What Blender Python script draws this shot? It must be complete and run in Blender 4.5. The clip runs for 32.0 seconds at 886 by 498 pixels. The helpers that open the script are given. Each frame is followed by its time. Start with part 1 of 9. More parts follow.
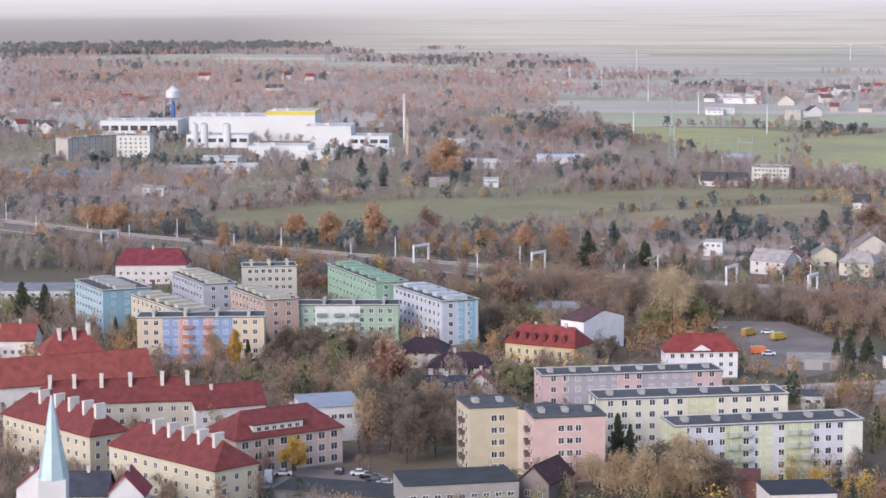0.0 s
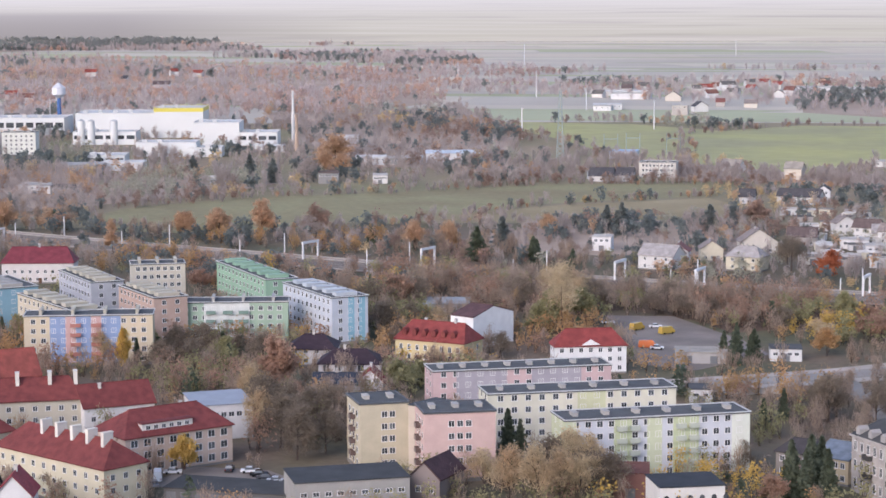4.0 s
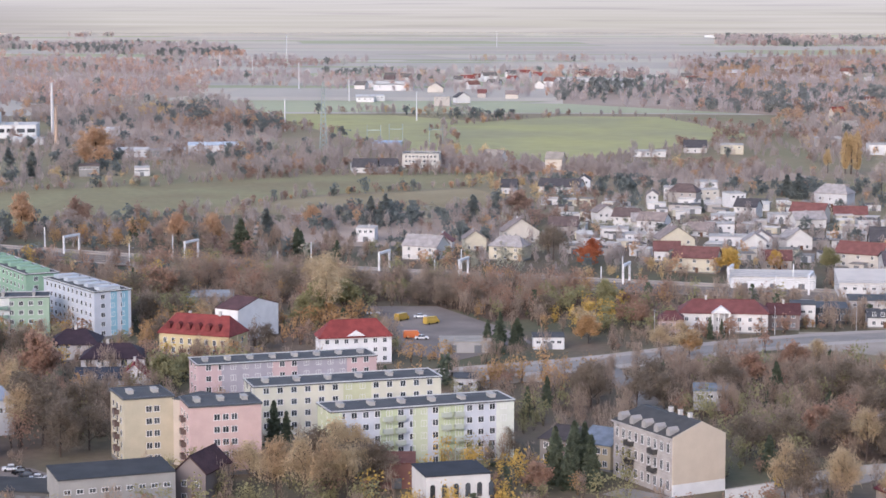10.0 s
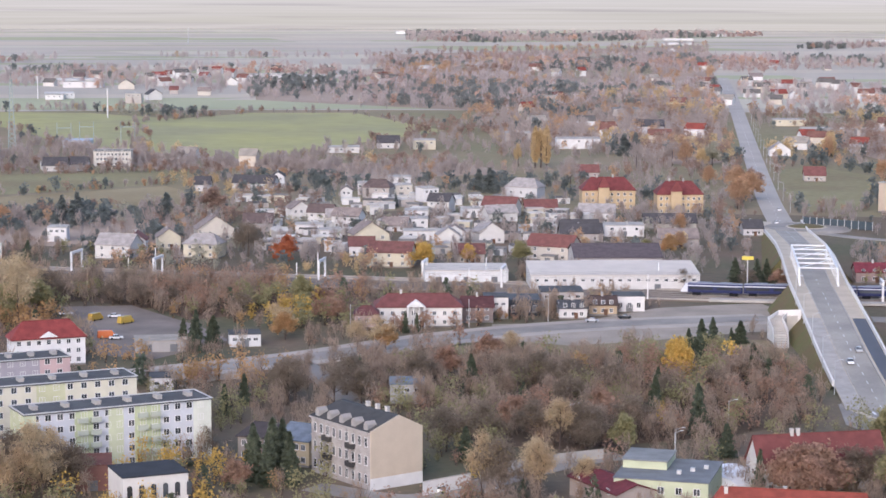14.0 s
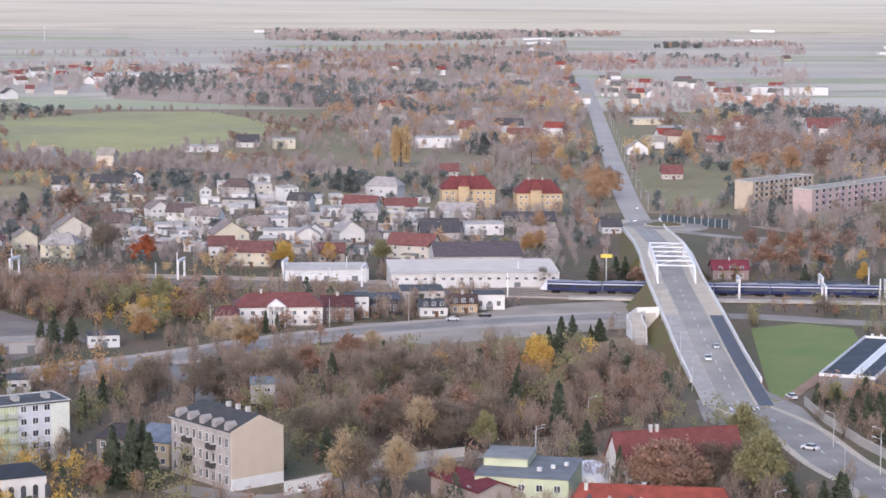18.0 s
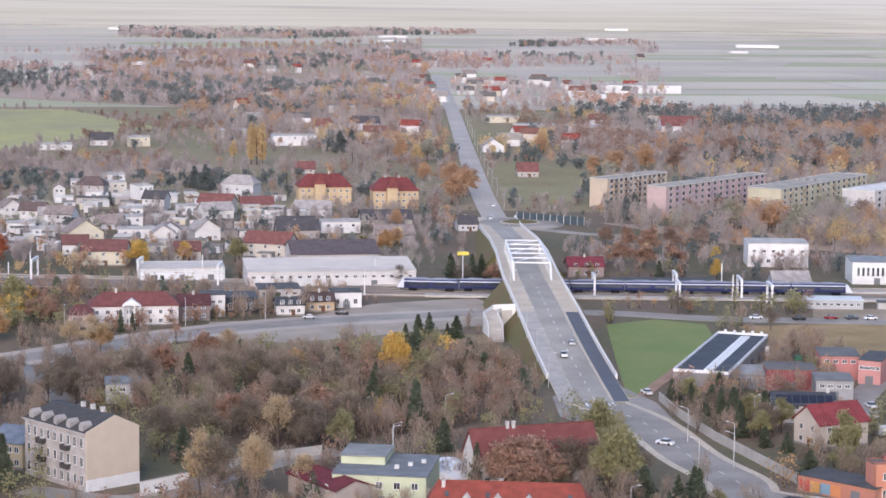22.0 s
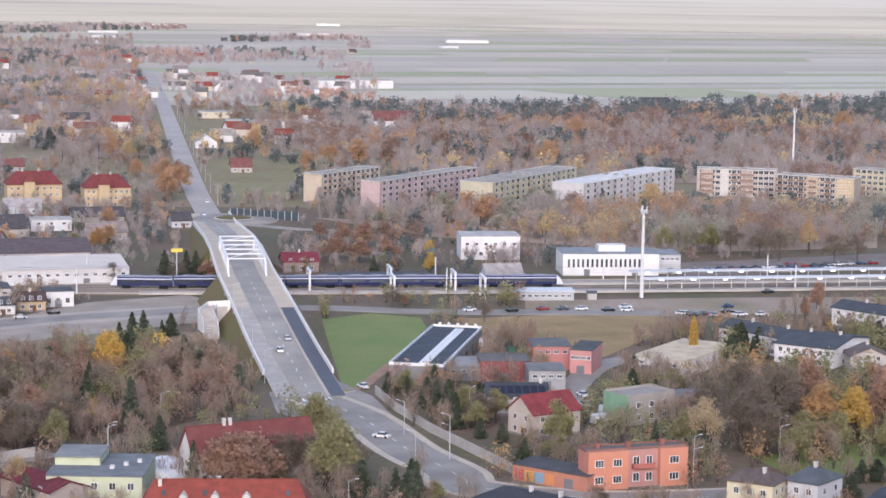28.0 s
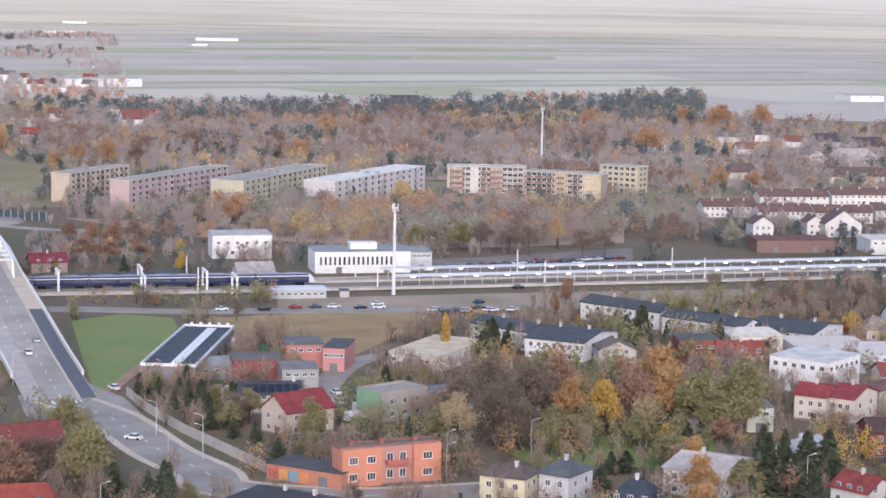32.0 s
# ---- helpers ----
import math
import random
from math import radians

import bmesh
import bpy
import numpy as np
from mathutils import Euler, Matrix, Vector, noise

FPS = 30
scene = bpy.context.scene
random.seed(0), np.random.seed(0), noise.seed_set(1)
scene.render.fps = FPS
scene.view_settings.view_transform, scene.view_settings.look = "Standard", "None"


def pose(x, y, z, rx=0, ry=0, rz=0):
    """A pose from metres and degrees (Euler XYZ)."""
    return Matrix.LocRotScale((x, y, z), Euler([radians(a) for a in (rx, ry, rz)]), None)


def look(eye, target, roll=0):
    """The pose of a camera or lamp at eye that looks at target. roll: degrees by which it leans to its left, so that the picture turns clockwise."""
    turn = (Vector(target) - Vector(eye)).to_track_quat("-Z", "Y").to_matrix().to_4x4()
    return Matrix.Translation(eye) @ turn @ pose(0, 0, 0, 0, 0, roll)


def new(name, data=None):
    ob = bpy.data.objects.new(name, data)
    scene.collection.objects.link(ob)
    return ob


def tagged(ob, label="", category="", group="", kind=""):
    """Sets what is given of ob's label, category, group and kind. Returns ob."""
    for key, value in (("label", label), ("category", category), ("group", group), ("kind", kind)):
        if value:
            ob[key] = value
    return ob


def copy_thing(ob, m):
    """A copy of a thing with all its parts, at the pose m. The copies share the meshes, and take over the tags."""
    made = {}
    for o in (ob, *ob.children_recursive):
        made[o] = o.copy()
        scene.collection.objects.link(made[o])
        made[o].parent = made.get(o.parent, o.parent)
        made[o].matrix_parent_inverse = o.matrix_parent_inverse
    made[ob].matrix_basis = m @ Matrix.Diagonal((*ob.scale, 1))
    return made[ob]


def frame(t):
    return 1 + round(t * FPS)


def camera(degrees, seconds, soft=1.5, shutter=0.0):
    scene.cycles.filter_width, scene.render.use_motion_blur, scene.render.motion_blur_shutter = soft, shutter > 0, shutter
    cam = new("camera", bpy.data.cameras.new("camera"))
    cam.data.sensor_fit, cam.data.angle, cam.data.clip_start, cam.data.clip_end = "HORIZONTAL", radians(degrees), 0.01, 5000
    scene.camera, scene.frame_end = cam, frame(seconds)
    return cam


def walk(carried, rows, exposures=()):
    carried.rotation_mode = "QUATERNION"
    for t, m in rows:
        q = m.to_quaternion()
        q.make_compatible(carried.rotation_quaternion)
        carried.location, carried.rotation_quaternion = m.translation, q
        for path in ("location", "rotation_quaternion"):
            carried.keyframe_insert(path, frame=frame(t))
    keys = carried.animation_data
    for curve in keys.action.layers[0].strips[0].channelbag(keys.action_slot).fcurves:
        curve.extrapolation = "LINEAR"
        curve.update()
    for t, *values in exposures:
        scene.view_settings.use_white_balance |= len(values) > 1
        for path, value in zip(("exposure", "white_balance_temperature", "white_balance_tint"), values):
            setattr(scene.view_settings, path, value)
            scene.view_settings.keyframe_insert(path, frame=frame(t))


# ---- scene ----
# The camera stands high over the town and pans from the north-west to the north-east.
EYE = (0.0, 0.0, 108.0)
# seconds, yaw to the left of +y, pitch, roll (degrees)
PATH = [
    (0, 16.414, -6.737, -0.209), (0.5, 16.059, -6.750, -0.215), (1, 15.704, -6.763, -0.226), (1.5, 15.349, -6.776, -0.182),
    (2, 14.967, -6.782, -0.215), (2.5, 14.589, -6.773, -0.195), (3, 14.205, -6.789, -0.203), (3.5, 13.837, -6.832, -0.190),
    (5.5, 12.073, -6.824, -0.153), (6, 11.565, -6.855, -0.143), (6.5, 11.062, -6.879, -0.137), (7, 10.545, -6.907, -0.116),
    (7.5, 9.979, -6.946, -0.072), (8, 9.259, -6.978, -0.075), (8.5, 8.629, -7.007, -0.053), (9, 8.127, -7.045, -0.002),
    (9.5, 7.609, -7.050, 0.038), (10, 7.117, -7.085, 0.019), (10.5, 6.557, -7.093, 0.055), (11, 5.655, -7.114, 0.086),
    (11.5, 4.252, -7.148, 0.109), (12, 2.064, -7.135, 0.105), (12.5, 0.584, -7.147, 0.128), (13, 0.034, -7.168, 0.147),
    (13.5, -0.508, -7.167, 0.152), (14, -1.067, -7.171, 0.176), (14.5, -1.584, -7.163, 0.220), (15, -2.103, -7.158, 0.247),
    (15.5, -2.612, -7.168, 0.293), (17.5, -4.454, -7.176, 0.397), (18, -4.822, -7.179, 0.387), (18.5, -5.197, -7.185, 0.380),
    (19, -5.658, -7.206, 0.482), (19.5, -6.155, -7.209, 0.502), (20, -6.628, -7.221, 0.549), (20.5, -7.110, -7.211, 0.552),
    (21, -7.602, -7.203, 0.623), (21.5, -8.131, -7.215, 0.638), (22, -8.675, -7.203, 0.663), (22.5, -9.240, -7.187, 0.676),
    (23, -9.947, -7.191, 0.696), (23.5, -10.630, -7.213, 0.716), (24, -11.413, -7.226, 0.745), (24.5, -12.267, -7.230, 0.777),
    (25, -13.108, -7.236, 0.733), (25.5, -13.788, -7.241, 0.781), (27.5, -15.842, -7.226, 0.825), (28, -16.339, -7.227, 0.891),
    (28.5, -16.882, -7.217, 0.864), (29, -17.441, -7.205, 0.881), (29.5, -18.057, -7.197, 0.883), (30, -18.854, -7.194, 0.912),
    (30.5, -19.786, -7.204, 0.940), (31, -20.746, -7.213, 1.001), (31.5, -21.753, -7.182, 1.108), (32, -23.003, -7.163, 1.163),
]


def turned(yaw, pitch, roll):
    y, p = radians(yaw), radians(pitch)
    ahead = (-math.sin(y) * math.cos(p), math.cos(y) * math.cos(p), math.sin(p))
    return look(EYE, [e + 100 * a for e, a in zip(EYE, ahead)], roll)


cam = camera(23.315, 32.0, soft=1.62)
walk(cam, [(t, turned(a, b, c)) for t, a, b, c in PATH], exposures=[(0.0, 0.82, 6125, 20.3), (32.0, 0.86, 6125, 20.3)])

# ---- light: an overcast autumn afternoon ----
world = bpy.data.worlds.new("overcast_sky")
scene.world = world
world.use_nodes = True
wn = world.node_tree.nodes
sky = wn.new("ShaderNodeTexSky")
sky.sky_type, sky.sun_disc = "NISHITA", False
sky.sun_elevation, sky.sun_rotation = radians(24), radians(200)
sky.air_density, sky.dust_density, sky.ozone_density = 1.0, 1.5, 1.0
wn["Background"].inputs["Strength"].default_value = 0.15
world.node_tree.links.new(sky.outputs["Color"], wn["Background"].inputs["Color"])
sun_data = bpy.data.lights.new("sun", "SUN")
sun_data.energy, sun_data.angle, sun_data.color = 1.0, radians(45), (1.0, 0.96, 0.94)
sun = new("sun", sun_data)
sun.matrix_world = look((0, 0, 0), (math.sin(radians(200)) * -0.9, math.cos(radians(200)) * -0.9, -0.62))


# ---- materials ----
def srgb(c):
    """A colour written as six hex digits, in linear light."""
    v = [int(c[i:i + 2], 16) / 255 for i in (0, 2, 4)]
    return tuple(x / 12.92 if x <= 0.04045 else ((x + 0.055) / 1.055) ** 2.4 for x in v)


MATS = {}


def faded(col, f):
    """A colour weathered towards grey of its own lightness."""
    c = srgb(col)
    g = 0.3 * c[0] + 0.6 * c[1] + 0.1 * c[2]
    return tuple(0.86 * (x + (g - x) * f) for x in c)


def mat(name, col, rough=0.8, var=0.25, scale=0.5, fine=6.0, metal=0.0, bump=0.0, rand=0.0, col2=None, island=0.0, spec=0.3, sheen=0.0):
    """A worn surface: two scales of noise round one base colour, with roughness, metal and relief."""
    if name in MATS:
        return MATS[name]
    m = MATS[name] = bpy.data.materials.new(name)
    m.use_nodes = True
    nt = m.node_tree
    n, k = nt.nodes, nt.links
    bs = n["Principled BSDF"]
    base = srgb(col) if isinstance(col, str) else col
    other = (srgb(col2) if isinstance(col2, str) else col2) if col2 else tuple(c * (1 - 0.75 * var) for c in base)
    geo = n.new("ShaderNodeNewGeometry")
    big, small = n.new("ShaderNodeTexNoise"), n.new("ShaderNodeTexNoise")
    big.inputs["Scale"].default_value, big.inputs["Detail"].default_value = scale, 5
    small.inputs["Scale"].default_value, small.inputs["Detail"].default_value = fine, 3
    k.new(geo.outputs["Position"], big.inputs["Vector"])
    k.new(geo.outputs["Position"], small.inputs["Vector"])
    ramp = n.new("ShaderNodeMapRange")
    ramp.inputs[1].default_value, ramp.inputs[2].default_value = 0.35, 0.65
    k.new(big.outputs["Fac"], ramp.inputs[0])
    mix = n.new("ShaderNodeMix")
    mix.data_type = "RGBA"
    mix.inputs[6].default_value, mix.inputs[7].default_value = (*base, 1), (*other, 1)
    k.new(ramp.outputs[0], mix.inputs[0])
    hsv = n.new("ShaderNodeHueSaturation")
    k.new(mix.outputs[2], hsv.inputs["Color"])
    val = n.new("ShaderNodeMath")
    val.operation = "MULTIPLY_ADD"
    val.inputs[1].default_value, val.inputs[2].default_value = var, 1 - var / 2
    k.new(small.outputs["Fac"], val.inputs[0])
    last = val
    if rand or island:
        add = n.new("ShaderNodeMath")
        add.operation = "MULTIPLY_ADD"
        add.inputs[1].default_value = rand or island
        if rand:
            k.new(n.new("ShaderNodeObjectInfo").outputs["Random"], add.inputs[0])
        else:
            k.new(geo.outputs["Random Per Island"], add.inputs[0])
        sub = n.new("ShaderNodeMath")
        sub.operation = "SUBTRACT"
        sub.inputs[1].default_value = (rand or island) / 2
        k.new(val.outputs[0], add.inputs[2])
        k.new(add.outputs[0], sub.inputs[0])
        last = sub
    k.new(last.outputs[0], hsv.inputs["Value"])
    k.new(hsv.outputs["Color"], bs.inputs["Base Color"])
    bs.inputs["Roughness"].default_value = rough
    bs.inputs["Metallic"].default_value = metal
    bs.inputs["Specular IOR Level"].default_value = spec
    if sheen:
        bs.inputs["Sheen Weight"].default_value = sheen
    if bump:
        b = n.new("ShaderNodeBump")
        b.inputs["Strength"].default_value, b.inputs["Distance"].default_value = bump, 0.1
        k.new(small.outputs["Fac"], b.inputs["Height"])
        k.new(b.outputs["Normal"], bs.inputs["Normal"])
    return m


def plaster(col, var=0.14):
    return mat("plaster_" + col, faded(col, 0.32), 0.9, var, 0.35, 5.0, bump=0.15)


def tiles(col):
    return mat("roof_tiles_" + col, faded(col, 0.2), 0.75, 0.4, 0.5, 9.0, bump=0.4)


def felt(col="5b5d60"):
    return mat("roof_felt_" + col, tuple(x * f for x, f in zip(srgb(col), (1.0, 0.97, 0.9))), 0.85, 0.35, 0.25, 3.0, bump=0.1)


def paint(col, rough=0.45):
    return mat("paint_" + col, faded(col, 0.12), rough, 0.08, 0.8, 8.0)


GLASS = mat("window_glass", "4e5255", 0.1, 0.3, 0.3, 1.0, spec=0.8, rand=0.9)
WHITE = paint("ecebe8")
CONCRETE = mat("concrete", "b3aea6", 0.9, 0.25, 0.3, 4.0, bump=0.2)
ASPHALT = mat("asphalt", "9b948a", 0.7, 0.4, 0.08, 1.5, bump=0.05, spec=0.3, col2="847e76")
DARK_ASPHALT = mat("new_asphalt", "56565a", 0.6, 0.2, 0.1, 2.0, spec=0.5)
PAVING = mat("paving", "c4b8a4", 0.85, 0.2, 0.15, 3.0)
GRAVEL = mat("gravel_yard", "8a8077", 0.95, 0.35, 0.08, 2.0)
BALLAST = mat("ballast", "7a6d64", 0.95, 0.3, 0.1, 3.0, bump=0.3)
STEEL = mat("galvanised_steel", "c9c9c6", 0.5, 0.1, 1.0, 6.0, metal=0.3)
RAIL = mat("rail_steel", "8b8783", 0.4, 0.2, 1.0, 6.0, metal=0.6)
BLACK = mat("black_rubber", "1c1c1e", 0.8, 0.2)
BARK = mat("bark", "5d5048", 0.95, 0.4, 0.8, 6.0, bump=0.4)
BIRCH = mat("birch_bark", "cfc7bb", 0.9, 0.4, 2.0, 5.0)


# ---- mesh helpers ----
class Mesh:
    """Gathers boxes, prisms and faces into one mesh."""

    def __init__(self):
        self.v, self.f, self.m = [], [], []

    def face(self, pts, m=0):
        n = len(self.v)
        self.v += [tuple(p) for p in pts]
        self.f.append(tuple(range(n, n + len(pts))))
        self.m.append(m)
        return self

    def prism(self, low, high, m=0):
        """Joins two rings with the same number of points, and closes both ends."""
        n, k = len(self.v), len(low)
        self.v += [tuple(p) for p in low] + [tuple(p) for p in high]
        self.f.append(tuple(range(n + k - 1, n - 1, -1)))
        self.f.append(tuple(range(n + k, n + 2 * k)))
        for i in range(k):
            j = (i + 1) % k
            self.f.append((n + i, n + j, n + k + j, n + k + i))
        self.m += [m] * (k + 2)
        return self

    def box(self, x0, y0, z0, x1, y1, z1, m=0):
        a = [(x0, y0), (x1, y0), (x1, y1), (x0, y1)]
        return self.prism([(*p, z0) for p in a], [(*p, z1) for p in a], m)

    def tube(self, p, q, r0, r1, sides=6, m=0):
        p, q = Vector(p), Vector(q)
        ax = (q - p).normalized()
        u = ax.orthogonal().normalized()
        w = ax.cross(u)
        ring = [(math.cos(2 * math.pi * i / sides), math.sin(2 * math.pi * i / sides)) for i in range(sides)]
        return self.prism([p + (u * c + w * s) * r0 for c, s in ring], [q + (u * c + w * s) * r1 for c, s in ring], m)

    def beam(self, p, q, wide, tall, m=0):
        p, q = Vector(p), Vector(q)
        ax = (q - p).normalized()
        side = ax.cross(Vector((0, 0, 1)))
        side = side.normalized() if side.length > 1e-3 else Vector((1, 0, 0))
        up = side.cross(ax)
        c = [(-1, -1), (1, -1), (1, 1), (-1, 1)]
        return self.prism([p + side * a * wide / 2 + up * b * tall / 2 for a, b in c], [q + side * a * wide / 2 + up * b * tall / 2 for a, b in c], m)

    def data(self, name, *mats):
        me = bpy.data.meshes.new(name)
        me.from_pydata(self.v, [], self.f)
        for m in mats:
            me.materials.append(m)
        if len(mats) > 1:
            me.polygons.foreach_set("material_index", self.m)
        me.update()
        return me


def fast_mesh(name, verts, faces, mats, index=None):
    k = len(faces[0])
    me = bpy.data.meshes.new(name)
    me.vertices.add(len(verts))
    me.vertices.foreach_set("co", np.asarray(verts, np.float32).ravel())
    me.loops.add(len(faces) * k)
    me.loops.foreach_set("vertex_index", np.asarray(faces, np.int32).ravel())
    me.polygons.add(len(faces))
    me.polygons.foreach_set("loop_start", np.arange(0, len(faces) * k, k, dtype=np.int32))
    for m in mats:
        me.materials.append(m)
    if index is not None:
        me.polygons.foreach_set("material_index", np.asarray(index, np.int32))
    me.update(calc_edges=True)
    return me


def thing(name, x, y, z=0.0, ang=0.0, label="", category="", group="", kind=""):
    ob = new(name)
    ob.matrix_world = pose(x, y, z, 0, 0, ang)
    ob.empty_display_size = 0.5
    return tagged(ob, label, category, group, kind)


def part(name, me, parent, material=None, label="", at=None):
    if isinstance(me, Mesh):
        me = me.data(name, *(material if isinstance(material, (list, tuple)) else [material]))
    ob = new(name, me)
    ob.parent = parent
    if at is not None:
        ob.matrix_local = at
    return tagged(ob, label)


def solid(name, me, material, label, category, kind="", group=""):
    """A top-level mesh."""
    if isinstance(me, Mesh):
        me = me.data(name, *(material if isinstance(material, (list, tuple)) else [material]))
    return tagged(new(name, me), label, category, group, kind)


WIN, FOOT = {}, []


def window_data(w, h, frame_mat, bars=1):
    key = (round(w, 2), round(h, 2), frame_mat.name, bars)
    if key not in WIN:
        f = Mesh()
        e = 0.09
        xs, holes = [-w / 2, -w / 2 + e], []
        for c in range(bars):
            x = -w / 2 + w * (c + 1) / (bars + 1)
            holes.append(len(xs) - 1)
            xs += [x - e / 2, x + e / 2]
        holes.append(len(xs) - 1)
        xs += [w / 2 - e, w / 2]
        zs = [0, e, h - e, h]
        f.v = [(x, -0.05, z) for z in zs for x in xs]
        n = len(xs)
        f.f = [(r * n + c, r * n + c + 1, r * n + n + c + 1, r * n + n + c) for r in range(3) for c in range(n - 1) if not (r == 1 and c in holes)]
        k = len(f.v)
        f.v += [(-w / 2 - 0.08, 0.0, -0.06), (w / 2 + 0.08, 0.0, -0.06), (w / 2, 0.0, h), (-w / 2, 0.0, h)]
        f.f += [(k, k + 1, n - 1, 0), (k + 1, k + 2, 4 * n - 1, n - 1), (k + 2, k + 3, 3 * n, 4 * n - 1), (k + 3, k, 0, 3 * n)]
        f.m = [0] * len(f.f)
        p = Mesh().box(-w / 2 + e, -0.025, e, w / 2 - e, -0.005, h - e)
        WIN[key] = (f.data("window", frame_mat), p.data("pane", GLASS))
    return WIN[key]


def glazed_data(w, h, frame_mat, bars):
    """A far window: frame and glass in one mesh."""
    key = (round(w, 2), round(h, 2), frame_mat.name, bars, "far")
    if key not in WIN:
        f, _ = window_data(w, h, frame_mat, bars)
        m = Mesh()
        m.v, m.f, m.m = [tuple(v.co) for v in f.vertices], [tuple(p.vertices) for p in f.polygons], [0] * len(f.polygons)
        m.face([(-w / 2 + 0.09, -0.02, 0.09), (w / 2 - 0.09, -0.02, 0.09), (w / 2 - 0.09, -0.02, h - 0.09), (-w / 2 + 0.09, -0.02, h - 0.09)], 1)
        WIN[key] = m.data("window", frame_mat, GLASS)
    return WIN[key]


SIDES = {"f": lambda w, d, s: (s, 0.0, 0), "r": lambda w, d, s: (w, s, 90), "l": lambda w, d, s: (0.0, d - s, -90), "b": lambda w, d, s: (w - s, d, 180)}


def window(root, w, d, side, s, z, ww=1.4, wh=1.45, frame_mat=None, bars=1, pane=True):
    x, y, a = SIDES[side](w, d, s)
    f, p = window_data(ww, wh, frame_mat or WHITE, bars)
    if not pane or math.hypot(root.location.x, root.location.y) > 455:
        return part("window", glazed_data(ww, wh, frame_mat or WHITE, bars), root, at=pose(x, y, z, 0, 0, a))
    ob = part("window", f, root, at=pose(x, y, z, 0, 0, a))
    if pane:
        part("pane", p, ob)
    return ob


def row_of_windows(root, w, d, side, floors, cols, z0, step, ww=1.4, wh=1.45, margin=1.2, frame_mat=None, bars=1, skip=(), pane=True):
    long = w if side in "fb" else d
    for f in range(floors):
        for c in range(cols):
            if c in skip:
                continue
            s = margin + (long - 2 * margin) * (c + 0.5) / cols
            window(root, w, d, side, s, z0 + f * step, ww, wh, frame_mat, bars, pane)


# ---- buildings ----
def flat_roof(root, w, d, h, roof_mat, edge_mat, over=0.25):
    me = Mesh().box(-over, -over, h, w + over, d + over, h + 0.25)
    part("roof", me, root, roof_mat)
    rim = Mesh()
    z0, z1, t = h + 0.25, h + 0.5, 0.2
    rim.box(-over, -over, z0, w + over, -over + t, z1).box(-over, d + over - t, z0, w + over, d + over, z1)
    rim.box(-over, -over + t, z0, -over + t, d + over - t, z1).box(w + over - t, -over + t, z0, w + over, d + over - t, z1)
    part("parapet", rim, root, edge_mat)


def roof_boxes(root, spots, h, m, cap=None):
    """Stair heads, vents and chimney blocks on a flat roof: x, y, wide, deep, tall."""
    for x, y, a, b, t in spots:
        me = Mesh().box(x - a / 2, y - b / 2, h + 0.2, x + a / 2, y + b / 2, h + 0.2 + t)
        me.box(x - a / 2 - 0.12, y - b / 2 - 0.12, h + 0.2 + t, x + a / 2 + 0.12, y + b / 2 + 0.12, h + 0.35 + t)
        part("roof_vent", me, root, m)


def balcony(root, x, y, z, a, wide, m, deep=1.1):
    me = Mesh().box(-wide / 2, -deep, 0, wide / 2, 0, 0.15)
    me.box(-wide / 2, -deep, 0.15, wide / 2, -deep + 0.06, 1.1)
    me.box(-wide / 2, -deep + 0.06, 0.15, -wide / 2 + 0.06, 0, 1.1).box(wide / 2 - 0.06, -deep + 0.06, 0.15, wide / 2, 0, 1.1)
    part("balcony", me, root, m, at=pose(x, y, z, 0, 0, a))


def block(x, y, ang, w, d, h, wall, label, floors=5, cols=10, side_cols=2, panels=(), balconies=(), roof=None, vents=4, vent_mat=None, sides="fl", side_mat=None, group="apartment blocks", rim=None, pane=True, vent=(1.2, 3.0, 0.8), step=2.8, z0=1.2, skip=(), win=(1.4, 1.45), side_panels=()):
    """A slab of flats: walls, plinth, flat roof with its vents, windows floor by floor, coloured panels and balconies."""
    root = thing("apartment_block", x, y, 0, ang, label, "apartment block", group)
    FOOT.append((x, y, ang, w, d))
    part("wall", Mesh().box(0, 0, -0.5, w, d, h), root, plaster(wall))
    part("plinth", Mesh().box(-0.05, -0.05, -0.5, w + 0.05, d + 0.05, 0.9), root, plaster("8c8780"))
    if side_mat:
        for s in sides:
            if s == "l":
                part("wall_panel", Mesh().box(-0.04, 0.0, 0.9, 0, d, h), root, plaster(side_mat))
            if s == "r":
                part("wall_panel", Mesh().box(w, 0.0, 0.9, w + 0.04, d, h), root, plaster(side_mat))
    for a, b, col in panels:
        part("wall_panel", Mesh().box(a * w, -0.04, 0.9, b * w, 0, h - 0.02), root, plaster(col))
    for a, b, col in side_panels:
        part("wall_panel", Mesh().box(w, a * d, 0.9, w + 0.04, b * d, h - 0.02), root, plaster(col))
    flat_roof(root, w, d, h, roof or felt(), rim or STEEL)
    vm = vent_mat or plaster("b9b3a8")
    roof_boxes(root, [(w * (i + 0.5) / vents, d * 0.5, vent[0], vent[1], vent[2]) for i in range(vents)], h, vm)
    for s in sides:
        if s in "fb":
            row_of_windows(root, w, d, s, floors, cols, z0, step, *win, pane=pane, skip=skip)
        elif side_cols:
            row_of_windows(root, w, d, s, floors, side_cols, z0, step, *win, pane=pane)
    for s, frac, bw, col in balconies:
        px, py, a = SIDES[s](w, d, frac * (w if s in "fb" else d))
        for f in range(1, floors):
            balcony(root, px, py, z0 - 0.95 + f * step, a, bw, paint(col))
    return root


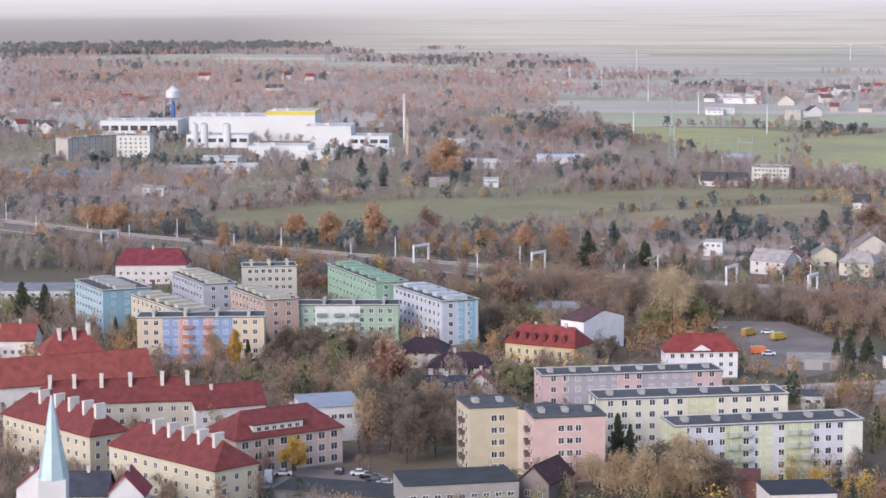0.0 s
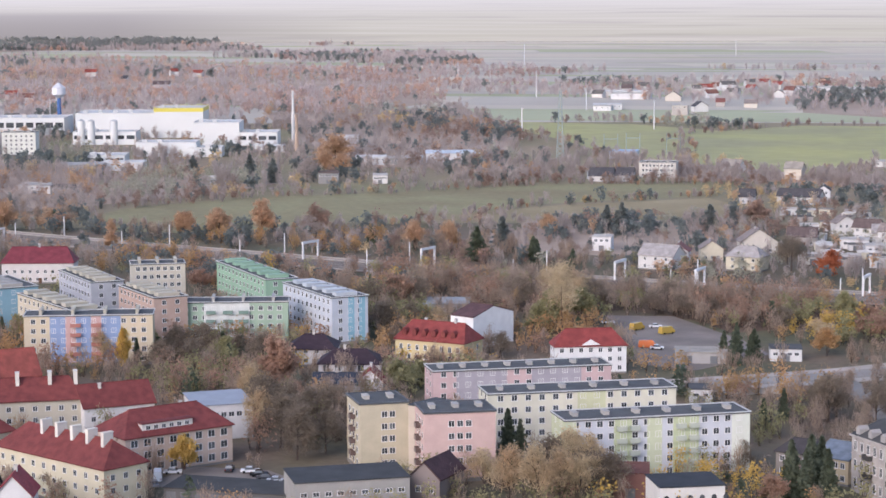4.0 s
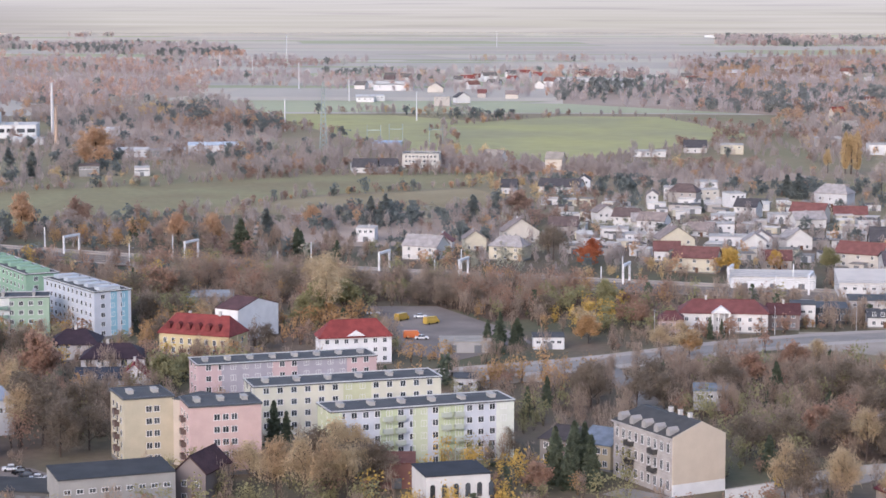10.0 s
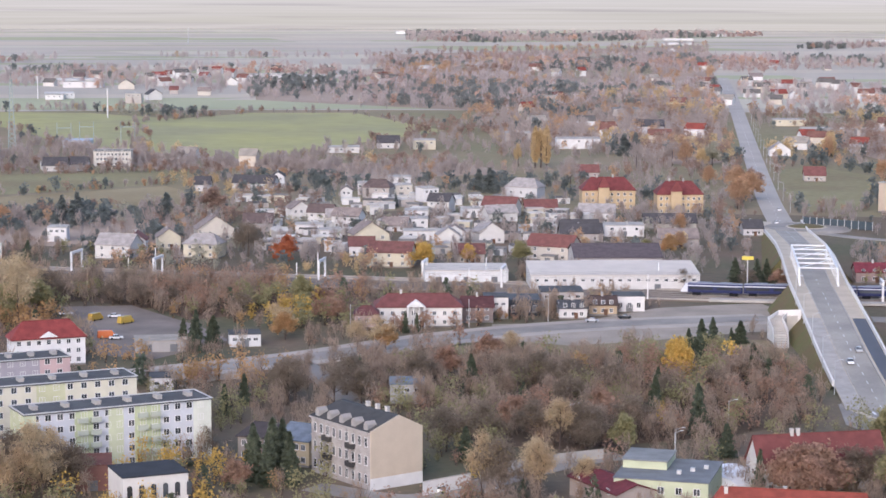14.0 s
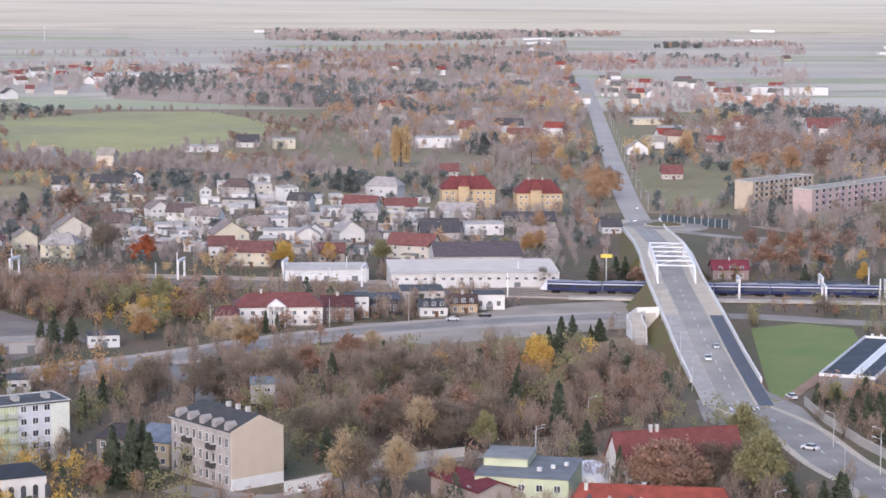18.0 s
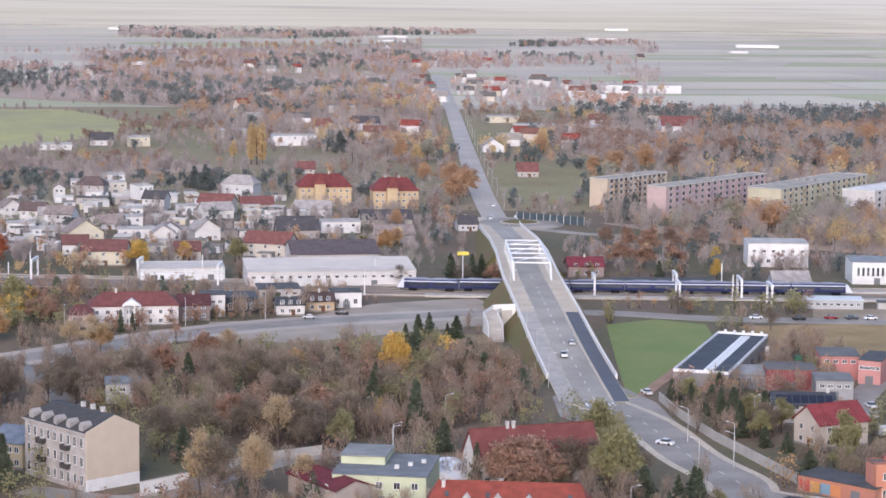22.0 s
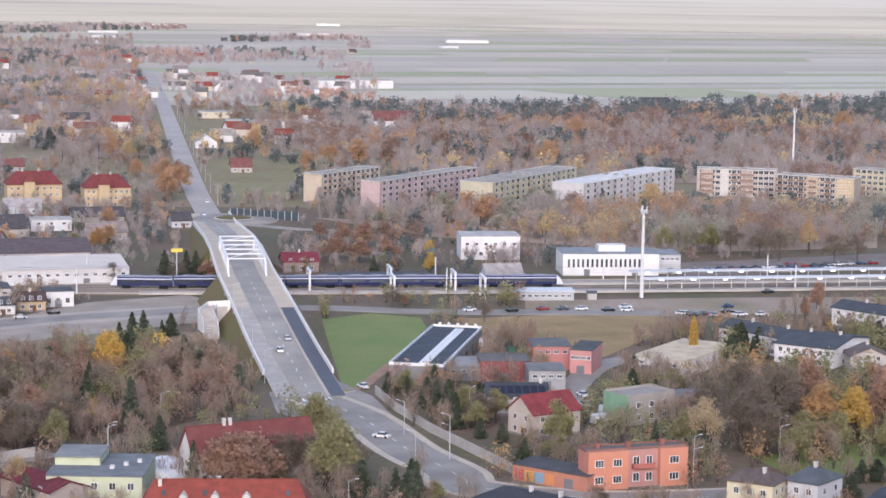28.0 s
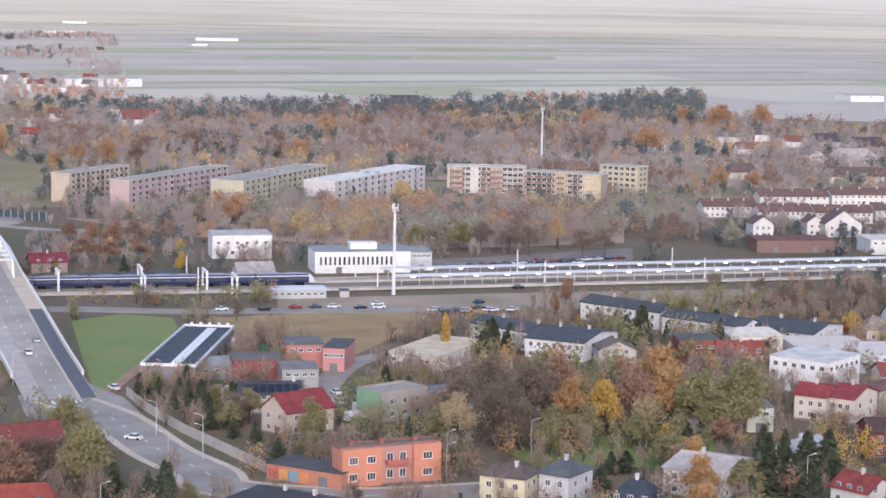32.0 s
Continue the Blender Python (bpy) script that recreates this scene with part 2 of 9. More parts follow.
def gable_roof(root, w, d, h, rh, m, over=0.45, along="x", hip=0.0, thick=0.22):
    """Pitched roof over w by d with its ridge along x or y; hip: how far the ridge stops short of each end."""
    if along == "y":
        w, d = d, w
    o = over
    drop = rh * o / (d / 2)
    me = Mesh()
    r0, r1 = (-o if not hip else hip), (w + o if not hip else w - hip)
    e = h - drop
    for s, y0 in ((1, -o), (-1, d + o)):
        low = [(-o, y0, e), (w + o, y0, e), (r1, d / 2, h + rh), (r0, d / 2, h + rh)]
        if s < 0:
            low = [low[1], low[0], low[3], low[2]]
        me.prism([(a, b, c - thick * 0.2) for a, b, c in low], [(a, b, c + thick) for a, b, c in low])
    if hip:
        for s in (0, 1):
            xe, xr = (-o, r0) if not s else (w + o, r1)
            tri = [(xe, d + o, e), (xe, -o, e), (xr, d / 2, h + rh)]
            if s:
                tri = [tri[1], tri[0], tri[2]]
            me.prism([(a, b, c - thick * 0.2) for a, b, c in tri], [(a, b, c + thick) for a, b, c in tri])
    at = None if along == "x" else Matrix.Translation((d, 0, 0)) @ pose(0, 0, 0, 0, 0, 90)
    me.tube((r0, d / 2, h + rh + thick), (r1, d / 2, h + rh + thick), 0.14, 0.14, 5)
    part("roof", me, root, m, at=at)


def gable_walls(root, w, d, h, rh, m, along="x", hip=0.0):
    me = Mesh().box(0, 0, -0.5, w, d, h)
    if not hip:
        if along == "x":
            for x0, x1 in ((0, 0.3), (w - 0.3, w)):
                me.prism([(x0, 0, h), (x0, d, h), (x0, d / 2, h + rh)], [(x1, 0, h), (x1, d, h), (x1, d / 2, h + rh)])
        else:
            for y0, y1 in ((0, 0.3), (d - 0.3, d)):
                me.prism([(0, y0, h), (w, y0, h), (w / 2, y0, h + rh)], [(0, y1, h), (w, y1, h), (w / 2, y1, h + rh)])
    part("wall", me, root, m)


def chimney(root, x, y, z, a=0.7, b=0.7, tall=1.6, m=None):
    me = Mesh().box(x - a / 2, y - b / 2, z - 1.2, x + a / 2, y + b / 2, z + tall)
    me.box(x - a / 2 - 0.08, y - b / 2 - 0.08, z + tall, x + a / 2 + 0.08, y + b / 2 + 0.08, z + tall + 0.15)
    part("chimney", me, root, m or plaster("cfc8bd"))


def house(x, y, ang, w, d, h, rh, wall, roof, label, along="x", hip=0.0, floors=2, cols=3, side_cols=2, sides="fl", chimneys=((0.5, 0.5),), name="house", category="house", group="", over=0.45, step=2.8, z0=1.0, ww=1.2, wh=1.35, roof_mat=None, plinth="8c8780", door=True, skylights=0, pane=True, chimney_size=(0.7, 0.7, 1.2), chimney_mat=None):
    """A house with walls, gables, pitched roof, chimneys, windows and a door."""
    root = thing(name, x, y, 0, ang, label, category, group)
    FOOT.append((x, y, ang, w, d))
    gable_walls(root, w, d, h, rh, plaster(wall), along, hip)
    gable_roof(root, w, d, h, rh, roof_mat or tiles(roof), over, along, hip)
    part("plinth", Mesh().box(-0.05, -0.05, -0.5, w + 0.05, d + 0.05, 0.5), root, plaster(plinth))
    for fx, fy in chimneys:
        t = abs(fy - 0.5) * 2 if along == "x" else abs(fx - 0.5) * 2
        chimney(root, fx * w, fy * d, h + rh * (1 - t), *chimney_size, m=chimney_mat)
    for s in sides:
        row_of_windows(root, w, d, s, floors, cols if s in "fb" else side_cols, z0, step, ww, wh, 0.6, pane=pane)
    if door:
        me = Mesh().box(-0.5, -0.06, 0, 0.5, 0, 2.05).box(-0.62, -0.03, 0, -0.5, 0, 2.17).box(0.5, -0.03, 0, 0.62, 0, 2.17)
        part("door", me, root, paint("6b4a35"), at=pose(w * 0.5 + 0.9, 0, 0.05, 0, 0, 0))
    for i in range(skylights):
        fx = (i + 0.5) / skylights
        zz = h + rh * 0.5
        sl = math.degrees(math.atan2(rh, d / 2))
        part("skylight", Mesh().box(-0.4, -0.6, 0, 0.4, 0.6, 0.1), root, GLASS, at=pose(fx * w, d * 0.25, zz + 0.3, sl, 0, 0))
    return root


def shed(x, y, ang, w, d, h, wall, label, roof=None, name="shed", category="shed", slope=0.3, cols=0, group="", door=1, over=0.2, wall_mat=None, windows_h=1.0, bars=1, z0=None, sides="f"):
    """A low building with a nearly flat roof."""
    root = thing(name, x, y, 0, ang, label, category, group)
    FOOT.append((x, y, ang, w, d))
    wm = wall_mat or plaster(wall)
    me = Mesh().prism([(0, 0, -0.4), (w, 0, -0.4), (w, d, -0.4), (0, d, -0.4)], [(0, 0, h), (w, 0, h), (w, d, h + slope), (0, d, h + slope)])
    part("wall", me, root, wm)
    o = over
    low = [(-o, -o, h), (w + o, -o, h), (w + o, d + o, h + slope), (-o, d + o, h + slope)]
    part("roof", Mesh().prism([(a, b, c + 0.004) for a, b, c in low], [(a, b, c + 0.2) for a, b, c in low]), root, roof or felt())
    if cols:
        for s in sides:
            row_of_windows(root, w, d, s, 1, cols, z0 if z0 is not None else max(0.9, h - 1.9), 3, 1.4, windows_h, 0.5, bars=bars)
    for i in range(door):
        s = w * (i + 0.5) / door
        part("door", Mesh().box(-1.1, -0.05, 0, 1.1, 0, min(2.3, h - 0.3)).box(-1.1, -0.07, 1.0, 1.1, -0.05, 1.05), root, paint("7a7c7e"), at=pose(s, 0, 0, 0, 0, 0))
    return root


# ---- ground, fields, distance ----
OPEN, LINES = [], []


def poly(name, pts, z, material, label, category="ground", kind="structure", thick=0.12):
    OPEN.append(list(pts))
    me = Mesh().prism([(x, y, z - thick) for x, y in pts], [(x, y, z) for x, y in pts])
    if sum((pts[i - 1][0] * p[1] - p[0] * pts[i - 1][1]) for i, p in enumerate(pts)) < 0:
        me = Mesh().prism([(x, y, z - thick) for x, y in pts[::-1]], [(x, y, z) for x, y in pts[::-1]])
    return solid(name, me, material, label, category, kind)


def ribbon(pts, wide, thick=0.2, left=None):
    """A strip along a line of (x, y, z), wide across, or from offset left to offset wide where left is given."""
    a, b = (-wide / 2, wide / 2) if left is None else (left, wide)
    fine = []
    for i in range(len(pts) - 1):
        p0, p1, p2, p3 = [Vector(pts[min(max(k, 0), len(pts) - 1)]) for k in (i - 1, i, i + 1, i + 2)]
        steps = 6
        for s in range(steps):
            t = s / steps
            fine.append(0.5 * (2 * p1 + (p2 - p0) * t + (2 * p0 - 5 * p1 + 4 * p2 - p3) * t * t + (3 * p1 - p0 - 3 * p2 + p3) * t ** 3))
    fine.append(Vector(pts[-1]))
    me = Mesh()
    rows = []
    for i, p in enumerate(fine):
        d = (fine[min(i + 1, len(fine) - 1)] - fine[max(i - 1, 0)]).to_2d().normalized()
        n = Vector((d.y, -d.x, 0))
        rows.append((p + n * a, p + n * b))
    for i in range(len(rows) - 1):
        (l0, r0), (l1, r1) = rows[i], rows[i + 1]
        dz = Vector((0, 0, thick))
        me.face((l0, r0, r1, l1))
        me.face((l0 - dz, l0, l1, l1 - dz)).face((r0, r0 - dz, r1 - dz, r1))
    return me


def along(pts, s):
    """The place and heading at s metres along a line."""
    for p, q in zip(pts, pts[1:]):
        p, q = Vector(p), Vector(q)
        n = (q - p).length
        if s <= n or q == Vector(pts[-1]):
            d = (q - p).normalized()
            return p + d * s, math.degrees(math.atan2(d.y, d.x))
        s -= n


TURF = mat("rough_turf", "756556", 0.9, 0.6, 0.02, 0.4, col2="615f48", spec=0.25)
disc = Mesh().face([(5400 * math.cos(math.pi * i / 48), 5400 * math.sin(math.pi * i / 48), 0.0) for i in range(96)])
solid("ground", disc, TURF, "rough autumn turf, bare earth and stubble of the plain", "ground", "structure")
GRASS = mat("meadow_grass", "8f8a66", 0.9, 0.5, 0.02, 0.25, col2="857a5c", spec=0.2)
FIELD = mat("winter_field", "a6a26a", 0.85, 0.35, 0.008, 0.06, col2="96936c", spec=0.3)
STUBBLE = mat("stubble_field", "9c8e6e", 0.9, 0.3, 0.015, 0.2, col2="87795a", spec=0.25)
# far field colour, lightened to stand for haze over the plain
HAZED_FIELDS = mat("hazed_fields", "c0bba8", 0.9, 0.12, 0.004, 0.05, col2="c3bba8", spec=0.15)
LAWN = mat("fresh_lawn", "6d8048", 0.9, 0.5, 0.05, 1.2, col2="7d8450")
DRY = mat("dry_grass", "a08862", 0.95, 0.35, 0.06, 1.0, col2="867552")

DISTANCE = bpy.data.materials.new("hazy_distance")
DISTANCE.use_nodes = True
dn, dk = DISTANCE.node_tree.nodes, DISTANCE.node_tree.links
dn.remove(dn["Principled BSDF"])
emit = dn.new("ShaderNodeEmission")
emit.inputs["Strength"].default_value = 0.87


def dnode(kind, *values, op=None):
    """A node of the distance, its inputs given as numbers or as the outputs of others."""
    nd = dn.new(kind)
    if op:
        nd.operation = op
    for slot, v in enumerate(values):
        if isinstance(v, bpy.types.NodeSocket):
            dk.new(v, nd.inputs[slot])
        elif v is not None:
            nd.inputs[slot].default_value = v
    return nd


def dblend(fac, a, b):
    nd = dn.new("ShaderNodeMix")
    nd.data_type = "RGBA"
    for slot, v in ((0, fac), (6, a), (7, b)):
        if isinstance(v, str):
            nd.inputs[slot].default_value = (*srgb(v), 1)
        else:
            dk.new(v, nd.inputs[slot])
    return nd.outputs[2]


# fields, hedges and woods of the plain, projected from the camera, haze painted in towards the horizon
dpos = dn.new("ShaderNodeNewGeometry").outputs["Position"]
dxyz = dnode("ShaderNodeSeparateXYZ", dpos)
dfall = dnode("ShaderNodeMath", 108.0, dnode("ShaderNodeMath", 109.0, dxyz.outputs[2], op="SUBTRACT").outputs[0], op="DIVIDE").outputs[0]
dplan = dnode("ShaderNodeVectorMath", dpos, op="SCALE")
dk.new(dfall, dplan.inputs["Scale"])


def dpattern(sx, sy, detail, lo, hi):
    """A soft pattern over the plain, sx and sy metres across, from 0 to 1 between the two levels."""
    stretch = dnode("ShaderNodeVectorMath", dplan.outputs[0], (1 / sx, 1 / sy, 0.0), op="MULTIPLY").outputs[0]
    nz = dn.new("ShaderNodeTexNoise")
    dk.new(stretch, nz.inputs["Vector"])
    nz.inputs["Scale"].default_value, nz.inputs["Detail"].default_value = 1.0, detail
    return dnode("ShaderNodeMapRange", nz.outputs["Fac"], lo, hi).outputs[0]


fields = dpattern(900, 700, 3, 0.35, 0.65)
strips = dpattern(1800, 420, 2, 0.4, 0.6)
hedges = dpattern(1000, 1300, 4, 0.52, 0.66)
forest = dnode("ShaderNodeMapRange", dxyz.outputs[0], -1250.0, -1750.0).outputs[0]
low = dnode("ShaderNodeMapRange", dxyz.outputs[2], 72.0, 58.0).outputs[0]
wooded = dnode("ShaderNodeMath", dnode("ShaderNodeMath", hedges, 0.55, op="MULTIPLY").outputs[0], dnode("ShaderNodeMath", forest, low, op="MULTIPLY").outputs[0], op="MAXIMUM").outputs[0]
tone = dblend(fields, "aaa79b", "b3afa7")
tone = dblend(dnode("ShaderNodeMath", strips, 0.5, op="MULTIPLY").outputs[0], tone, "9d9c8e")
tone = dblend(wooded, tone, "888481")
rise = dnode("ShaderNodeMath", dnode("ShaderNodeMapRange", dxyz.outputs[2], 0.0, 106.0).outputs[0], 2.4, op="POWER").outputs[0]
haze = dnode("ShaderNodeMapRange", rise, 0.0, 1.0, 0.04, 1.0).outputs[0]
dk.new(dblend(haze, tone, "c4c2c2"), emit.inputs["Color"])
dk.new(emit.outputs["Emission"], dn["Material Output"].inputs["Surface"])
CLOUD = bpy.data.materials.new("overcast_cloud")
CLOUD.use_nodes = True
cn = CLOUD.node_tree.nodes
cn["Principled BSDF"].inputs["Emission Color"].default_value = (*srgb("f6f4f5"), 1)
cn["Principled BSDF"].inputs["Emission Strength"].default_value = 0.85
cn["Principled BSDF"].inputs["Base Color"].default_value = (0, 0, 0, 1)


def arc_wall(radius, z0, z1):
    me = Mesh()
    pts = [(radius * math.cos(radians(a)), radius * math.sin(radians(a))) for a in range(0, 361, 3)]
    for p, q in zip(pts, pts[1:]):
        me.face(((*q, z0), (*p, z0), (*p, z1), (*q, z1)))
    return me


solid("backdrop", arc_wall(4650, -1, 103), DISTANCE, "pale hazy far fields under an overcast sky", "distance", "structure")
solid("backdrop_sky", arc_wall(4750, 90, 420), CLOUD, "white overcast sky above the horizon", "sky", "structure")

poly("field", [(-206.9, 1613.8), (-122.3, 1741), (-39.9, 1744.5), (29.7, 1537.8), (-49.7, 1379.5), (-84.8, 1251.3), (-168.4, 1339.3)], 0.06, FIELD, "fresh green winter field", "field")
poly("field", [(-383.9, 1750.5), (-252.9, 1733.1), (-63.9, 1563.3), (-125.5, 1281.7), (-174.8, 1293.9), (-272.5, 1528.4)], 0.04, FIELD, "fresh green winter field beside the mast", "field")
poly("meadow", [(-405.9, 943.1), (-405.1, 1004.6), (-365.7, 1071.2), (-297.8, 1115.4), (-215.2, 1188.9), (-123.6, 1197.8), (-120.3, 1137), (-208.1, 1068.8), (-243.3, 972.5), (-293.7, 938.9), (-336.8, 907.7), (-374.4, 907.7)], 0.05, GRASS, "olive meadow strip behind the railway", "meadow")
poly("stubble_field", [(-260.9, 976.9), (-200.8, 1061.2), (-124.4, 1120.3), (-106.3, 1086.9), (-107.2, 1014.8), (-158.6, 1013.4), (-208.3, 986.4)], 0.08, STUBBLE, "pale stubble field behind the allotments", "field")
OPEN += [[(564.2, 2104.6), (816.5, 2512), (2613.3, 4323.7), (1269.3, 2095), (986.3, 1861.4), (690.1, 1795.1), (577.4, 1840.1)], [(-828.8, 4033.6), (4.5, 4569), (3.9, 3262.6), (-591.5, 3039.7)], [(-911.7, 3901), (-350.3, 4187.9), (-246.3, 2952.4), (-653.6, 3009.3)]]
OPEN.append([(r * math.sin(radians(a)), r * math.cos(radians(a))) for r, a in ((1790, 14.6), (4640, 14.2), (4640, 25), (4640, 40), (1640, 40), (1740, 30), (1760, 22))])
poly("lawn", [(152, 653.1), (170.2, 662.5), (183.8, 650.8), (180.4, 632.2), (154.6, 576.3), (134, 539), (132.1, 542.8), (138.7, 580.6)], 0.05, LAWN, "fresh green lawn beside the ramp", "lawn")
poly("earth_strip", [(228.7, 680.4), (300.5, 673.3), (417.9, 655.5), (404.3, 633.9), (313.5, 633.4), (286, 640.4), (222, 660.4)], 0.045, mat("bare_earth", "a09080", 0.95, 0.45, 0.04, 0.6, col2="8a7f68"), "pale bare earth and gravel beside the platforms", "yard")
FOOTPATH = [(135.4, 538.6, 0.12), (155.9, 577.8, 0.12), (168, 601, 0.12), (179.5, 622, 0.12)]
solid("pavement", ribbon(FOOTPATH, 3.4), mat("brown_path", "a08470", 0.95, 0.25, 0.2, 3.0), "brown earth path beside the lawn", "path", "structure")
poly("dry_grass", [(192.9, 646.7), (232.1, 649.8), (263.2, 648.8), (260.3, 622.5), (235.8, 594), (211, 566), (205.3, 593.9), (195.7, 608)], 0.05, DRY, "ochre dry grass on an empty lot", "grass")
poly("garden_grass", [(203.9, 441.9), (231.2, 449.9), (259.2, 445.2), (252.3, 427.9), (228.6, 416.8), (205.3, 420.7)], 0.04, LAWN, "worn green garden grass under trees", "lawn")
OPEN.pop()
PALE_GRAVEL = mat("pale_gravel", "a69a8c", 0.95, 0.35, 0.08, 1.2, col2="938a7c")
FORE = [(28, 640), (28, 668), (60, 672), (95, 700), (118, 700), (121, 660), (80, 640), (50, 628)]
poly("forecourt", [(25, 633.1), (51.3, 667.9), (84.1, 701.9), (120.1, 713), (124.8, 690.3), (115.7, 653.9), (78.1, 651.3), (49, 638)], 0.06, PALE_GRAVEL, "worn grey paved forecourt", "yard")
poly("forecourt", FORE, 0.052, PALE_GRAVEL, "pale trodden gravel between the shops and the street", "yard")
poly("car_park", [(-172, 436), (-138, 428), (-132, 440), (-150, 456), (-168, 456)], 0.055, GRAVEL, "grey yard with a row of parked cars beside the garages", "car park")
poly("yard", [(-116.6, 703.6), (-90.3, 707.4), (-63.2, 663.4), (-52.2, 638.1), (-70.7, 605.9), (-88.2, 613), (-97.5, 653)], 0.06, GRAVEL, "worn grey yard with parked vehicles", "yard")

poly("car_park", [(317.5, 761), (413.2, 774.3), (390.2, 730.6), (303.4, 727)], 0.06, GRAVEL, "grey paved car park behind the platforms", "car park")

# ---- roads ----
MAIN = [(121.2, 531.5, 0.15), (123.6, 558.7, 1.3), (126, 590.3, 3.6), (130.6, 638.9, 6.6), (134, 674.7, 8.4), (136.3, 696.7, 9), (145.4, 762.9, 9), (153.2, 820.3, 6.5), (161.2, 887.3, 2.6), (164.3, 913.0, 0.9), (169.1, 954.9, 0.3)]
FAR_ROAD = [(169.1, 954.9, 0.3), (181.5, 1062.7, 0.5), (213.2, 1303.2, 0.6), (246.5, 1552.3, 0.7), (289, 1873.2, 0.8), (351, 2358.9, 0.9)]
solid("road", ribbon(MAIN, 8.4), mat("damp_asphalt", "8f897f", 0.66, 0.4, 0.06, 1.2, col2="a59e92", spec=0.35), "worn grey asphalt carriageway of the overpass", "road", "structure")
solid("pavement", ribbon(MAIN, -4.2, left=-9.2, thick=0.3), PAVING, "beige paved footway of the overpass", "pavement", "structure")
solid("pavement", ribbon(MAIN, 9.2, left=4.2, thick=0.3), PAVING, "beige paved footway of the overpass", "pavement", "structure")
solid("road", ribbon(FAR_ROAD, 11.5), mat("pale_asphalt", "b0a99f", 0.8, 0.2, 0.03, 0.8, col2="a39c93", spec=0.3), "straight grey road running to the far villages", "road", "structure")
STREET = [(120.6, 533.4, 0.12), (127.5, 504.1, 0.12), (128.9, 466.7, 0.12), (132.6, 442.6, 0.12), (133, 427.4, 0.12), (155.5, 411.9, 0.12), (182.3, 407.8, 0.12), (205.3, 406.2, 0.12)]
poly("junction", [(111.5, 539), (121.1, 552.9), (133, 550.5), (136.8, 529.1), (135.1, 493.4), (123.9, 483.9), (121.2, 506), (112.6, 500.9), (108.4, 514.3)], 0.09, ASPHALT, "wide grey asphalt junction at the foot of the ramp", "road")
solid("pavement", ribbon(STREET, 16, thick=0.08), PAVING, "pale footways along the street", "pavement", "structure")
solid("road", ribbon([(x, y, z + 0.05) for x, y, z in STREET], 12), ASPHALT, "curving grey street with white markings", "road", "structure")
STATION_ROAD = [(-83.5, 572.7, 0.1), (-60.5, 587.5, 0.1), (-26.9, 608.7, 0.1), (11, 640.6, 0.1), (55.6, 664.7, 0.1), (118.3, 679.3, 0.1), (155.6, 676.7, 0.1), (189.8, 661.9, 0.1), (233.1, 652.6, 0.1), (286.9, 638.9, 0.1)]
solid("pavement", ribbon(STATION_ROAD[:6], 21, thick=0.14), mat("worn_paving", "b3a89b", 0.9, 0.3, 0.08, 2.0, col2="a39a90"), "worn pale footways and verges of the station street", "pavement", "structure")
solid("road", ribbon([(x, y, z + 0.06) for x, y, z in STATION_ROAD], 10.5), ASPHALT, "grey street along the railway", "road", "structure")
SIDE = [(182.6, 505.4, 0.1), (190.3, 526.8, 0.1), (209.9, 558.4, 0.1), (227.9, 569.5, 0.1), (246.5, 567.7, 0.1)]
solid("road", ribbon(SIDE, 8), ASPHALT, "pale narrow lane between houses", "road", "structure")
LANE = [(-19.4, 450.3, 0.1), (0.9, 439, 0.1), (17.9, 453.1, 0.1), (36.5, 472.2, 0.1), (50, 480.1, 0.1)]
solid("road", ribbon(LANE, 8), ASPHALT, "street in front of the old tenement", "road", "structure")
LINK = [(-29.8, 601.3, 0.1), (-22.6, 579.5, 0.1), (-12.3, 536.5, 0.1)]
solid("road", ribbon(LINK, 7), ASPHALT, "short link street", "road", "structure")

solid("road", ribbon([(158.3, 899.4, 0.2), (150, 933.8, 0.2), (148, 973, 0.2), (152, 1036, 0.2)], 6), ASPHALT, "pale side road beside the ramp", "road", "structure")
SIDE_EAST = [(170, 921, 0.2), (184.2, 905.4, 0.2), (196.2, 891.9, 0.2), (215, 883, 0.2)]
solid("road", ribbon(SIDE_EAST, 7), ASPHALT, "pale side road curving off the ramp", "road", "structure")
poly("verge", [(190.9, 1061.6), (215, 1223.8), (241.8, 1241.6), (260.2, 1184.9), (226.6, 1031.2), (188.5, 994.8)], 0.03, GRASS, "olive grass verge beside the far road", "grass")

# ---- railway ----
TRACK = [(-720, 1030, 0.1), (-500, 920, 0.1), (-410, 878, 0.1), (-323, 845, 0.1), (-200, 802, 0.1), (-100, 777, 0.1), (11, 753, 0.1), (106, 730, 0.1), (257, 707, 0.1), (495, 684, 0.1), (820, 665, 0.1)]
solid("rail_bed", ribbon([(x, y, 0.35) for x, y, z in TRACK], 30, thick=0.4), BALLAST, "brown stone ballast under the tracks", "railway", "structure")


# ---- trees ----
def leaf_mat(name, col, col2, var=0.22):
    """Thin leaves or twigs: part of the light passes through them."""
    m = mat(name, col, 0.85, 0.3, 0.12, 1.2, col2=col2, island=var, spec=0.1)
    n, k = m.node_tree.nodes, m.node_tree.links
    bs = n["Principled BSDF"]
    thin, mixer = n.new("ShaderNodeBsdfTranslucent"), n.new("ShaderNodeMixShader")
    k.new(bs.inputs["Base Color"].links[0].from_socket, thin.inputs["Color"])
    mixer.inputs[0].default_value = 0.5
    k.new(bs.outputs[0], mixer.inputs[1])
    k.new(thin.outputs[0], mixer.inputs[2])
    k.new(mixer.outputs[0], n["Material Output"].inputs["Surface"])
    return m


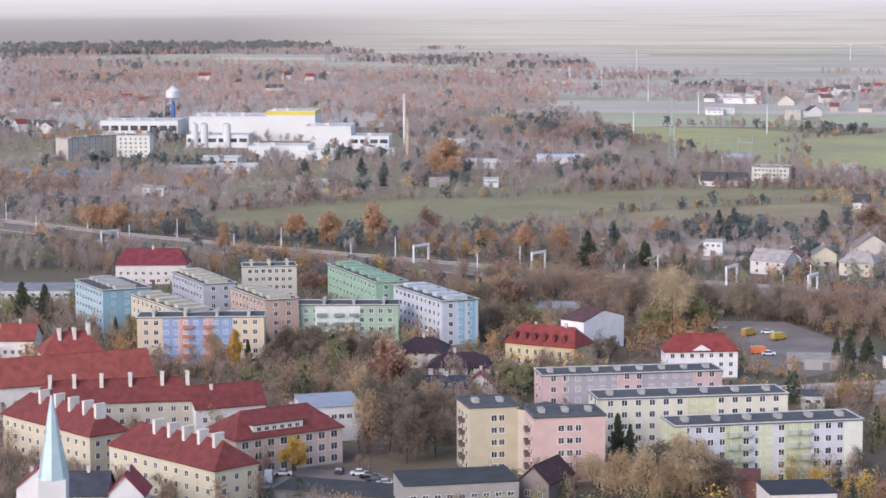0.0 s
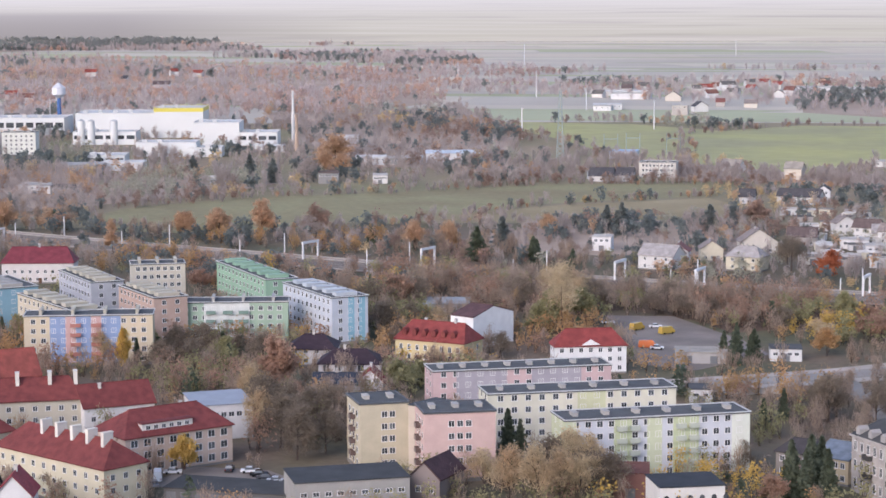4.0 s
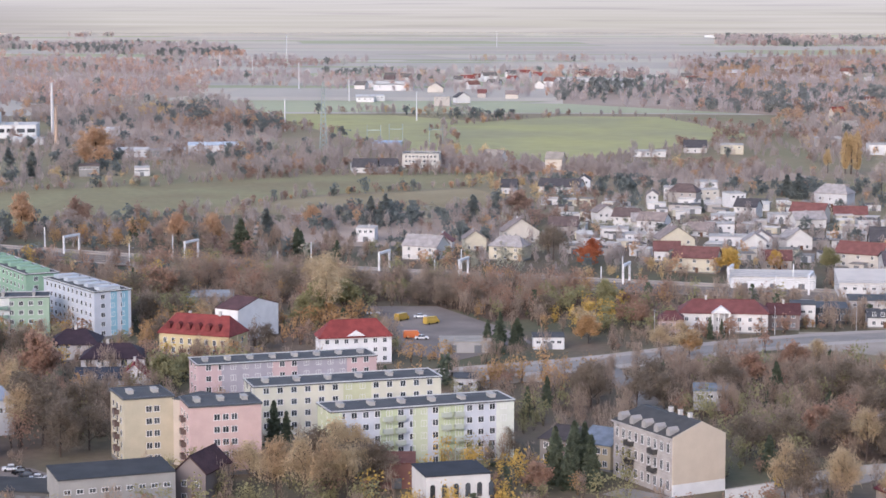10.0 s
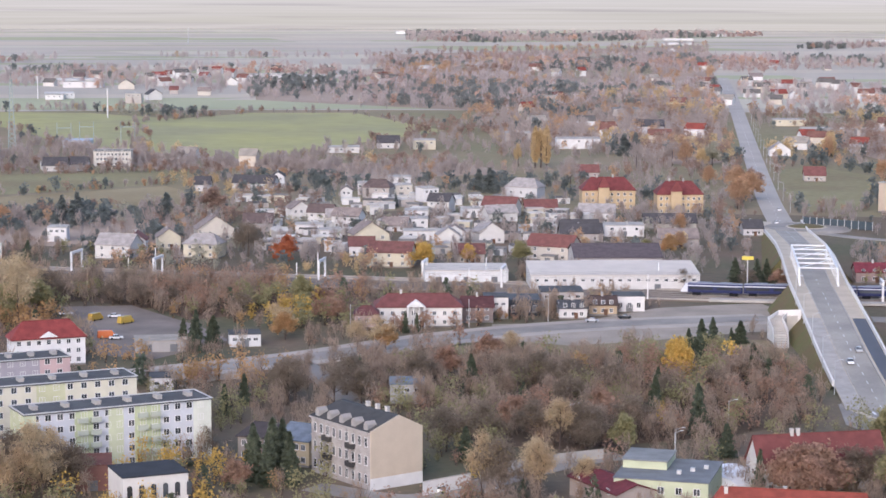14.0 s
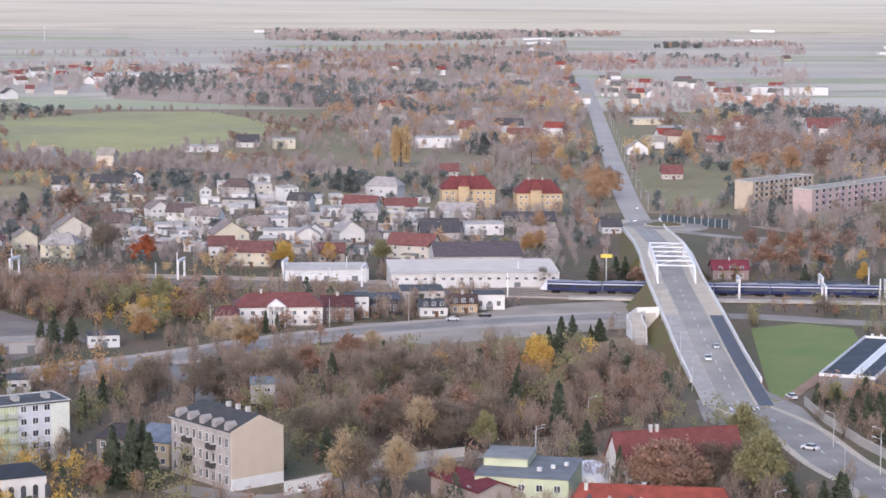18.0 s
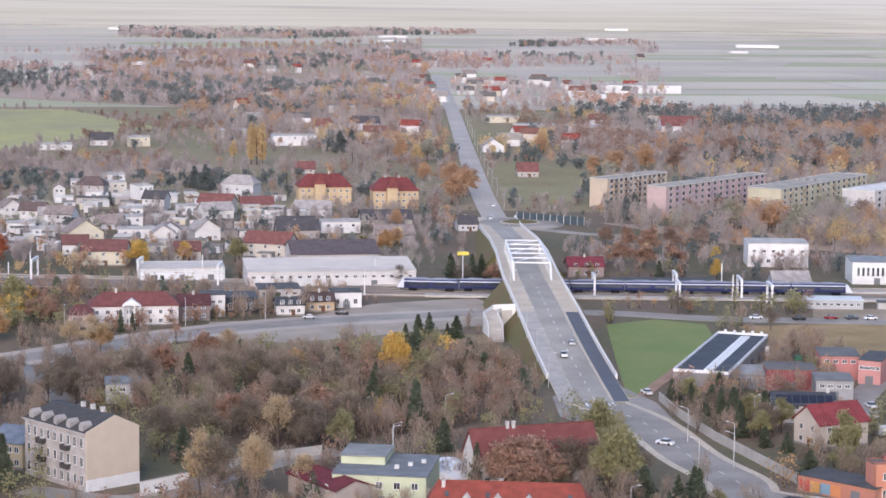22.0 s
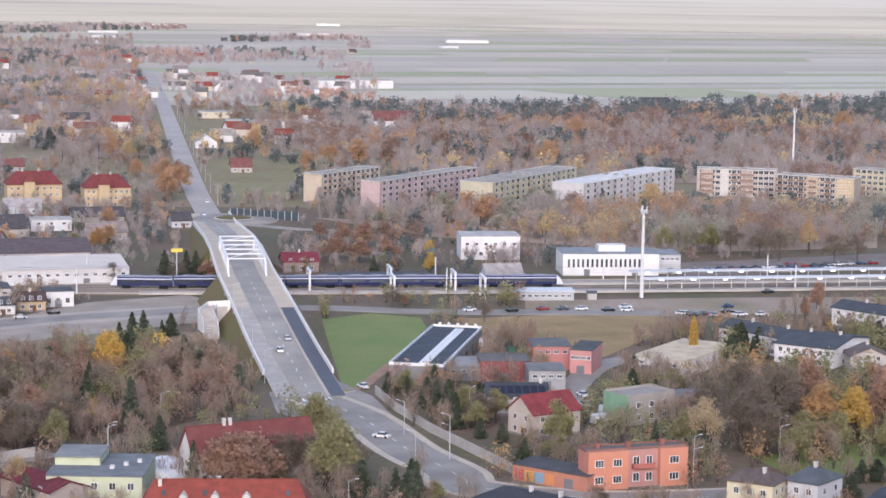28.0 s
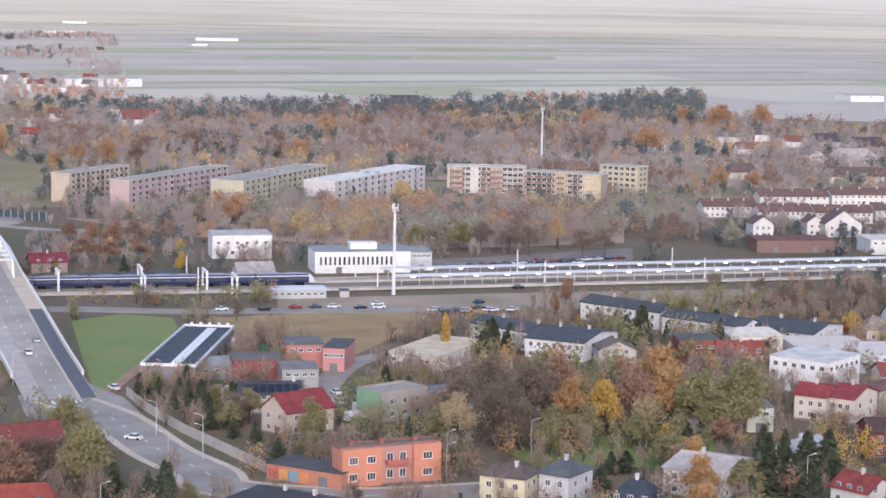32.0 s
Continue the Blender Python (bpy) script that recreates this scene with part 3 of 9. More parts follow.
TW = leaf_mat("bare_twigs", "a38e7c", "ad9a88")
DARK_TWIGS = leaf_mat("dark_twigs", "918373", "857868")
RU = leaf_mat("rust_leaves", "b08f7b", "a58873")
OR = leaf_mat("orange_leaves", "c49d72", "b3946c")
YE = leaf_mat("yellow_leaves", "d8b566", "c7a862")
OL = leaf_mat("olive_leaves", "98926c", "a29b74")
CO = leaf_mat("dark_needles", "6e7562", "5f6651")
RE = leaf_mat("red_leaves", "c67a55", "b26a4a")
STRAW = leaf_mat("straw_leaves", "c8b694", "bda484")
LEAF = [TW, RU, OR, YE, OL, CO, RE]


def hazed_leaf(name, a, b, var):
    """Foliage paled and cooled to stand in for distance haze."""
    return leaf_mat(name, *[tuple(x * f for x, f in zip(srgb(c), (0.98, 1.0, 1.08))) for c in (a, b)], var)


# paler copies of LEAF for two distances, haze put into their colours
HAZED_MID_LEAF = [hazed_leaf("mid_haze_twigs", "b2a395", "baac9e", 0.1), hazed_leaf("mid_haze_rust", "a98f7b", "a08673", 0.1), hazed_leaf("mid_haze_orange", "c9a784", "c09c78", 0.1), hazed_leaf("mid_haze_yellow", "d3b98b", "cab083", 0.1), hazed_leaf("mid_haze_olive", "aca68d", "b4ae97", 0.1), hazed_leaf("mid_haze_needles", "84887e", "797d74", 0.1), RE]
HAZED_FAR_LEAF = [hazed_leaf("far_haze_twigs", "c4b5a8", "ccbeb2", 0.05), hazed_leaf("far_haze_rust", "c3aa9a", "bba293", 0.05), hazed_leaf("far_haze_orange", "d4b299", "cba990", 0.05), hazed_leaf("far_haze_yellow", "d4bc99", "ccb392", 0.05), hazed_leaf("far_haze_olive", "b9b39f", "c0baa8", 0.05), hazed_leaf("far_haze_needles", "939489", "8a8b81", 0.05), RE]
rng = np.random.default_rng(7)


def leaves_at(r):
    """The foliage for woods r metres from the camera, haze-paled with distance."""
    return HAZED_FAR_LEAF if r > 1750 else HAZED_MID_LEAF if r > 750 else None


def quads(centres, size, stretch=1.0, corners=4, rise=0.0, slim=1.0):
    """Small leaves of three or four corners, turned at random, as vertices and faces."""
    n = len(centres)
    a = rng.normal(size=(n, 3))
    a[:, 2] += rise
    a /= np.linalg.norm(a, axis=1, keepdims=True) + 1e-9
    b = np.cross(a, rng.normal(size=(n, 3)))
    b /= np.linalg.norm(b, axis=1, keepdims=True) + 1e-9
    s = np.broadcast_to(np.asarray(size, float), (n,))[:, None] * rng.uniform(0.6, 1.3, (n, 1)) / 2
    a, b = a * s * stretch, b * s * slim
    if corners == 3:
        v = np.stack([centres - a - b * 0.5, centres + a - b * 0.3, centres + b], 1)
        return v.reshape(-1, 3), np.arange(3 * n).reshape(n, 3)
    v = np.stack([centres - a - b * 0.4, centres - b * 0.1 + a * 0.2 - b * 0.5, centres + a + b * 0.3, centres + b], 1)
    return v.reshape(-1, 3), np.arange(4 * n).reshape(n, 4)


def skeleton(height, spread, levels, seed, sides=5, start=0.25, up=0.6, lean=0.0, r0=None):
    """A tapered trunk with limbs; gives its mesh and the ends of its branches."""
    rnd = random.Random(seed)
    me, ends = Mesh(), []

    def grow(p, d, length, r, level):
        q = p + d * length
        me.tube(p, q, r, r * 0.62, sides if level < 2 else 3)
        if level == levels:
            ends.append(q)
            return
        for i in range(3 if level else 2):
            side = Vector((rnd.gauss(0, 1), rnd.gauss(0, 1), rnd.gauss(0, 0.4)))
            nd = (d * up + side.normalized() * spread).normalized()
            at = p + d * length * rnd.uniform(0.55, 1.0)
            grow(at, nd, length * rnd.uniform(0.55, 0.8), r * 0.55, level + 1)
        ends.append(q)

    r = r0 or height * 0.018
    base = Vector((0, 0, -0.2))
    top = Vector((rnd.uniform(-0.3, 0.3), rnd.uniform(-0.3, 0.3), height * 0.55))
    me.tube(base, top, r, r * 0.6, 7)
    for i in range(6):
        f = start + (1 - start) * (i + 0.5) / 6
        a = i * 2.4 + rnd.uniform(-0.4, 0.4)
        d = Vector((math.cos(a) * spread, math.sin(a) * spread, up)).normalized()
        grow(base.lerp(top, f), d, height * 0.26 * (1.15 - f * 0.4), r * 0.45, 1)
    grow(top, Vector((0, 0, 1)), height * 0.22, r * 0.55, 1)
    return me, ends


def leafy(kind, seed):
    """Trunk and crown of a tree ten metres tall, of one of the kinds in PROTO."""
    rg = np.random.default_rng(seed)
    if kind == "conifer":
        me = Mesh().tube((0, 0, -0.2), (0, 0, 9.8), 0.16, 0.02, 6)
        n = 1700
        t = rg.uniform(0, 1, n) ** 0.8
        z = 9.9 - t * 9.4
        a = rg.uniform(0, 2 * math.pi, n)
        boughs = 0.62 + 0.3 * np.sin(z * 4.2 + 2.3 * np.sin(a * 2 + seed) + rg.uniform(-0.5, 0.5, n)) + 0.25 * np.sin(a * 3 + seed * 1.7 + z)
        r = (0.1 + 2.3 * np.sin(np.clip(t * 1.1, 0, 1) * 1.45)) * boughs * np.sqrt(rg.uniform(0.2, 1, n))
        c = np.stack([r * np.cos(a), r * np.sin(a), z - 0.3 * r], 1)
        return me, quads(c, 0.72, stretch=1.3, corners=3)
    if kind == "column":
        me, ends = skeleton(10, 0.35, 2, seed, up=1.0, start=0.2)
        n = 1500
        z = rg.uniform(0, 1, n)
        r = 1.35 * np.sin(np.clip(z * 0.92 + 0.1, 0, 1) * math.pi) ** 0.6 * np.sqrt(rg.uniform(0.1, 1, n)) * (0.8 + 0.3 * rg.random(n))
        a = rg.uniform(0, 2 * math.pi, n)
        c = np.stack([r * np.cos(a), r * np.sin(a), 1.4 + z * 8.6], 1)
        return me, quads(c, 0.55, corners=3)
    bare = kind in ("bare", "wispy")
    me, ends = skeleton(10, 0.75 if kind != "wispy" else 0.5, 3 if bare else 2, seed, start=0.3, up=0.6 if kind != "wispy" else 0.85)
    ends = np.array([tuple(e) for e in ends])
    if bare:
        n = 2500 if kind == "bare" else 1700
        c = ends[rg.integers(0, len(ends), n)] + rg.normal(size=(n, 3)) * (0.55, 0.55, 0.5)
        v, f = quads(c, 0.95, stretch=1.0)
        # twigs: long and thin
        v = v.reshape(-1, 4, 3)
        mid = v.mean(1, keepdims=True)
        d = v[:, 2:3] - v[:, 0:1]
        w = np.cross(d, rg.normal(size=d.shape))
        w /= np.linalg.norm(w, axis=2, keepdims=True) + 1e-9
        w *= 0.07
        v = np.concatenate([mid - d / 2 - w, mid - d / 2 + w, mid + d / 2], 1).reshape(-1, 3)
        return me, (v, np.arange(len(v)).reshape(-1, 3))
    n = {"thin": 1500}.get(kind, 3200)
    pick = ends[rg.integers(0, len(ends), n)]
    centre = np.array([0, 0, 6.2])
    c = pick + rg.normal(size=(n, 3)) * (0.62, 0.62, 0.5)
    c = np.where((rg.random(n) < 0.25)[:, None], centre + (pick - centre) * rg.uniform(0.3, 0.9, (n, 1)), c)
    return me, quads(c, 0.66 if kind != "thin" else 0.5, corners=3)


SORTS = {"bare": ("bare", DARK_TWIGS, "bare brown tree with fine grey twigs", BARK), "rust": ("full", RU, "broad tree with rust-brown autumn leaves", BARK), "orange": ("full", OR, "broad tree with orange autumn leaves", BARK),
         "yellow": ("full", YE, "tree with bright yellow autumn leaves", BARK), "olive": ("full", OL, "tree with olive-yellow fading leaves", BARK), "red": ("full", RE, "tree with vivid orange-red leaves", BARK),
         "spruce": ("conifer", CO, "dark green spruce with drooping boughs", BARK), "poplar": ("column", YE, "tall slim poplar with golden leaves", BARK), "birch": ("thin", YE, "half-bare birch with yellow leaves", BIRCH), "thin": ("wispy", STRAW, "half-bare tree with thin straw-coloured leaves", BARK), "bush": ("thin", TW, "bare brown thicket tree", BARK)}
PROTO, planted = {}, 0
AFAR = []


def tree(sort, x, y, tall, wide=1.0):
    """Plants one tree; the first of each variant is built, the rest are copies of it."""
    global planted
    if math.hypot(x, y) > 640:
        AFAR.append((sort, x, y, tall, wide))
        return None
    planted += 1
    kind, m, label, bark = SORTS[sort]
    var = planted % 3
    at = pose(x, y, 0, 0, 0, (planted * 77) % 360) @ Matrix.Diagonal((tall / 10 * wide, tall / 10 * wide, tall / 10, 1))
    if (sort, var) in PROTO:
        src = PROTO[sort, var]
        return copy_thing(src, at @ Matrix.Diagonal((1 / src.scale[0], 1 / src.scale[1], 1 / src.scale[2], 1)))
    me, (v, f) = leafy(kind, 11 + var * 5 + len(sort))
    root = tagged(new("tree"), label, "tree", "trees of the town")
    part("trunk", me, root, bark)
    part("crown", fast_mesh("crown", v, f, [m]), root)
    root.matrix_basis = at
    PROTO[sort, var] = root
    return root


def far_trees():
    """The single trees beyond the railway, joined: crowns in one mesh, trunks in another."""
    verts, faces, which, base = [], [], [], 0
    trunks = Mesh()
    tone = {TW: 0, DARK_TWIGS: 0, STRAW: 0, RU: 1, OR: 2, YE: 3, OL: 4, CO: 5, RE: 6}
    deep = lambda x, y: math.hypot(x, y) > 860
    sorts = sorted({(s, deep(x, y)) for s, x, y, *_ in AFAR})
    for i, (sort, x, y, tall, wide) in enumerate(AFAR):
        kind = SORTS[sort][0]
        key = (sort, i % 3, "far")
        if key not in PROTO:
            PROTO[key] = leafy(kind, 11 + (i % 3) * 5 + len(sort))
        me, (v, f) = PROTO[key]
        keep = int(len(f) * 0.65)
        v, f = v[:keep * 3], f[:keep]
        a, k = radians(i * 77 % 360), tall / 10
        c, s = math.cos(a) * k * wide, math.sin(a) * k * wide
        verts.append(np.stack([x + v[:, 0] * c - v[:, 1] * s, y + v[:, 0] * s + v[:, 1] * c, v[:, 2] * k], 1))
        faces.append(f + base)
        base += len(v)
        which.append(np.full(len(f), sorts.index((sort, deep(x, y)))))
        trunks.tube((x, y, -0.2), (x, y, tall * 0.55), tall * 0.018, tall * 0.01, 6)
        for b in range(4):
            trunks.tube((x, y, tall * (0.25 + 0.07 * b)), (x + c * 2.4 * math.cos(b * 1.6), y + c * 2.4 * math.sin(b * 1.6), tall * (0.55 + 0.07 * b)), tall * 0.007, tall * 0.003, 4)
    # trees beyond 860 m from the camera take the haze-paled leaf colours
    me = fast_mesh("far_trees", np.concatenate(verts), np.concatenate(faces), [HAZED_MID_LEAF[tone[SORTS[s][1]]] if far else SORTS[s][1] for s, far in sorts], np.concatenate(which))
    tagged(new("far_trees", me), "orange, olive and bare trees beyond the railway", "trees", "", "stuff")
    solid("far_trunks", trunks, BARK, "thin brown trunks and limbs of trees", "trunks", "stuff")


def inside(poly_pts, p):
    x, y = p[:, 0], p[:, 1]
    hit = np.zeros(len(p), bool)
    for (x0, y0), (x1, y1) in zip(poly_pts, poly_pts[1:] + poly_pts[:1]):
        cross = ((y0 > y) != (y1 > y)) & (x < (x1 - x0) * (y - y0) / (y1 - y0 + 1e-12) + x0)
        hit ^= cross
    return hit


def wood(pts, n, tall, mix, label, per=60, leaf=0.9, seed=1, name="woodland", holes=()):
    """A stand of many trees inside an outline: trunks and leafy or twiggy crowns of mixed kinds, too many to count."""
    rg = np.random.default_rng(seed)
    lo, hi = np.min(pts, 0), np.max(pts, 0)
    got = np.zeros((0, 2))
    while len(got) < n:
        p = rg.uniform(lo, hi, (n * 4, 2))
        ok = inside(pts, p)
        for hx, hy, hr in holes:
            ok &= np.hypot(p[:, 0] - hx, p[:, 1] - hy) > hr
        got = np.concatenate([got, p[ok]])
    got = got[:n]
    cx, cy = np.mean(pts, 0)
    poly("wood_floor", [(cx + (x - cx) * 0.97, cy + (y - cy) * 0.97) for x, y in pts], (0.33 if math.hypot(cx, cy) > 1100 else 0.012) + 0.004 * (seed % 12), HAZED_LITTER if math.hypot(cx, cy) > 900 else LITTER, "brown fallen leaves and scrub under bare trees", "woodland floor", thick=0.02)
    OPEN.pop()
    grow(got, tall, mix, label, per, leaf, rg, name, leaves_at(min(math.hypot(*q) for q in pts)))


def grow(p, tall, mix, label, per, leaf, rg, name="greenery", leaves=None):
    """Trees at the given places: lobed crowns of small leaves or twigs down to the ground, of mixed kinds."""
    n = len(p)
    share = np.array(mix) / sum(mix)
    kinds = rg.choice(len(LEAF), n, p=share)
    if n > 150:
        # like stands with like: most trees take the kind of their patch
        seeds = p[rg.integers(0, n, max(8, n // 22))]
        sort_of = rg.choice(len(LEAF), len(seeds), p=share)
        if leaf < 0.45:
            sort_of[sort_of == 5] = 0
        near = np.array([np.argmin(np.hypot(seeds[:, 0] - x, (seeds[:, 1] - y) * 0.6)) for x, y in p])
        kinds = np.where(rg.random(n) < 0.68, sort_of[near], kinds)
    h = rg.uniform(*tall, n)
    cone = ((kinds == 5) & (leaves is None))[:, None]
    lobes = 9
    la, lz, lr = rg.uniform(0, 2 * math.pi, (n, lobes)), rg.uniform(0.3, 0.88, (n, lobes)), rg.uniform(0.03, 0.24, (n, lobes))
    pick = rg.integers(0, lobes, (n, per))
    row = np.arange(n)[:, None]
    off = rg.normal(size=(n, per, 3)) * (0.115, 0.115, 0.1)
    slim = np.where((kinds == 0)[:, None], 0.72, 1.0)
    lr = lr * slim
    bx = lr[row, pick] * np.cos(la[row, pick]) + off[:, :, 0] * slim
    by = lr[row, pick] * np.sin(la[row, pick]) + off[:, :, 1] * slim
    bz = np.clip(lz[row, pick] + off[:, :, 2], 0.05, 1.05)
    stem = rg.random((n, per)) < 0.08
    bx, by, bz = np.where(stem, bx * 0.15, bx), np.where(stem, by * 0.15, by), np.where(stem, rg.uniform(0, 0.5, (n, per)), bz)
    u, a = rg.uniform(0, 1, (n, per)) ** 1.3, rg.uniform(0, 2 * math.pi, (n, per))
    cr = (0.32 * (1.02 - u) ** 0.75 + 0.05 * np.sin(a * 3 + row) + 0.03 * np.sin(u * 17 + row)) * np.sqrt(rg.uniform(0.2, 1, (n, per)))
    bx, by, bz = np.where(cone, cr * np.cos(a), bx), np.where(cone, cr * np.sin(a), by), np.where(cone, 0.05 + 0.95 * u, bz)
    hh = h[:, None]
    c = np.stack([p[:, :1] + hh * bx, p[:, 1:] + hh * by, hh * bz], 2)
    twiggy, firs = np.repeat(kinds == 0, per), np.repeat(kinds == 5, per)
    size = np.repeat(np.clip(h / np.mean(h), 0.6, 1.4) * leaf * 1.55, per) * np.where(firs, 1.45, 1.0)
    v, f = quads(c.reshape(-1, 3), size, np.where(twiggy, 2.7, 1.0)[:, None], 3, np.where(twiggy, 2.0, 0.0), np.where(twiggy, 0.3, 1.0)[:, None])
    index = np.repeat(kinds, per)
    if leaves is None:
        # stems: slender tapered blades from the foot into the crown
        stems = 6
        foot = np.stack([p[:, 0], p[:, 1], np.full(n, -0.1)], 1)[:, None] + rg.normal(size=(n, stems, 3)) * (0.03, 0.03, 0) * h[:, None, None]
        lean = rg.normal(size=(n, stems, 3)) * (0.14, 0.14, 0.0) + (0, 0, 0.72)
        tip = foot + lean * h[:, None, None]
        turn = rg.uniform(0, math.pi, (n, stems))
        wide = np.stack([np.cos(turn), np.sin(turn), np.zeros_like(turn)], 2) * (0.011 * h)[:, None, None]
        sv = np.stack([foot - wide, foot + wide, tip], 2)[~cone[:, 0]].reshape(-1, 3)
        f = np.concatenate([f, np.arange(len(sv)).reshape(-1, 3) + len(v)])
        v = np.concatenate([v, sv])
        index = np.concatenate([index, np.full(len(sv) // 3, len(LEAF))])
    me = fast_mesh(name, v, f, (leaves or LEAF) + [BARK], index)
    tagged(new(name, me), label, "woodland" if name == "woodland" else "greenery", "", "stuff")


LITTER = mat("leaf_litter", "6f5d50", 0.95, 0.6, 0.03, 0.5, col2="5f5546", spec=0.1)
# lighter litter for distant woods, haze mixed into its colour
HAZED_LITTER = mat("hazed_scrub", "ab9a8a", 0.95, 0.3, 0.01, 0.1, col2="a08e7e", spec=0.1)

poly("rough_grass", [(17, 627.9), (77.8, 651.3), (110.6, 636.7), (113, 600), (92, 606), (70, 610), (11, 600), (-28, 584)], 0.03, mat("rough_grass", "7d7557", 0.95, 0.45, 0.05, 0.8, col2="8a7a5f"), "rough olive grass behind the thicket", "grass")
# ---- woods and thickets ----
wood([(-32.7, 584), (11.4, 603), (70, 612), (92, 606), (110.1, 552.2), (101.6, 515.8), (79.4, 500.5), (37.4, 484.3), (19.3, 488.4), (3.9, 521.5), (-16.5, 559.1)], 340, (3.5, 9), (64, 20, 3, 2, 4, 5, 0), "brown bare thicket with a few firs", 300, 0.31, 2, holes=((106, 628, 16), (100, 615, 12)))
wood([(-216.4, 783.2), (-179, 791.8), (-125.5, 757.4), (-87.9, 752.5), (-41.1, 740.9), (-34.9, 696.6), (-66.1, 674.4), (-77.5, 695.4), (-107.2, 718), (-127.8, 702), (-144.1, 706.2), (-200.2, 746.7)], 190, (6, 11), (55, 25, 8, 4, 6, 2, 0), "brown lineside trees", 300, 0.34, 3)
wood([(-209.5, 927.3), (-165.2, 998), (-105.9, 1022), (-81.2, 956.9), (-83.3, 872.8), (-143.1, 864.3), (-200.2, 885.8)], 170, (3, 7), (35, 12, 10, 3, 10, 30, 0), "allotment shrubs and small firs", 220, 0.31, 4)
wood([(-649.8, 1217.3), (-570.6, 1214.4), (-423.9, 1168.2), (-368.3, 1155.6), (-379.2, 1089.3), (-426.8, 1007.6), (-488.6, 913.8)], 330, (6, 12), (50, 25, 15, 3, 3, 4, 0), "mixed brown and orange wood", 140, 0.56, 5)
wood([(-1892.9, 3558.2), (-1203.2, 3191.4), (-706.7, 2702.8), (-474.3, 2030.1), (-534.9, 1775.9), (-661.7, 1935.9), (-791, 2016.6), (-911.8, 1880.6), (-902, 1692.3)], 1700, (7, 13), (45, 15, 30, 4, 3, 3, 0), "wide orange and brown wood", 56, 1.0, 6)
wood([(-611.3, 1841.4), (-446.6, 1962.4), (-316.8, 1583), (-262.9, 1278.7), (-358.2, 1262.2), (-438.8, 1431.8)], 500, (6, 11), (55, 15, 12, 1, 3, 14, 0), "dark brown scrub wood", 110, 0.68, 7)
wood([(-2362.7, 4286), (-1838.5, 4355.9), (-1493.9, 4300.7), (-1417.3, 3946.4), (-1624.5, 3713.5), (-1884.5, 3417.2)], 900, (11, 17), (10, 5, 5, 0, 0, 80, 0), "far dark pine forest", 52, 1.98, 8)
wood([(51, 1711.9), (324.5, 2234.2), (195.1, 1267.7), (166.5, 1228.8), (114.4, 1385), (59.6, 1383.1)], 420, (7, 13), (45, 12, 28, 8, 4, 6, 0), "autumn trees among far houses", 100, 0.81, 9)
wood([(-46.5, 3077.7), (504.2, 3578.6), (322.3, 2161.9), (222.9, 1781.8), (123.3, 1705.5), (-9.6, 1854.3)], 800, (7, 12), (45, 12, 32, 5, 2, 4, 0), "far orange and brown trees", 68, 1.05, 10)
wood([(323, 1558.2), (484.8, 1488.9), (779.9, 1469.8), (733, 1276.2), (487.9, 1173.9), (284.8, 1241.8), (271.7, 1422.4)], 900, (8, 13), (58, 24, 10, 2, 2, 4, 0), "brown leafless wood", 90, 0.87, 11)
wood([(371.1, 1619.3), (535.8, 1646), (717.1, 1667.5), (1034.7, 1805.5), (805.7, 1403.9), (641.2, 1438.2), (513.8, 1447.2), (390.7, 1455.8)], 620, (9, 15), (10, 6, 12, 0, 0, 72, 0), "dark pine belt with orange birches", 90, 0.9, 14)
wood([(-160.4, 2247.2), (69.2, 2208.9), (232, 2007.3), (197.1, 1787.2), (55.2, 1765.3), (-137.1, 1918.1)], 330, (7, 11), (16, 6, 3, 0, 0, 75, 0), "dark pine belt behind the field", 70, 1.0, 15)
wood([(209.6, 935.6), (259.1, 905.8), (316.6, 919.8), (403, 907.1), (460.6, 864.3), (421.1, 789.4), (334, 789.2), (284.7, 826.5), (245, 856)], 340, (8, 14), (46, 14, 10, 4, 20, 6, 0), "bare and olive trees round the flats", 170, 0.55, 12)
wood([(-236.1, 1406.5), (-62, 1259.8), (37.8, 1262.8), (67.1, 1190.1), (-26.4, 1153.7), (-79.5, 1221.5), (-147, 1219.4)], 260, (5, 9), (70, 15, 8, 1, 4, 2, 0), "brown hedgerow scrub", 110, 0.68, 13)

# ---- flats ----
VC = plaster("c9bfa2")
block(-316.5, 642.6, -46.8, 29.5, 16.2, 14.5, "9fc3d2", "light blue five-storey block of flats with stepped roof", 5, 9, 3, sides="fr", vents=5, vent=(3.5, 7, 1.0), side_mat="7fb8cc")
block(-261.4, 570.4, 18.5, 37.1, 11, 14.5, "dcc79c", "cream and blue five-storey block of flats", 5, 12, 2, panels=((0.2, 0.32, "86a3d2"), (0.32, 0.4, "d4a49a"), (0.4, 0.52, "86a3d2"), (0.52, 0.6, "d4a49a"), (0.6, 0.75, "86a3d2")), balconies=(("f", 0.4, 3, "b6786a"), ("f", 0.56, 3, "b6786a")), sides="fl", vents=4, vent=(0.8, 8, 1.4), vent_mat=VC)
block(-283.7, 615, -44.7, 46.2, 9.6, 14.5, "d2c3a0", "cream five-storey block with stepped parapets", 5, 12, 2, sides="fr", vents=6, vent=(3.5, 7, 1.0), vent_mat=VC)
block(-259.7, 639, -49.1, 33, 10.9, 14.5, "cda890", "peach five-storey block of flats", 5, 9, 2, sides="fr", vents=5, vent=(3.5, 7, 1.0), vent_mat=VC)
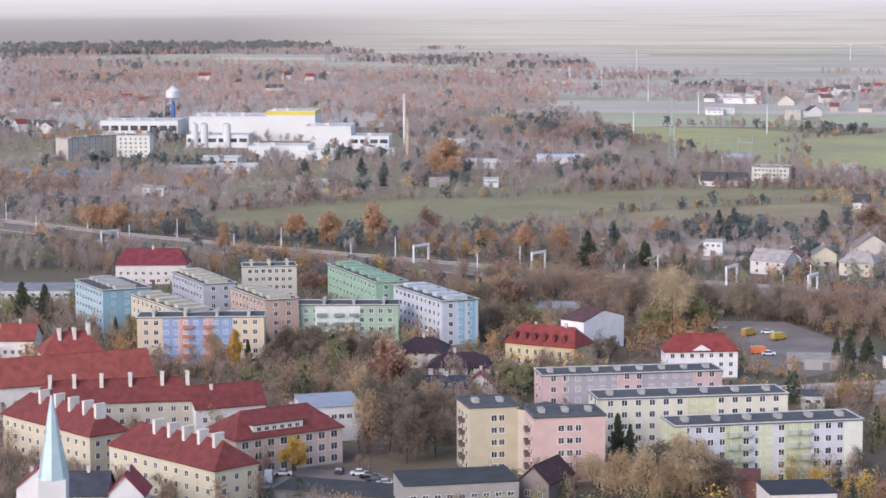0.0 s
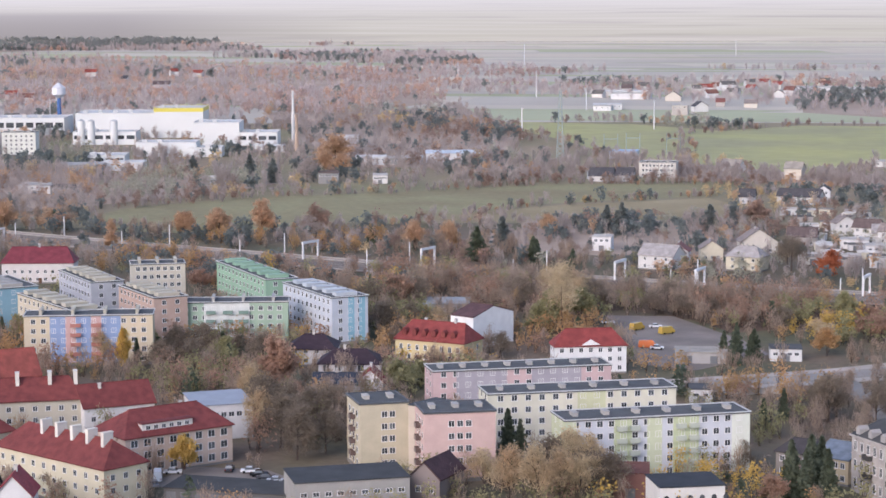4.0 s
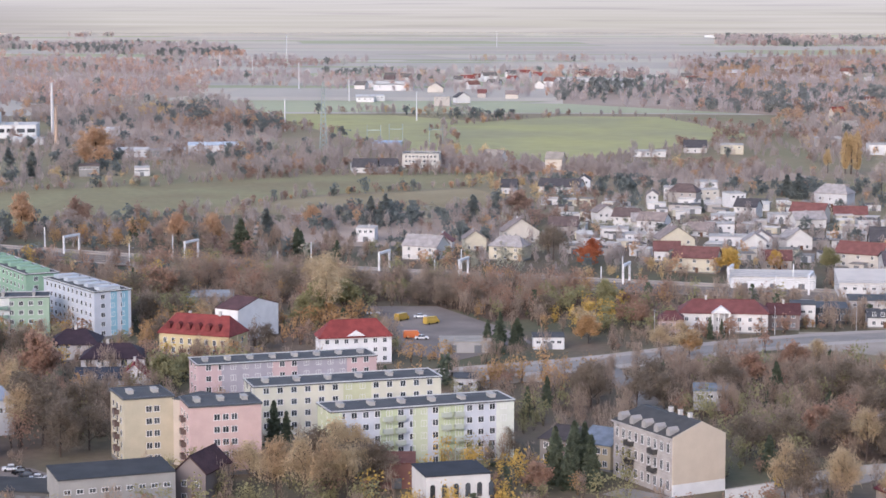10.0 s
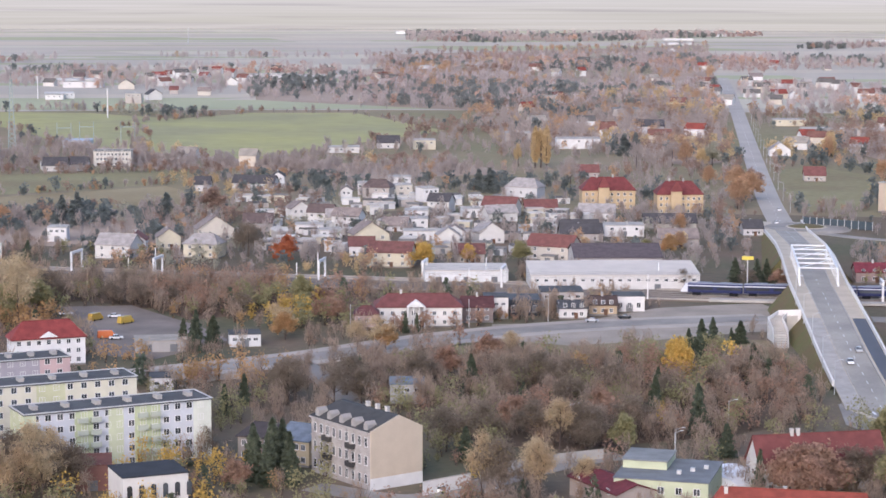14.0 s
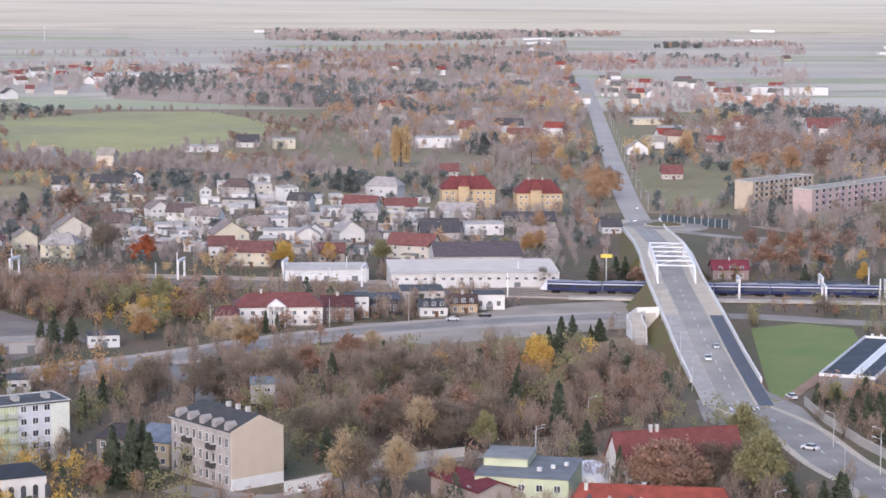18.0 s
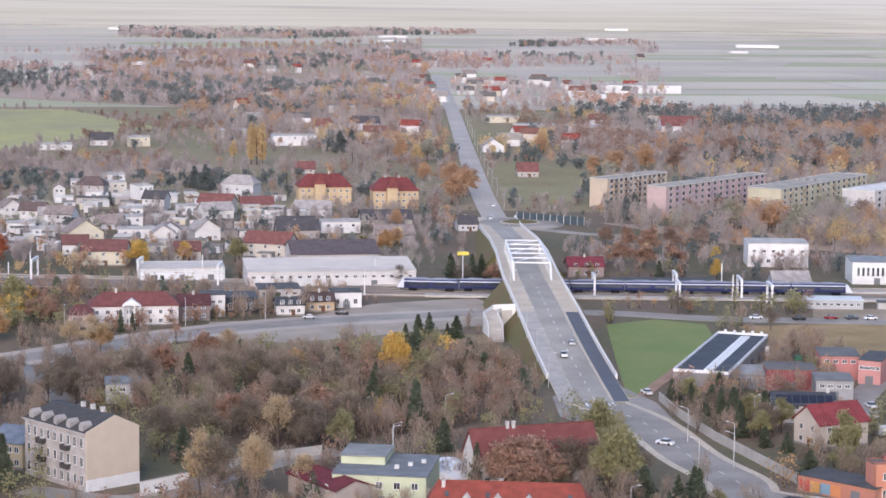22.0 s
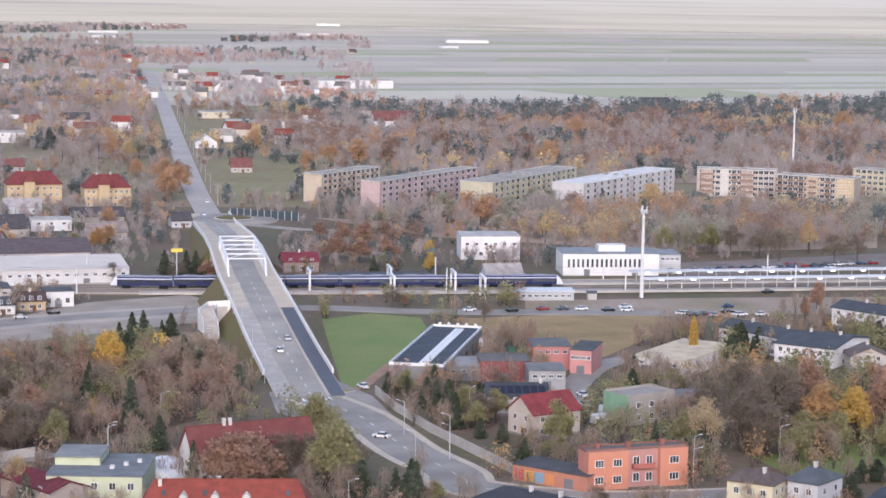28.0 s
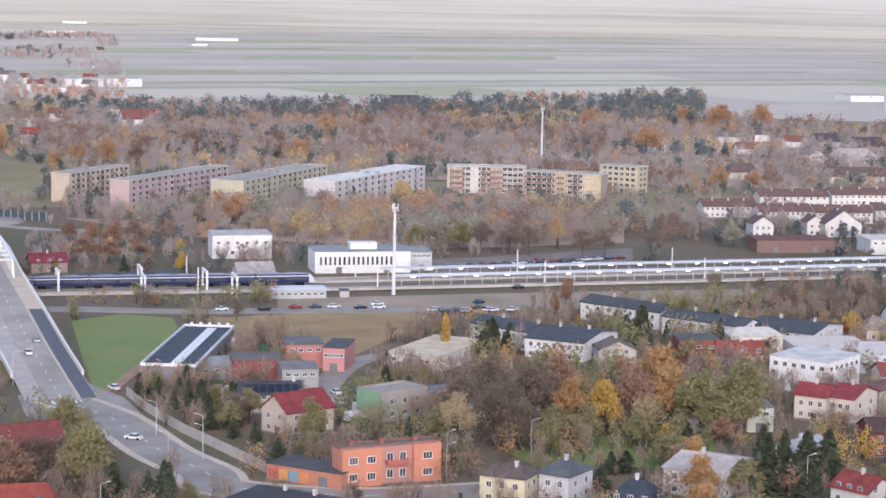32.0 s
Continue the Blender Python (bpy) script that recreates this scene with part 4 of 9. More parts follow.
block(-294.2, 671.1, -50.2, 36.4, 11, 14.5, "b9bcc4", "grey and cream five-storey block of flats", 5, 10, 2, sides="fr", vents=5, vent=(3.5, 7, 1.0), vent_mat=VC)
block(-275.2, 688.8, 24.5, 18.6, 11, 14.5, "d0c6ac", "cream five-storey block of flats by the railway", 5, 7, 2, sides="f", vents=3, vent=(0.8, 8, 1.4), vent_mat=VC)
block(-236.5, 621.4, 16.1, 37.3, 11, 12, "9fbf9f", "mint green four-storey block of flats with balconies", 4, 12, 2, panels=((0.3, 0.68, "d8dcd4"),), balconies=(("f", 0.36, 3, "7f9a8c"), ("f", 0.5, 3, "7f9a8c"), ("f", 0.63, 3, "7f9a8c")), sides="fl", vents=4, vent=(0.8, 8, 1.3))
block(-249.7, 704.7, -53.4, 53.7, 11, 14.5, "8fc09a", "green five-storey block of flats", 5, 13, 2, sides="fr", vents=6, vent=(3.5, 7, 1.0), vent_mat=plaster("8fc09a"))
block(-210, 656.1, -50.1, 39.5, 12.1, 14.5, "c3cbd6", "pale blue-grey five-storey block of flats", 5, 11, 3, sides="fr", vents=5, vent=(3.5, 7, 1.0), vent_mat=plaster("c4cdd2"), side_panels=((0.45, 0.62, "7cc0d6"), (0.75, 0.92, "7cc0d6")))
block(-128.9, 458.2, 28.8, 11.4, 13, 15.5, "cdbf98", "ochre five-storey block of flats", 5, 5, 3, skip=(0, 1, 4), sides="fl", vents=2, rim=paint("5a5f66"), balconies=(("l", 0.55, 2.4, "6d5a54"),))
block(-112.2, 451.3, 24.3, 16, 12, 15.5, "dcb3a6", "salmon pink five-storey block of flats", 5, 7, 3, skip=(0, 1, 5, 6), sides="fl", vents=3, rim=paint("5a5f66"), balconies=(("l", 0.5, 2.4, "6d5a54"),))
block(-81.8, 457, 26.2, 43, 11, 14, "ced2da", "white and lime green five-storey block of flats", 5, 15, 2, panels=((0.0, 0.06, "cdd6a4"), (0.26, 0.36, "c3cf96"), (0.44, 0.52, "cdd6a4"), (0.58, 0.72, "c3cf96"), (0.9, 1.0, "dfe3cf")), balconies=(("f", 0.3, 2.2, "b9c0b0"), ("f", 0.37, 2.2, "b9c0b0"), ("f", 0.62, 2.2, "b9c0b0"), ("f", 0.69, 2.2, "b9c0b0")), sides="fl", side_mat="c9d09a", vents=6)
block(-104.8, 483.8, 24.5, 45.7, 11, 14, "e3dcbc", "cream and lime five-storey block of flats", 5, 13, 2, panels=((0.47, 0.62, "d2d398"),), sides="fl", vents=6)
block(-128.7, 526.8, 25.1, 47.4, 11, 11, "d9b2ae", "pink and grey stepped terrace of flats", 4, 14, 2, panels=((0.13, 0.41, "b0a9b2"), (0.55, 0.83, "b0a9b2")), sides="fl", vents=8)

shed(-119, 463.5, -30.3, 5.6, 9, 15, "cbb9a2", "narrow stair wing joining two blocks", roof=felt("55585c"), name="stair_wing", category="stair wing", door=0, cols=0)


# ---- old quarter with red roofs ----
RED, DRED = "a3463a", "8b3c36"
FIRE = (0.9, 2.6, 2.2)
CREAM = plaster("e3dccb")
house(-268.1, 481.1, 40.9, 49.2, 13, 9, 6, "e6e1da", "a54c3c", "white old building with a long plain red roof", cols=14, side_cols=2, floors=2, sides="f", chimneys=(), group="red-roofed houses", category="public building", name="long_building")
house(-273.6, 535.1, 35, 16.7, 12, 9, 5, "e0d8cc", RED, "house with red hipped roof and white chimneys", hip=4, chimneys=((0.3, 0.4), (0.55, 0.4), (0.8, 0.5)), cols=5, group="red-roofed houses", chimney_size=FIRE, chimney_mat=CREAM)
house(-241, 465.4, 26.2, 39, 11, 9.5, 4.5, "cfc3a4", DRED, "beige three-storey house with a dark red roof and white firewall chimneys", hip=3, floors=3, cols=12, sides="fr", chimneys=tuple((f, 0.42) for f in (0.1, 0.25, 0.42, 0.6, 0.8, 0.96)), group="red-roofed houses", chimney_size=FIRE, chimney_mat=CREAM)
house(-243.6, 454.4, -31.2, 37.4, 10.2, 9.5, 4.5, "d4c6a0", DRED, "beige corner house with dark red hipped roof", hip=4, floors=3, cols=11, side_cols=3, sides="fr", chimneys=tuple((f, 0.45) for f in (0.3, 0.48, 0.64, 0.8, 0.93)), group="red-roofed houses", chimney_size=FIRE, chimney_mat=CREAM)
house(-203.3, 427.7, -29.1, 37.4, 11.6, 9.5, 4.5, "dccfa4", DRED, "cream three-storey house with red hipped roof and tall white chimneys", hip=4, floors=3, cols=10, side_cols=3, sides="fr", chimneys=tuple((f, 0.45) for f in (0.3, 0.44, 0.58, 0.72, 0.86)), group="red-roofed houses", chimney_size=FIRE, chimney_mat=CREAM)
house(-204.7, 480.1, 39.6, 17.9, 12, 7.5, 4.5, "e8e4de", DRED, "white house with dark red gabled roof and dormers", floors=2, cols=5, sides="fr", group="red-roofed houses", chimneys=((0.3, 0.4),), chimney_mat=CREAM)
school = house(-178.6, 441.4, 50.2, 27.8, 15, 9, 4.6, "d6b8a0", DRED, "three-storey salmon and white house with long dormer in its red roof", hip=5, floors=3, cols=8, sides="fr", side_cols=3, group="red-roofed houses", chimneys=((0.7, 0.6),), ww=1.8, wh=1.7)
part("dormer", Mesh().box(5, 1.2, 9.6, 18, 6, 11.4), school, plaster("e2dccf"))
part("dormer_roof", Mesh().box(4.7, 0.9, 11.4, 18.3, 6.5, 11.6), school, tiles(DRED))
for i in range(6):
    window(school, 10, 10, "f", 6.5 + i * 2, 10.0, 1.2, 1.0).location.y = 1.2
shed(-177.1, 482.3, 32.8, 14.4, 12, 8.5, "dcd8d4", "white two-storey office with a grey sheet roof", roof=mat("grey_sheet", "a4a7ac", 0.5, 0.2, 0.2, 3.0, metal=0.3), name="office_building", category="office", cols=7, door=1, slope=1.2, windows_h=1.3, z0=5.5)
shed(-162.4, 422.4, -2.7, 29.7, 11, 3, "6f6c69", "row of dark-roofed garages", roof=felt("4a4b4c"), name="garage_row", category="garages", door=9)
shed(-129.6, 411.4, 27.7, 24.1, 13, 8, "a7a39b", "low grey building with dark felt roof", roof=felt("46484b"), cols=9, name="workshop", category="workshop", door=2, z0=5)
house(-109.7, 427.9, -11.5, 7, 12, 7, 3.2, "8f7f78", "56383a", "lean-to wing with a dark maroon roof", cols=2, along="y", chimneys=())

# church turret and the houses at its foot
spire = thing("church_spire", -184.7, 363.8, 0, 20, "pale grey pointed church spire with a cross", "spire", "")
part("tower", Mesh().box(-2.6, -2.6, -0.3, 2.6, 2.6, 17.0), spire, plaster("d9d7d4"))
part("spire_roof", Mesh().tube((0, 0, 17.0), (0, 0, 33.0), 3.0, 0.18, 8), spire, mat("zinc_sheet", "b3c6c8", 0.45, 0.15, 0.5, 3.0, metal=0.25))
part("cross", Mesh().box(-0.08, -0.08, 32.9, 0.08, 0.08, 34.8).box(-0.55, -0.06, 33.9, 0.55, 0.06, 34.06), spire, mat("dark_iron", "4a4a4c", 0.5, 0.2, metal=0.6))
for a in range(4):
    part("louvre", Mesh().box(-0.45, -0.12, 0, 0.45, 0, 1.2), spire, mat("dark_iron", "4a4a4c"), at=pose(2.0 * math.cos(a * 1.57 + 0.2), 2.0 * math.sin(a * 1.57 + 0.2), 16, 0, 0, math.degrees(a * 1.57 + 0.2) + 90))
house(-206.4, 389.8, 15.7, 9.2, 10, 8, 4, "e9e6e2", "a83a3a", "white townhouse with bright red roof and roof panels", along="y", sides="f", cols=3, skylights=0, chimneys=((0.3, 0.3),), group="red-roofed houses")
house(-193.7, 386.0, 16.3, 8.5, 10, 8, 3.6, "e9e6e2", "4a4e58", "white townhouse with dark slate-coloured roof", cols=3, sides="fr", group="red-roofed houses")
house(-185.5, 388.4, 15.5, 7.5, 9, 8, 4, "e9e6e2", "b03c3e", "white townhouse with bright red roof", along="y", cols=3, sides="f", group="red-roofed houses")
shed(-362.8, 668.6, 14.9, 28.9, 18, 6, "cfcfd0", "low grey industrial hall", roof=felt("8f9296"), name="industrial_hall", category="hall", cols=10, door=2)
house(-344.9, 734.4, 14.8, 26.7, 12, 8, 5, "d9cfc8", "8c3440", "house row with crimson mansard roof and dormers", hip=3, cols=9, sides="f", group="red-roofed houses")
house(-300.9, 560.3, 15.0, 10.0, 12, 8, 4, "e2ded8", RED, "white house with red roof", cols=4, group="red-roofed houses")

# ---- middle quarter ----
house(-169.6, 560.9, 10.8, 17.1, 12, 6, 3, "e3dcd8", "47343c", "white two-storey house with wide maroon hipped roof", hip=4, cols=5, sides="fr", ww=1.8, wh=1.9, chimneys=((0.4, 0.5),))
house(-187.0, 587.7, 10.7, 13.9, 14, 5, 3.2, "cfc8c2", "47343c", "long hall with maroon roof", hip=4, cols=4)
man = house(-158.6, 602.8, -14.3, 22.6, 12, 7, 4.6, "d8c07a", "9a3c34", "yellow house with a tall red roof and a row of dormers", hip=2.5, cols=8, sides="fr", chimneys=((0.3, 0.55), (0.75, 0.5)), ww=1.1, wh=1.7)
for i in range(6):
    part("dormer", Mesh().prism([(2 + i * 3.2, 0.6, 8.0), (3.4 + i * 3.2, 0.6, 8.0), (3.4 + i * 3.2, 0.6, 9.3), (2.7 + i * 3.2, 0.6, 10.0), (2 + i * 3.2, 0.6, 9.3)], [(2 + i * 3.2, 3, 8.0), (3.4 + i * 3.2, 3, 8.0), (3.4 + i * 3.2, 3, 9.3), (2.7 + i * 3.2, 3, 10.0), (2 + i * 3.2, 3, 9.3)]), man, tiles("8a3a32"))
wgh = house(-148.2, 629.9, -27.8, 9, 19.1, 10, 2.6, "f2f0ec", "6d4a48", "tall white plastered house with stepped gable wall", cols=2, side_cols=2, sides="f", chimneys=(), along="x", over=0.1)
vil = house(-111.3, 597.4, -69.5, 7.5, 20.6, 8.4, 4.0, "ebe9e6", "9a3a34", "white neoclassical villa with red hipped roof", hip=3.6, along="y", cols=2, side_cols=7, sides="fr", floors=3, step=2.6, chimneys=((0.3, 0.4), (0.3, 0.6)))
pm = Mesh().prism([(0, -2.6, 8.4), (0, 2.6, 8.4), (0, 0, 10.0)], [(0.7, -2.6, 8.4), (0.7, 2.6, 8.4), (0.7, 0, 10.0)])
part("pediment", pm, vil, plaster("ebe9e6"), at=pose(7.5, 10.3, 0))
house(-165.1, 540.8, 11.0, 12.0, 10, 4, 2.2, "c9c5c0", "3f4552", "low house with dark blue-grey roof", cols=4)
house(-154.5, 546.1, 11.0, 7.3, 8, 4, 3.4, "e4e0dc", "a03034", "white gabled shed with red roof", along="y", cols=2)
shed(-172.0, 690.1, 10.6, 15.2, 14, 4, "a9aaab", "grey workshop with a flat roof", roof=felt("9fa3a8"), cols=5, name="workshop", category="workshop", door=2)
shed(-77.8, 616.4, 8.1, 14.9, 9, 3.2, "b3aea8", "low shed with pale corrugated roof", roof=felt("a8a39c"), door=2, name="shed")
shed(-51.2, 626.1, 8.1, 9.2, 7, 3.6, "dfdedb", "small white kiosk building with a dark roof", roof=felt("54565a"), cols=4, name="kiosk_building", category="kiosk")
shed(-66.2, 554.7, 8.7, 6.0, 7, 4, "d9d5d0", "small white outbuilding with dark roof", roof=felt("54565a"), cols=2)
arch = shed(-56.4, 424, 23.2, 13.7, 11, 8, "dedad2", "white hall with a row of arched windows and dark roof", roof=felt("3c3f45"), name="arched_hall", category="hall", door=0)
for i in range(6):
    a = Mesh()
    ring = [(0.55 * math.cos(math.pi * k / 8), 2.4 + 0.55 * math.sin(math.pi * k / 8)) for k in range(9)]
    pts = [(-0.55, 0.0), (0.55, 0.0)] + ring[::1]
    a.prism([(x, -0.05, z) for x, z in pts], [(x, 0.0, z) for x, z in pts])
    part("arched_window", a, arch, GLASS, at=pose(1.4 + i * 2.5, 0, 3.4))
shed(-69.7, 446.0, 8.0, 7.9, 10, 5.5, "9a6252", "roofless red brick ruin with patched walls", name="brick_outbuilding", category="outbuilding", roof=mat("rust_roof", "7c5248", 0.8, 0.4), door=1)

# the old tenement
tx, ty, ta, tw, td = -20.2, 465, -54.5, 22.7, 13.5
FOOT.append((tx, ty, ta, tw, td))
ten = thing("tenement", tx, ty, 0, ta, "ornate grey tenement with bare beige gable and dark roof", "tenement")
GREYW, BARE = plaster("bdb3ab", 0.35), plaster("d3bd9e", 0.1)
part("wall", Mesh().box(0, 0, -0.4, tw, td, 12.6), ten, GREYW)
part("gable_wall", Mesh().prism([(tw, 0, 2.6), (tw, td, 2.6), (tw, td, 12.6), (tw, td * 0.55, 15.6), (tw, 0, 12.8)], [(tw + 0.35, 0, 2.6), (tw + 0.35, td, 2.6), (tw + 0.35, td, 12.6), (tw + 0.35, td * 0.55, 15.6), (tw + 0.35, 0, 12.8)]), ten, BARE)
part("whitewashed_base", Mesh().box(tw, 0, -0.3, tw + 0.4, td, 2.6), ten, plaster("e9e7e2"))
part("roof", Mesh().prism([(-0.3, -0.3, 12.6), (tw - 0.01, -0.3, 12.6), (tw - 0.01, td + 0.3, 12.6), (-0.3, td + 0.3, 12.6)], [(0.6, td * 0.5, 15.4), (tw - 0.01, td * 0.5, 15.4), (tw - 0.01, td * 0.6, 15.4), (0.6, td * 0.6, 15.4)]), ten, mat("slate_roof", "4b4a48", 0.7, 0.3, 0.5, 4.0))
part("cornice", Mesh().box(-0.4, -0.5, 12.2, tw, 0, 12.6), ten, GREYW)
part("string_course", Mesh().box(-0.1, -0.15, 4.2, tw, 0, 4.5), ten, GREYW)
part("string_course", Mesh().box(-0.1, -0.15, 8.3, tw, 0, 8.5), ten, GREYW)
for i in range(5):
    xx = 2 + i * (tw - 4) / 4
    dm = Mesh().prism([(xx - 0.7, 0.2, 12.6), (xx + 0.7, 0.2, 12.6), (xx + 0.7, 0.2, 14.0), (xx, 0.2, 14.7), (xx - 0.7, 0.2, 14.0)], [(xx - 0.7, 2.6, 12.6), (xx + 0.7, 2.6, 12.6), (xx + 0.7, 2.6, 14.0), (xx, 2.6, 14.7), (xx - 0.7, 2.6, 14.0)])
    part("dormer", dm, ten, plaster("a9a29b"))
for f in range(3):
    for c in range(9):
        window(ten, tw, td, "f", 1.5 + c * (tw - 3) / 8, 1.2 + f * 4.0, 1.1, 2.1)
        if f:
            part("window_hood", Mesh().prism([(-0.8, -0.2, 0), (0.8, -0.2, 0), (0, -0.2, 0.4)], [(-0.8, 0, 0), (0.8, 0, 0), (0, 0, 0.4)]), ten, GREYW, at=pose(1.5 + c * (tw - 3) / 8, 0, 3.5 + f * 4.0))
for c in (0.3, 0.7):
    for f in (1, 2):
        balcony(ten, tw * c, 0, 0.1 + f * 4.0, 0, 2.6, paint("4c4a48"))
for k in range(3):
    chimney(ten, tw * (0.45 + 0.16 * k), td * 0.6, 15.2, 0.8, 0.8, 1.1)
house(-37.2, 474.7, -20.0, 10.4, 10, 6, 2.2, "8d837a", "514a4a", "shabby two-storey house with brown sheet roof", cols=5, hip=2, chimneys=())
house(-28.2, 472.2, -30.7, 8.4, 12, 6, 2.4, "cdb585", "7a8796", "yellowish house with blue-grey sheet roof", cols=4, chimneys=())
shed(-3.4, 540.6, 0.0, 8.7, 9, 5, "b9b5b0", "low outbuilding with bluish roof", roof=felt("7d8894"), cols=3)
WALLW = plaster("e6e4df")


def wall_run(pts, tall, thick, m, label, name="boundary_wall"):
    """A wall along a line, with a coping."""
    root = thing(name, pts[0][0], pts[0][1], 0, 0, label, "wall")
    o = Vector((pts[0][0], pts[0][1], 0))
    for p, q in zip(pts, pts[1:]):
        p, q = Vector((p[0], p[1], p[2])) - o, Vector((q[0], q[1], q[2])) - o
        up = Vector((0, 0, tall / 2))
        part("wall_panel", Mesh().beam(p + up, q + up, thick, tall), root, m)
        up = Vector((0, 0, tall + 0.06))
        part("coping", Mesh().beam(p + up, q + up, thick + 0.1, 0.12), root, CONCRETE)
    return root


wall_run([(4.2, 441.9, 0), (14.4, 450, 0)], 3.0, 0.3, WALLW, "whitewashed yard wall beside the tenement")
wall_run([(21.3, 462.6, 0), (31.2, 470.3, 0), (45.5, 477.1, 0)], 2.2, 0.2, CONCRETE, "grey concrete boundary wall")

grn = shed(43.2, 430.6, -16.4, 19.5, 20, 6.5, "c6cf9e", "pale green flat-roofed building with grey sheet roof", roof=felt("7b8086"), slope=0.1, name="green_building", category="public building", cols=5, door=1, z0=3.8, windows_h=1.5)
part("upper_storey", Mesh().box(0.2, 9, 6.6, 9.5, 19.8, 8.4), grn, plaster("c6cf9e"))
part("upper_roof", Mesh().box(-0.1, 8.7, 8.4, 9.8, 20.1, 8.65), grn, felt("8d9092"))
for i in range(3):
    part("roof_vent", Mesh().box(12 + i * 2.4, 6 + i * 3, 6.7, 12.9 + i * 2.4, 6.9 + i * 3, 7.5), grn, STEEL)
house(35, 441.2, -64, 18.9, 9, 4.5, 1.6, "b9a79a", "7d3038", "low wing with maroon roof", cols=3, chimneys=())
vx, vy = 66, 445
vault = thing("vaulted_shelter", vx, vy, 0, -28, "white vaulted fabric shelter", "shelter")
vm = Mesh()
arcp = [(6.2 * math.cos(math.pi * k / 12), 3.6 * math.sin(math.pi * k / 12)) for k in range(13)]
for (x0, z0), (x1, z1) in zip(arcp, arcp[1:]):
    vm.face([(x0, 0, z0), (x0, 13, z0), (x1, 13, z1), (x1, 0, z1)])
vm.face([(x, 0, z) for x, z in arcp]).face([(x, 13, z) for x, z in arcp[::-1]])
part("cover", vm, vault, mat("white_fabric", "e4e6e8", 0.5, 0.12, 0.6, 2.0))
for k in range(5):
    part("rib", Mesh().tube((6.25 * math.cos(0.4 + k * 0.55), -0.05, 3.65 * math.sin(0.4 + k * 0.55)), (6.25 * math.cos(0.4 + k * 0.55), 13.05, 3.65 * math.sin(0.4 + k * 0.55)), 0.06, 0.06), vault, STEEL)
house(73.5, 449.4, -79, 8.4, 28.2, 6.5, 5.5, "d8d2c8", "84423c", "old white house with big red gabled roof", along="y", cols=3, side_cols=7, sides="fr", floors=2, chimneys=((0.5, 0.3), (0.5, 0.35)))
orr = house(57.7, 397.3, -13.0, 31.6, 12, 7, 4.2, "d9cfbf", "a2452f", "long house with bright orange-red tiled roof and skylights", cols=9, hip=2, skylights=4, chimneys=((0.1, 0.4), (0.45, 0.6)))
for i in range(3):
    part("dormer", Mesh().prism([(7 + i * 6, 0.8, 7.8), (8.6 + i * 6, 0.8, 7.8), (8.6 + i * 6, 0.8, 9.0), (7.8 + i * 6, 0.8, 9.8), (7 + i * 6, 0.8, 9.0)], [(7 + i * 6, 4, 7.8), (8.6 + i * 6, 4, 7.8), (8.6 + i * 6, 4, 9.0), (7.8 + i * 6, 4, 9.8), (7 + i * 6, 4, 9.0)]), orr, plaster("d9cfbf"))

# ---- along the station road ----
house(-14.8, 649.1, 0.8, 7.2, 9, 6, 2.0, "dcb9b0", "7a4440", "pink villa with low roof", cols=3, hip=2, chimneys=())
pv = house(-8.8, 662.0, 1.1, 27.2, 12, 6.5, 3.2, "e2ddd6", "8a4c46", "white villa with columned pediment and red roof", cols=8, hip=4, chimneys=((0.3, 0.5),))
part("portico_roof", Mesh().prism([(9.8, -2.0, 6.6), (15.8, -2.0, 6.6), (12.8, -2.0, 8.8)], [(9.8, 1, 6.6), (15.8, 1, 6.6), (12.8, 1, 8.8)]), pv, WALLW)
for i in range(4):
    part("column", Mesh().tube((10.3 + i * 1.7, -1.7, 0), (10.3 + i * 1.7, -1.7, 6.6), 0.28, 0.24, 10), pv, WALLW)
house(18.6, 671.4, 0.6, 9.9, 12, 5, 2.4, "8f7a72", "6d3f3c", "brown low house with red roof", cols=3)
shed(26.0, 678.3, 1.5, 7.6, 8, 7, "dedbd6", "white two-storey house with flat roof", cols=3, z0=4.4, name="house", category="house")
shed(34.0, 685.4, 1.1, 10.2, 12, 5, "4d5257", "low dark pavilion with glazed front", roof=felt("5c6066"), cols=4, name="pavilion", category="pavilion", windows_h=2.2, z0=1.2)
shed(45.7, 703.6, 1.2, 14.1, 12, 5, "c9bfb4", "beige shop building with grey roof", cols=5, name="shop", category="shop")
house(49.9, 678.7, 1.3, 9.1, 8, 3.6, 1.8, "d9d6d2", "54565a", "small white shop with dark roof", cols=3, name="shop", category="shop")
house(60.1, 685.9, 0.6, 9.1, 8, 3.6, 2.2, "c9a877", "5d4a44", "small ochre shop with brown roof", cols=3, name="shop", category="shop")
shed(69.1, 694.3, 1.1, 10.0, 8, 5, "e3e0dc", "small white shop with a flat roof", cols=3, name="shop", category="shop", z0=1.2, windows_h=1.8)
WSH = mat("white_sheet_roof", "cbc3b8", 0.85, 0.12, 0.2, 2.0)
shed(7.7, 760.1, 1.1, 29.9, 18, 4.4, "e3e3e1", "low white warehouse with white roof", roof=WSH, name="warehouse", category="warehouse", door=3)
shed(44.5, 741.2, 1.1, 59.3, 22, 5.4, "dcd8d2", "long white warehouse with pale sheet roof", roof=WSH, name="warehouse", category="warehouse", cols=18, door=2, slope=2.2, z0=3.2)
house(63.4, 784.9, 1.1, 32.3, 26, 6, 3.6, "cfc8c2", "6d5f60", "large hall with a brown low-pitched roof", cols=6, chimneys=())

# ---- overpass ----
bridge = thing("overpass", MAIN[5][0], MAIN[5][1], 0, 0, "white steel arch bridge on concrete ramps over the railway", "bridge")
o = Vector((MAIN[5][0], MAIN[5][1], 0))
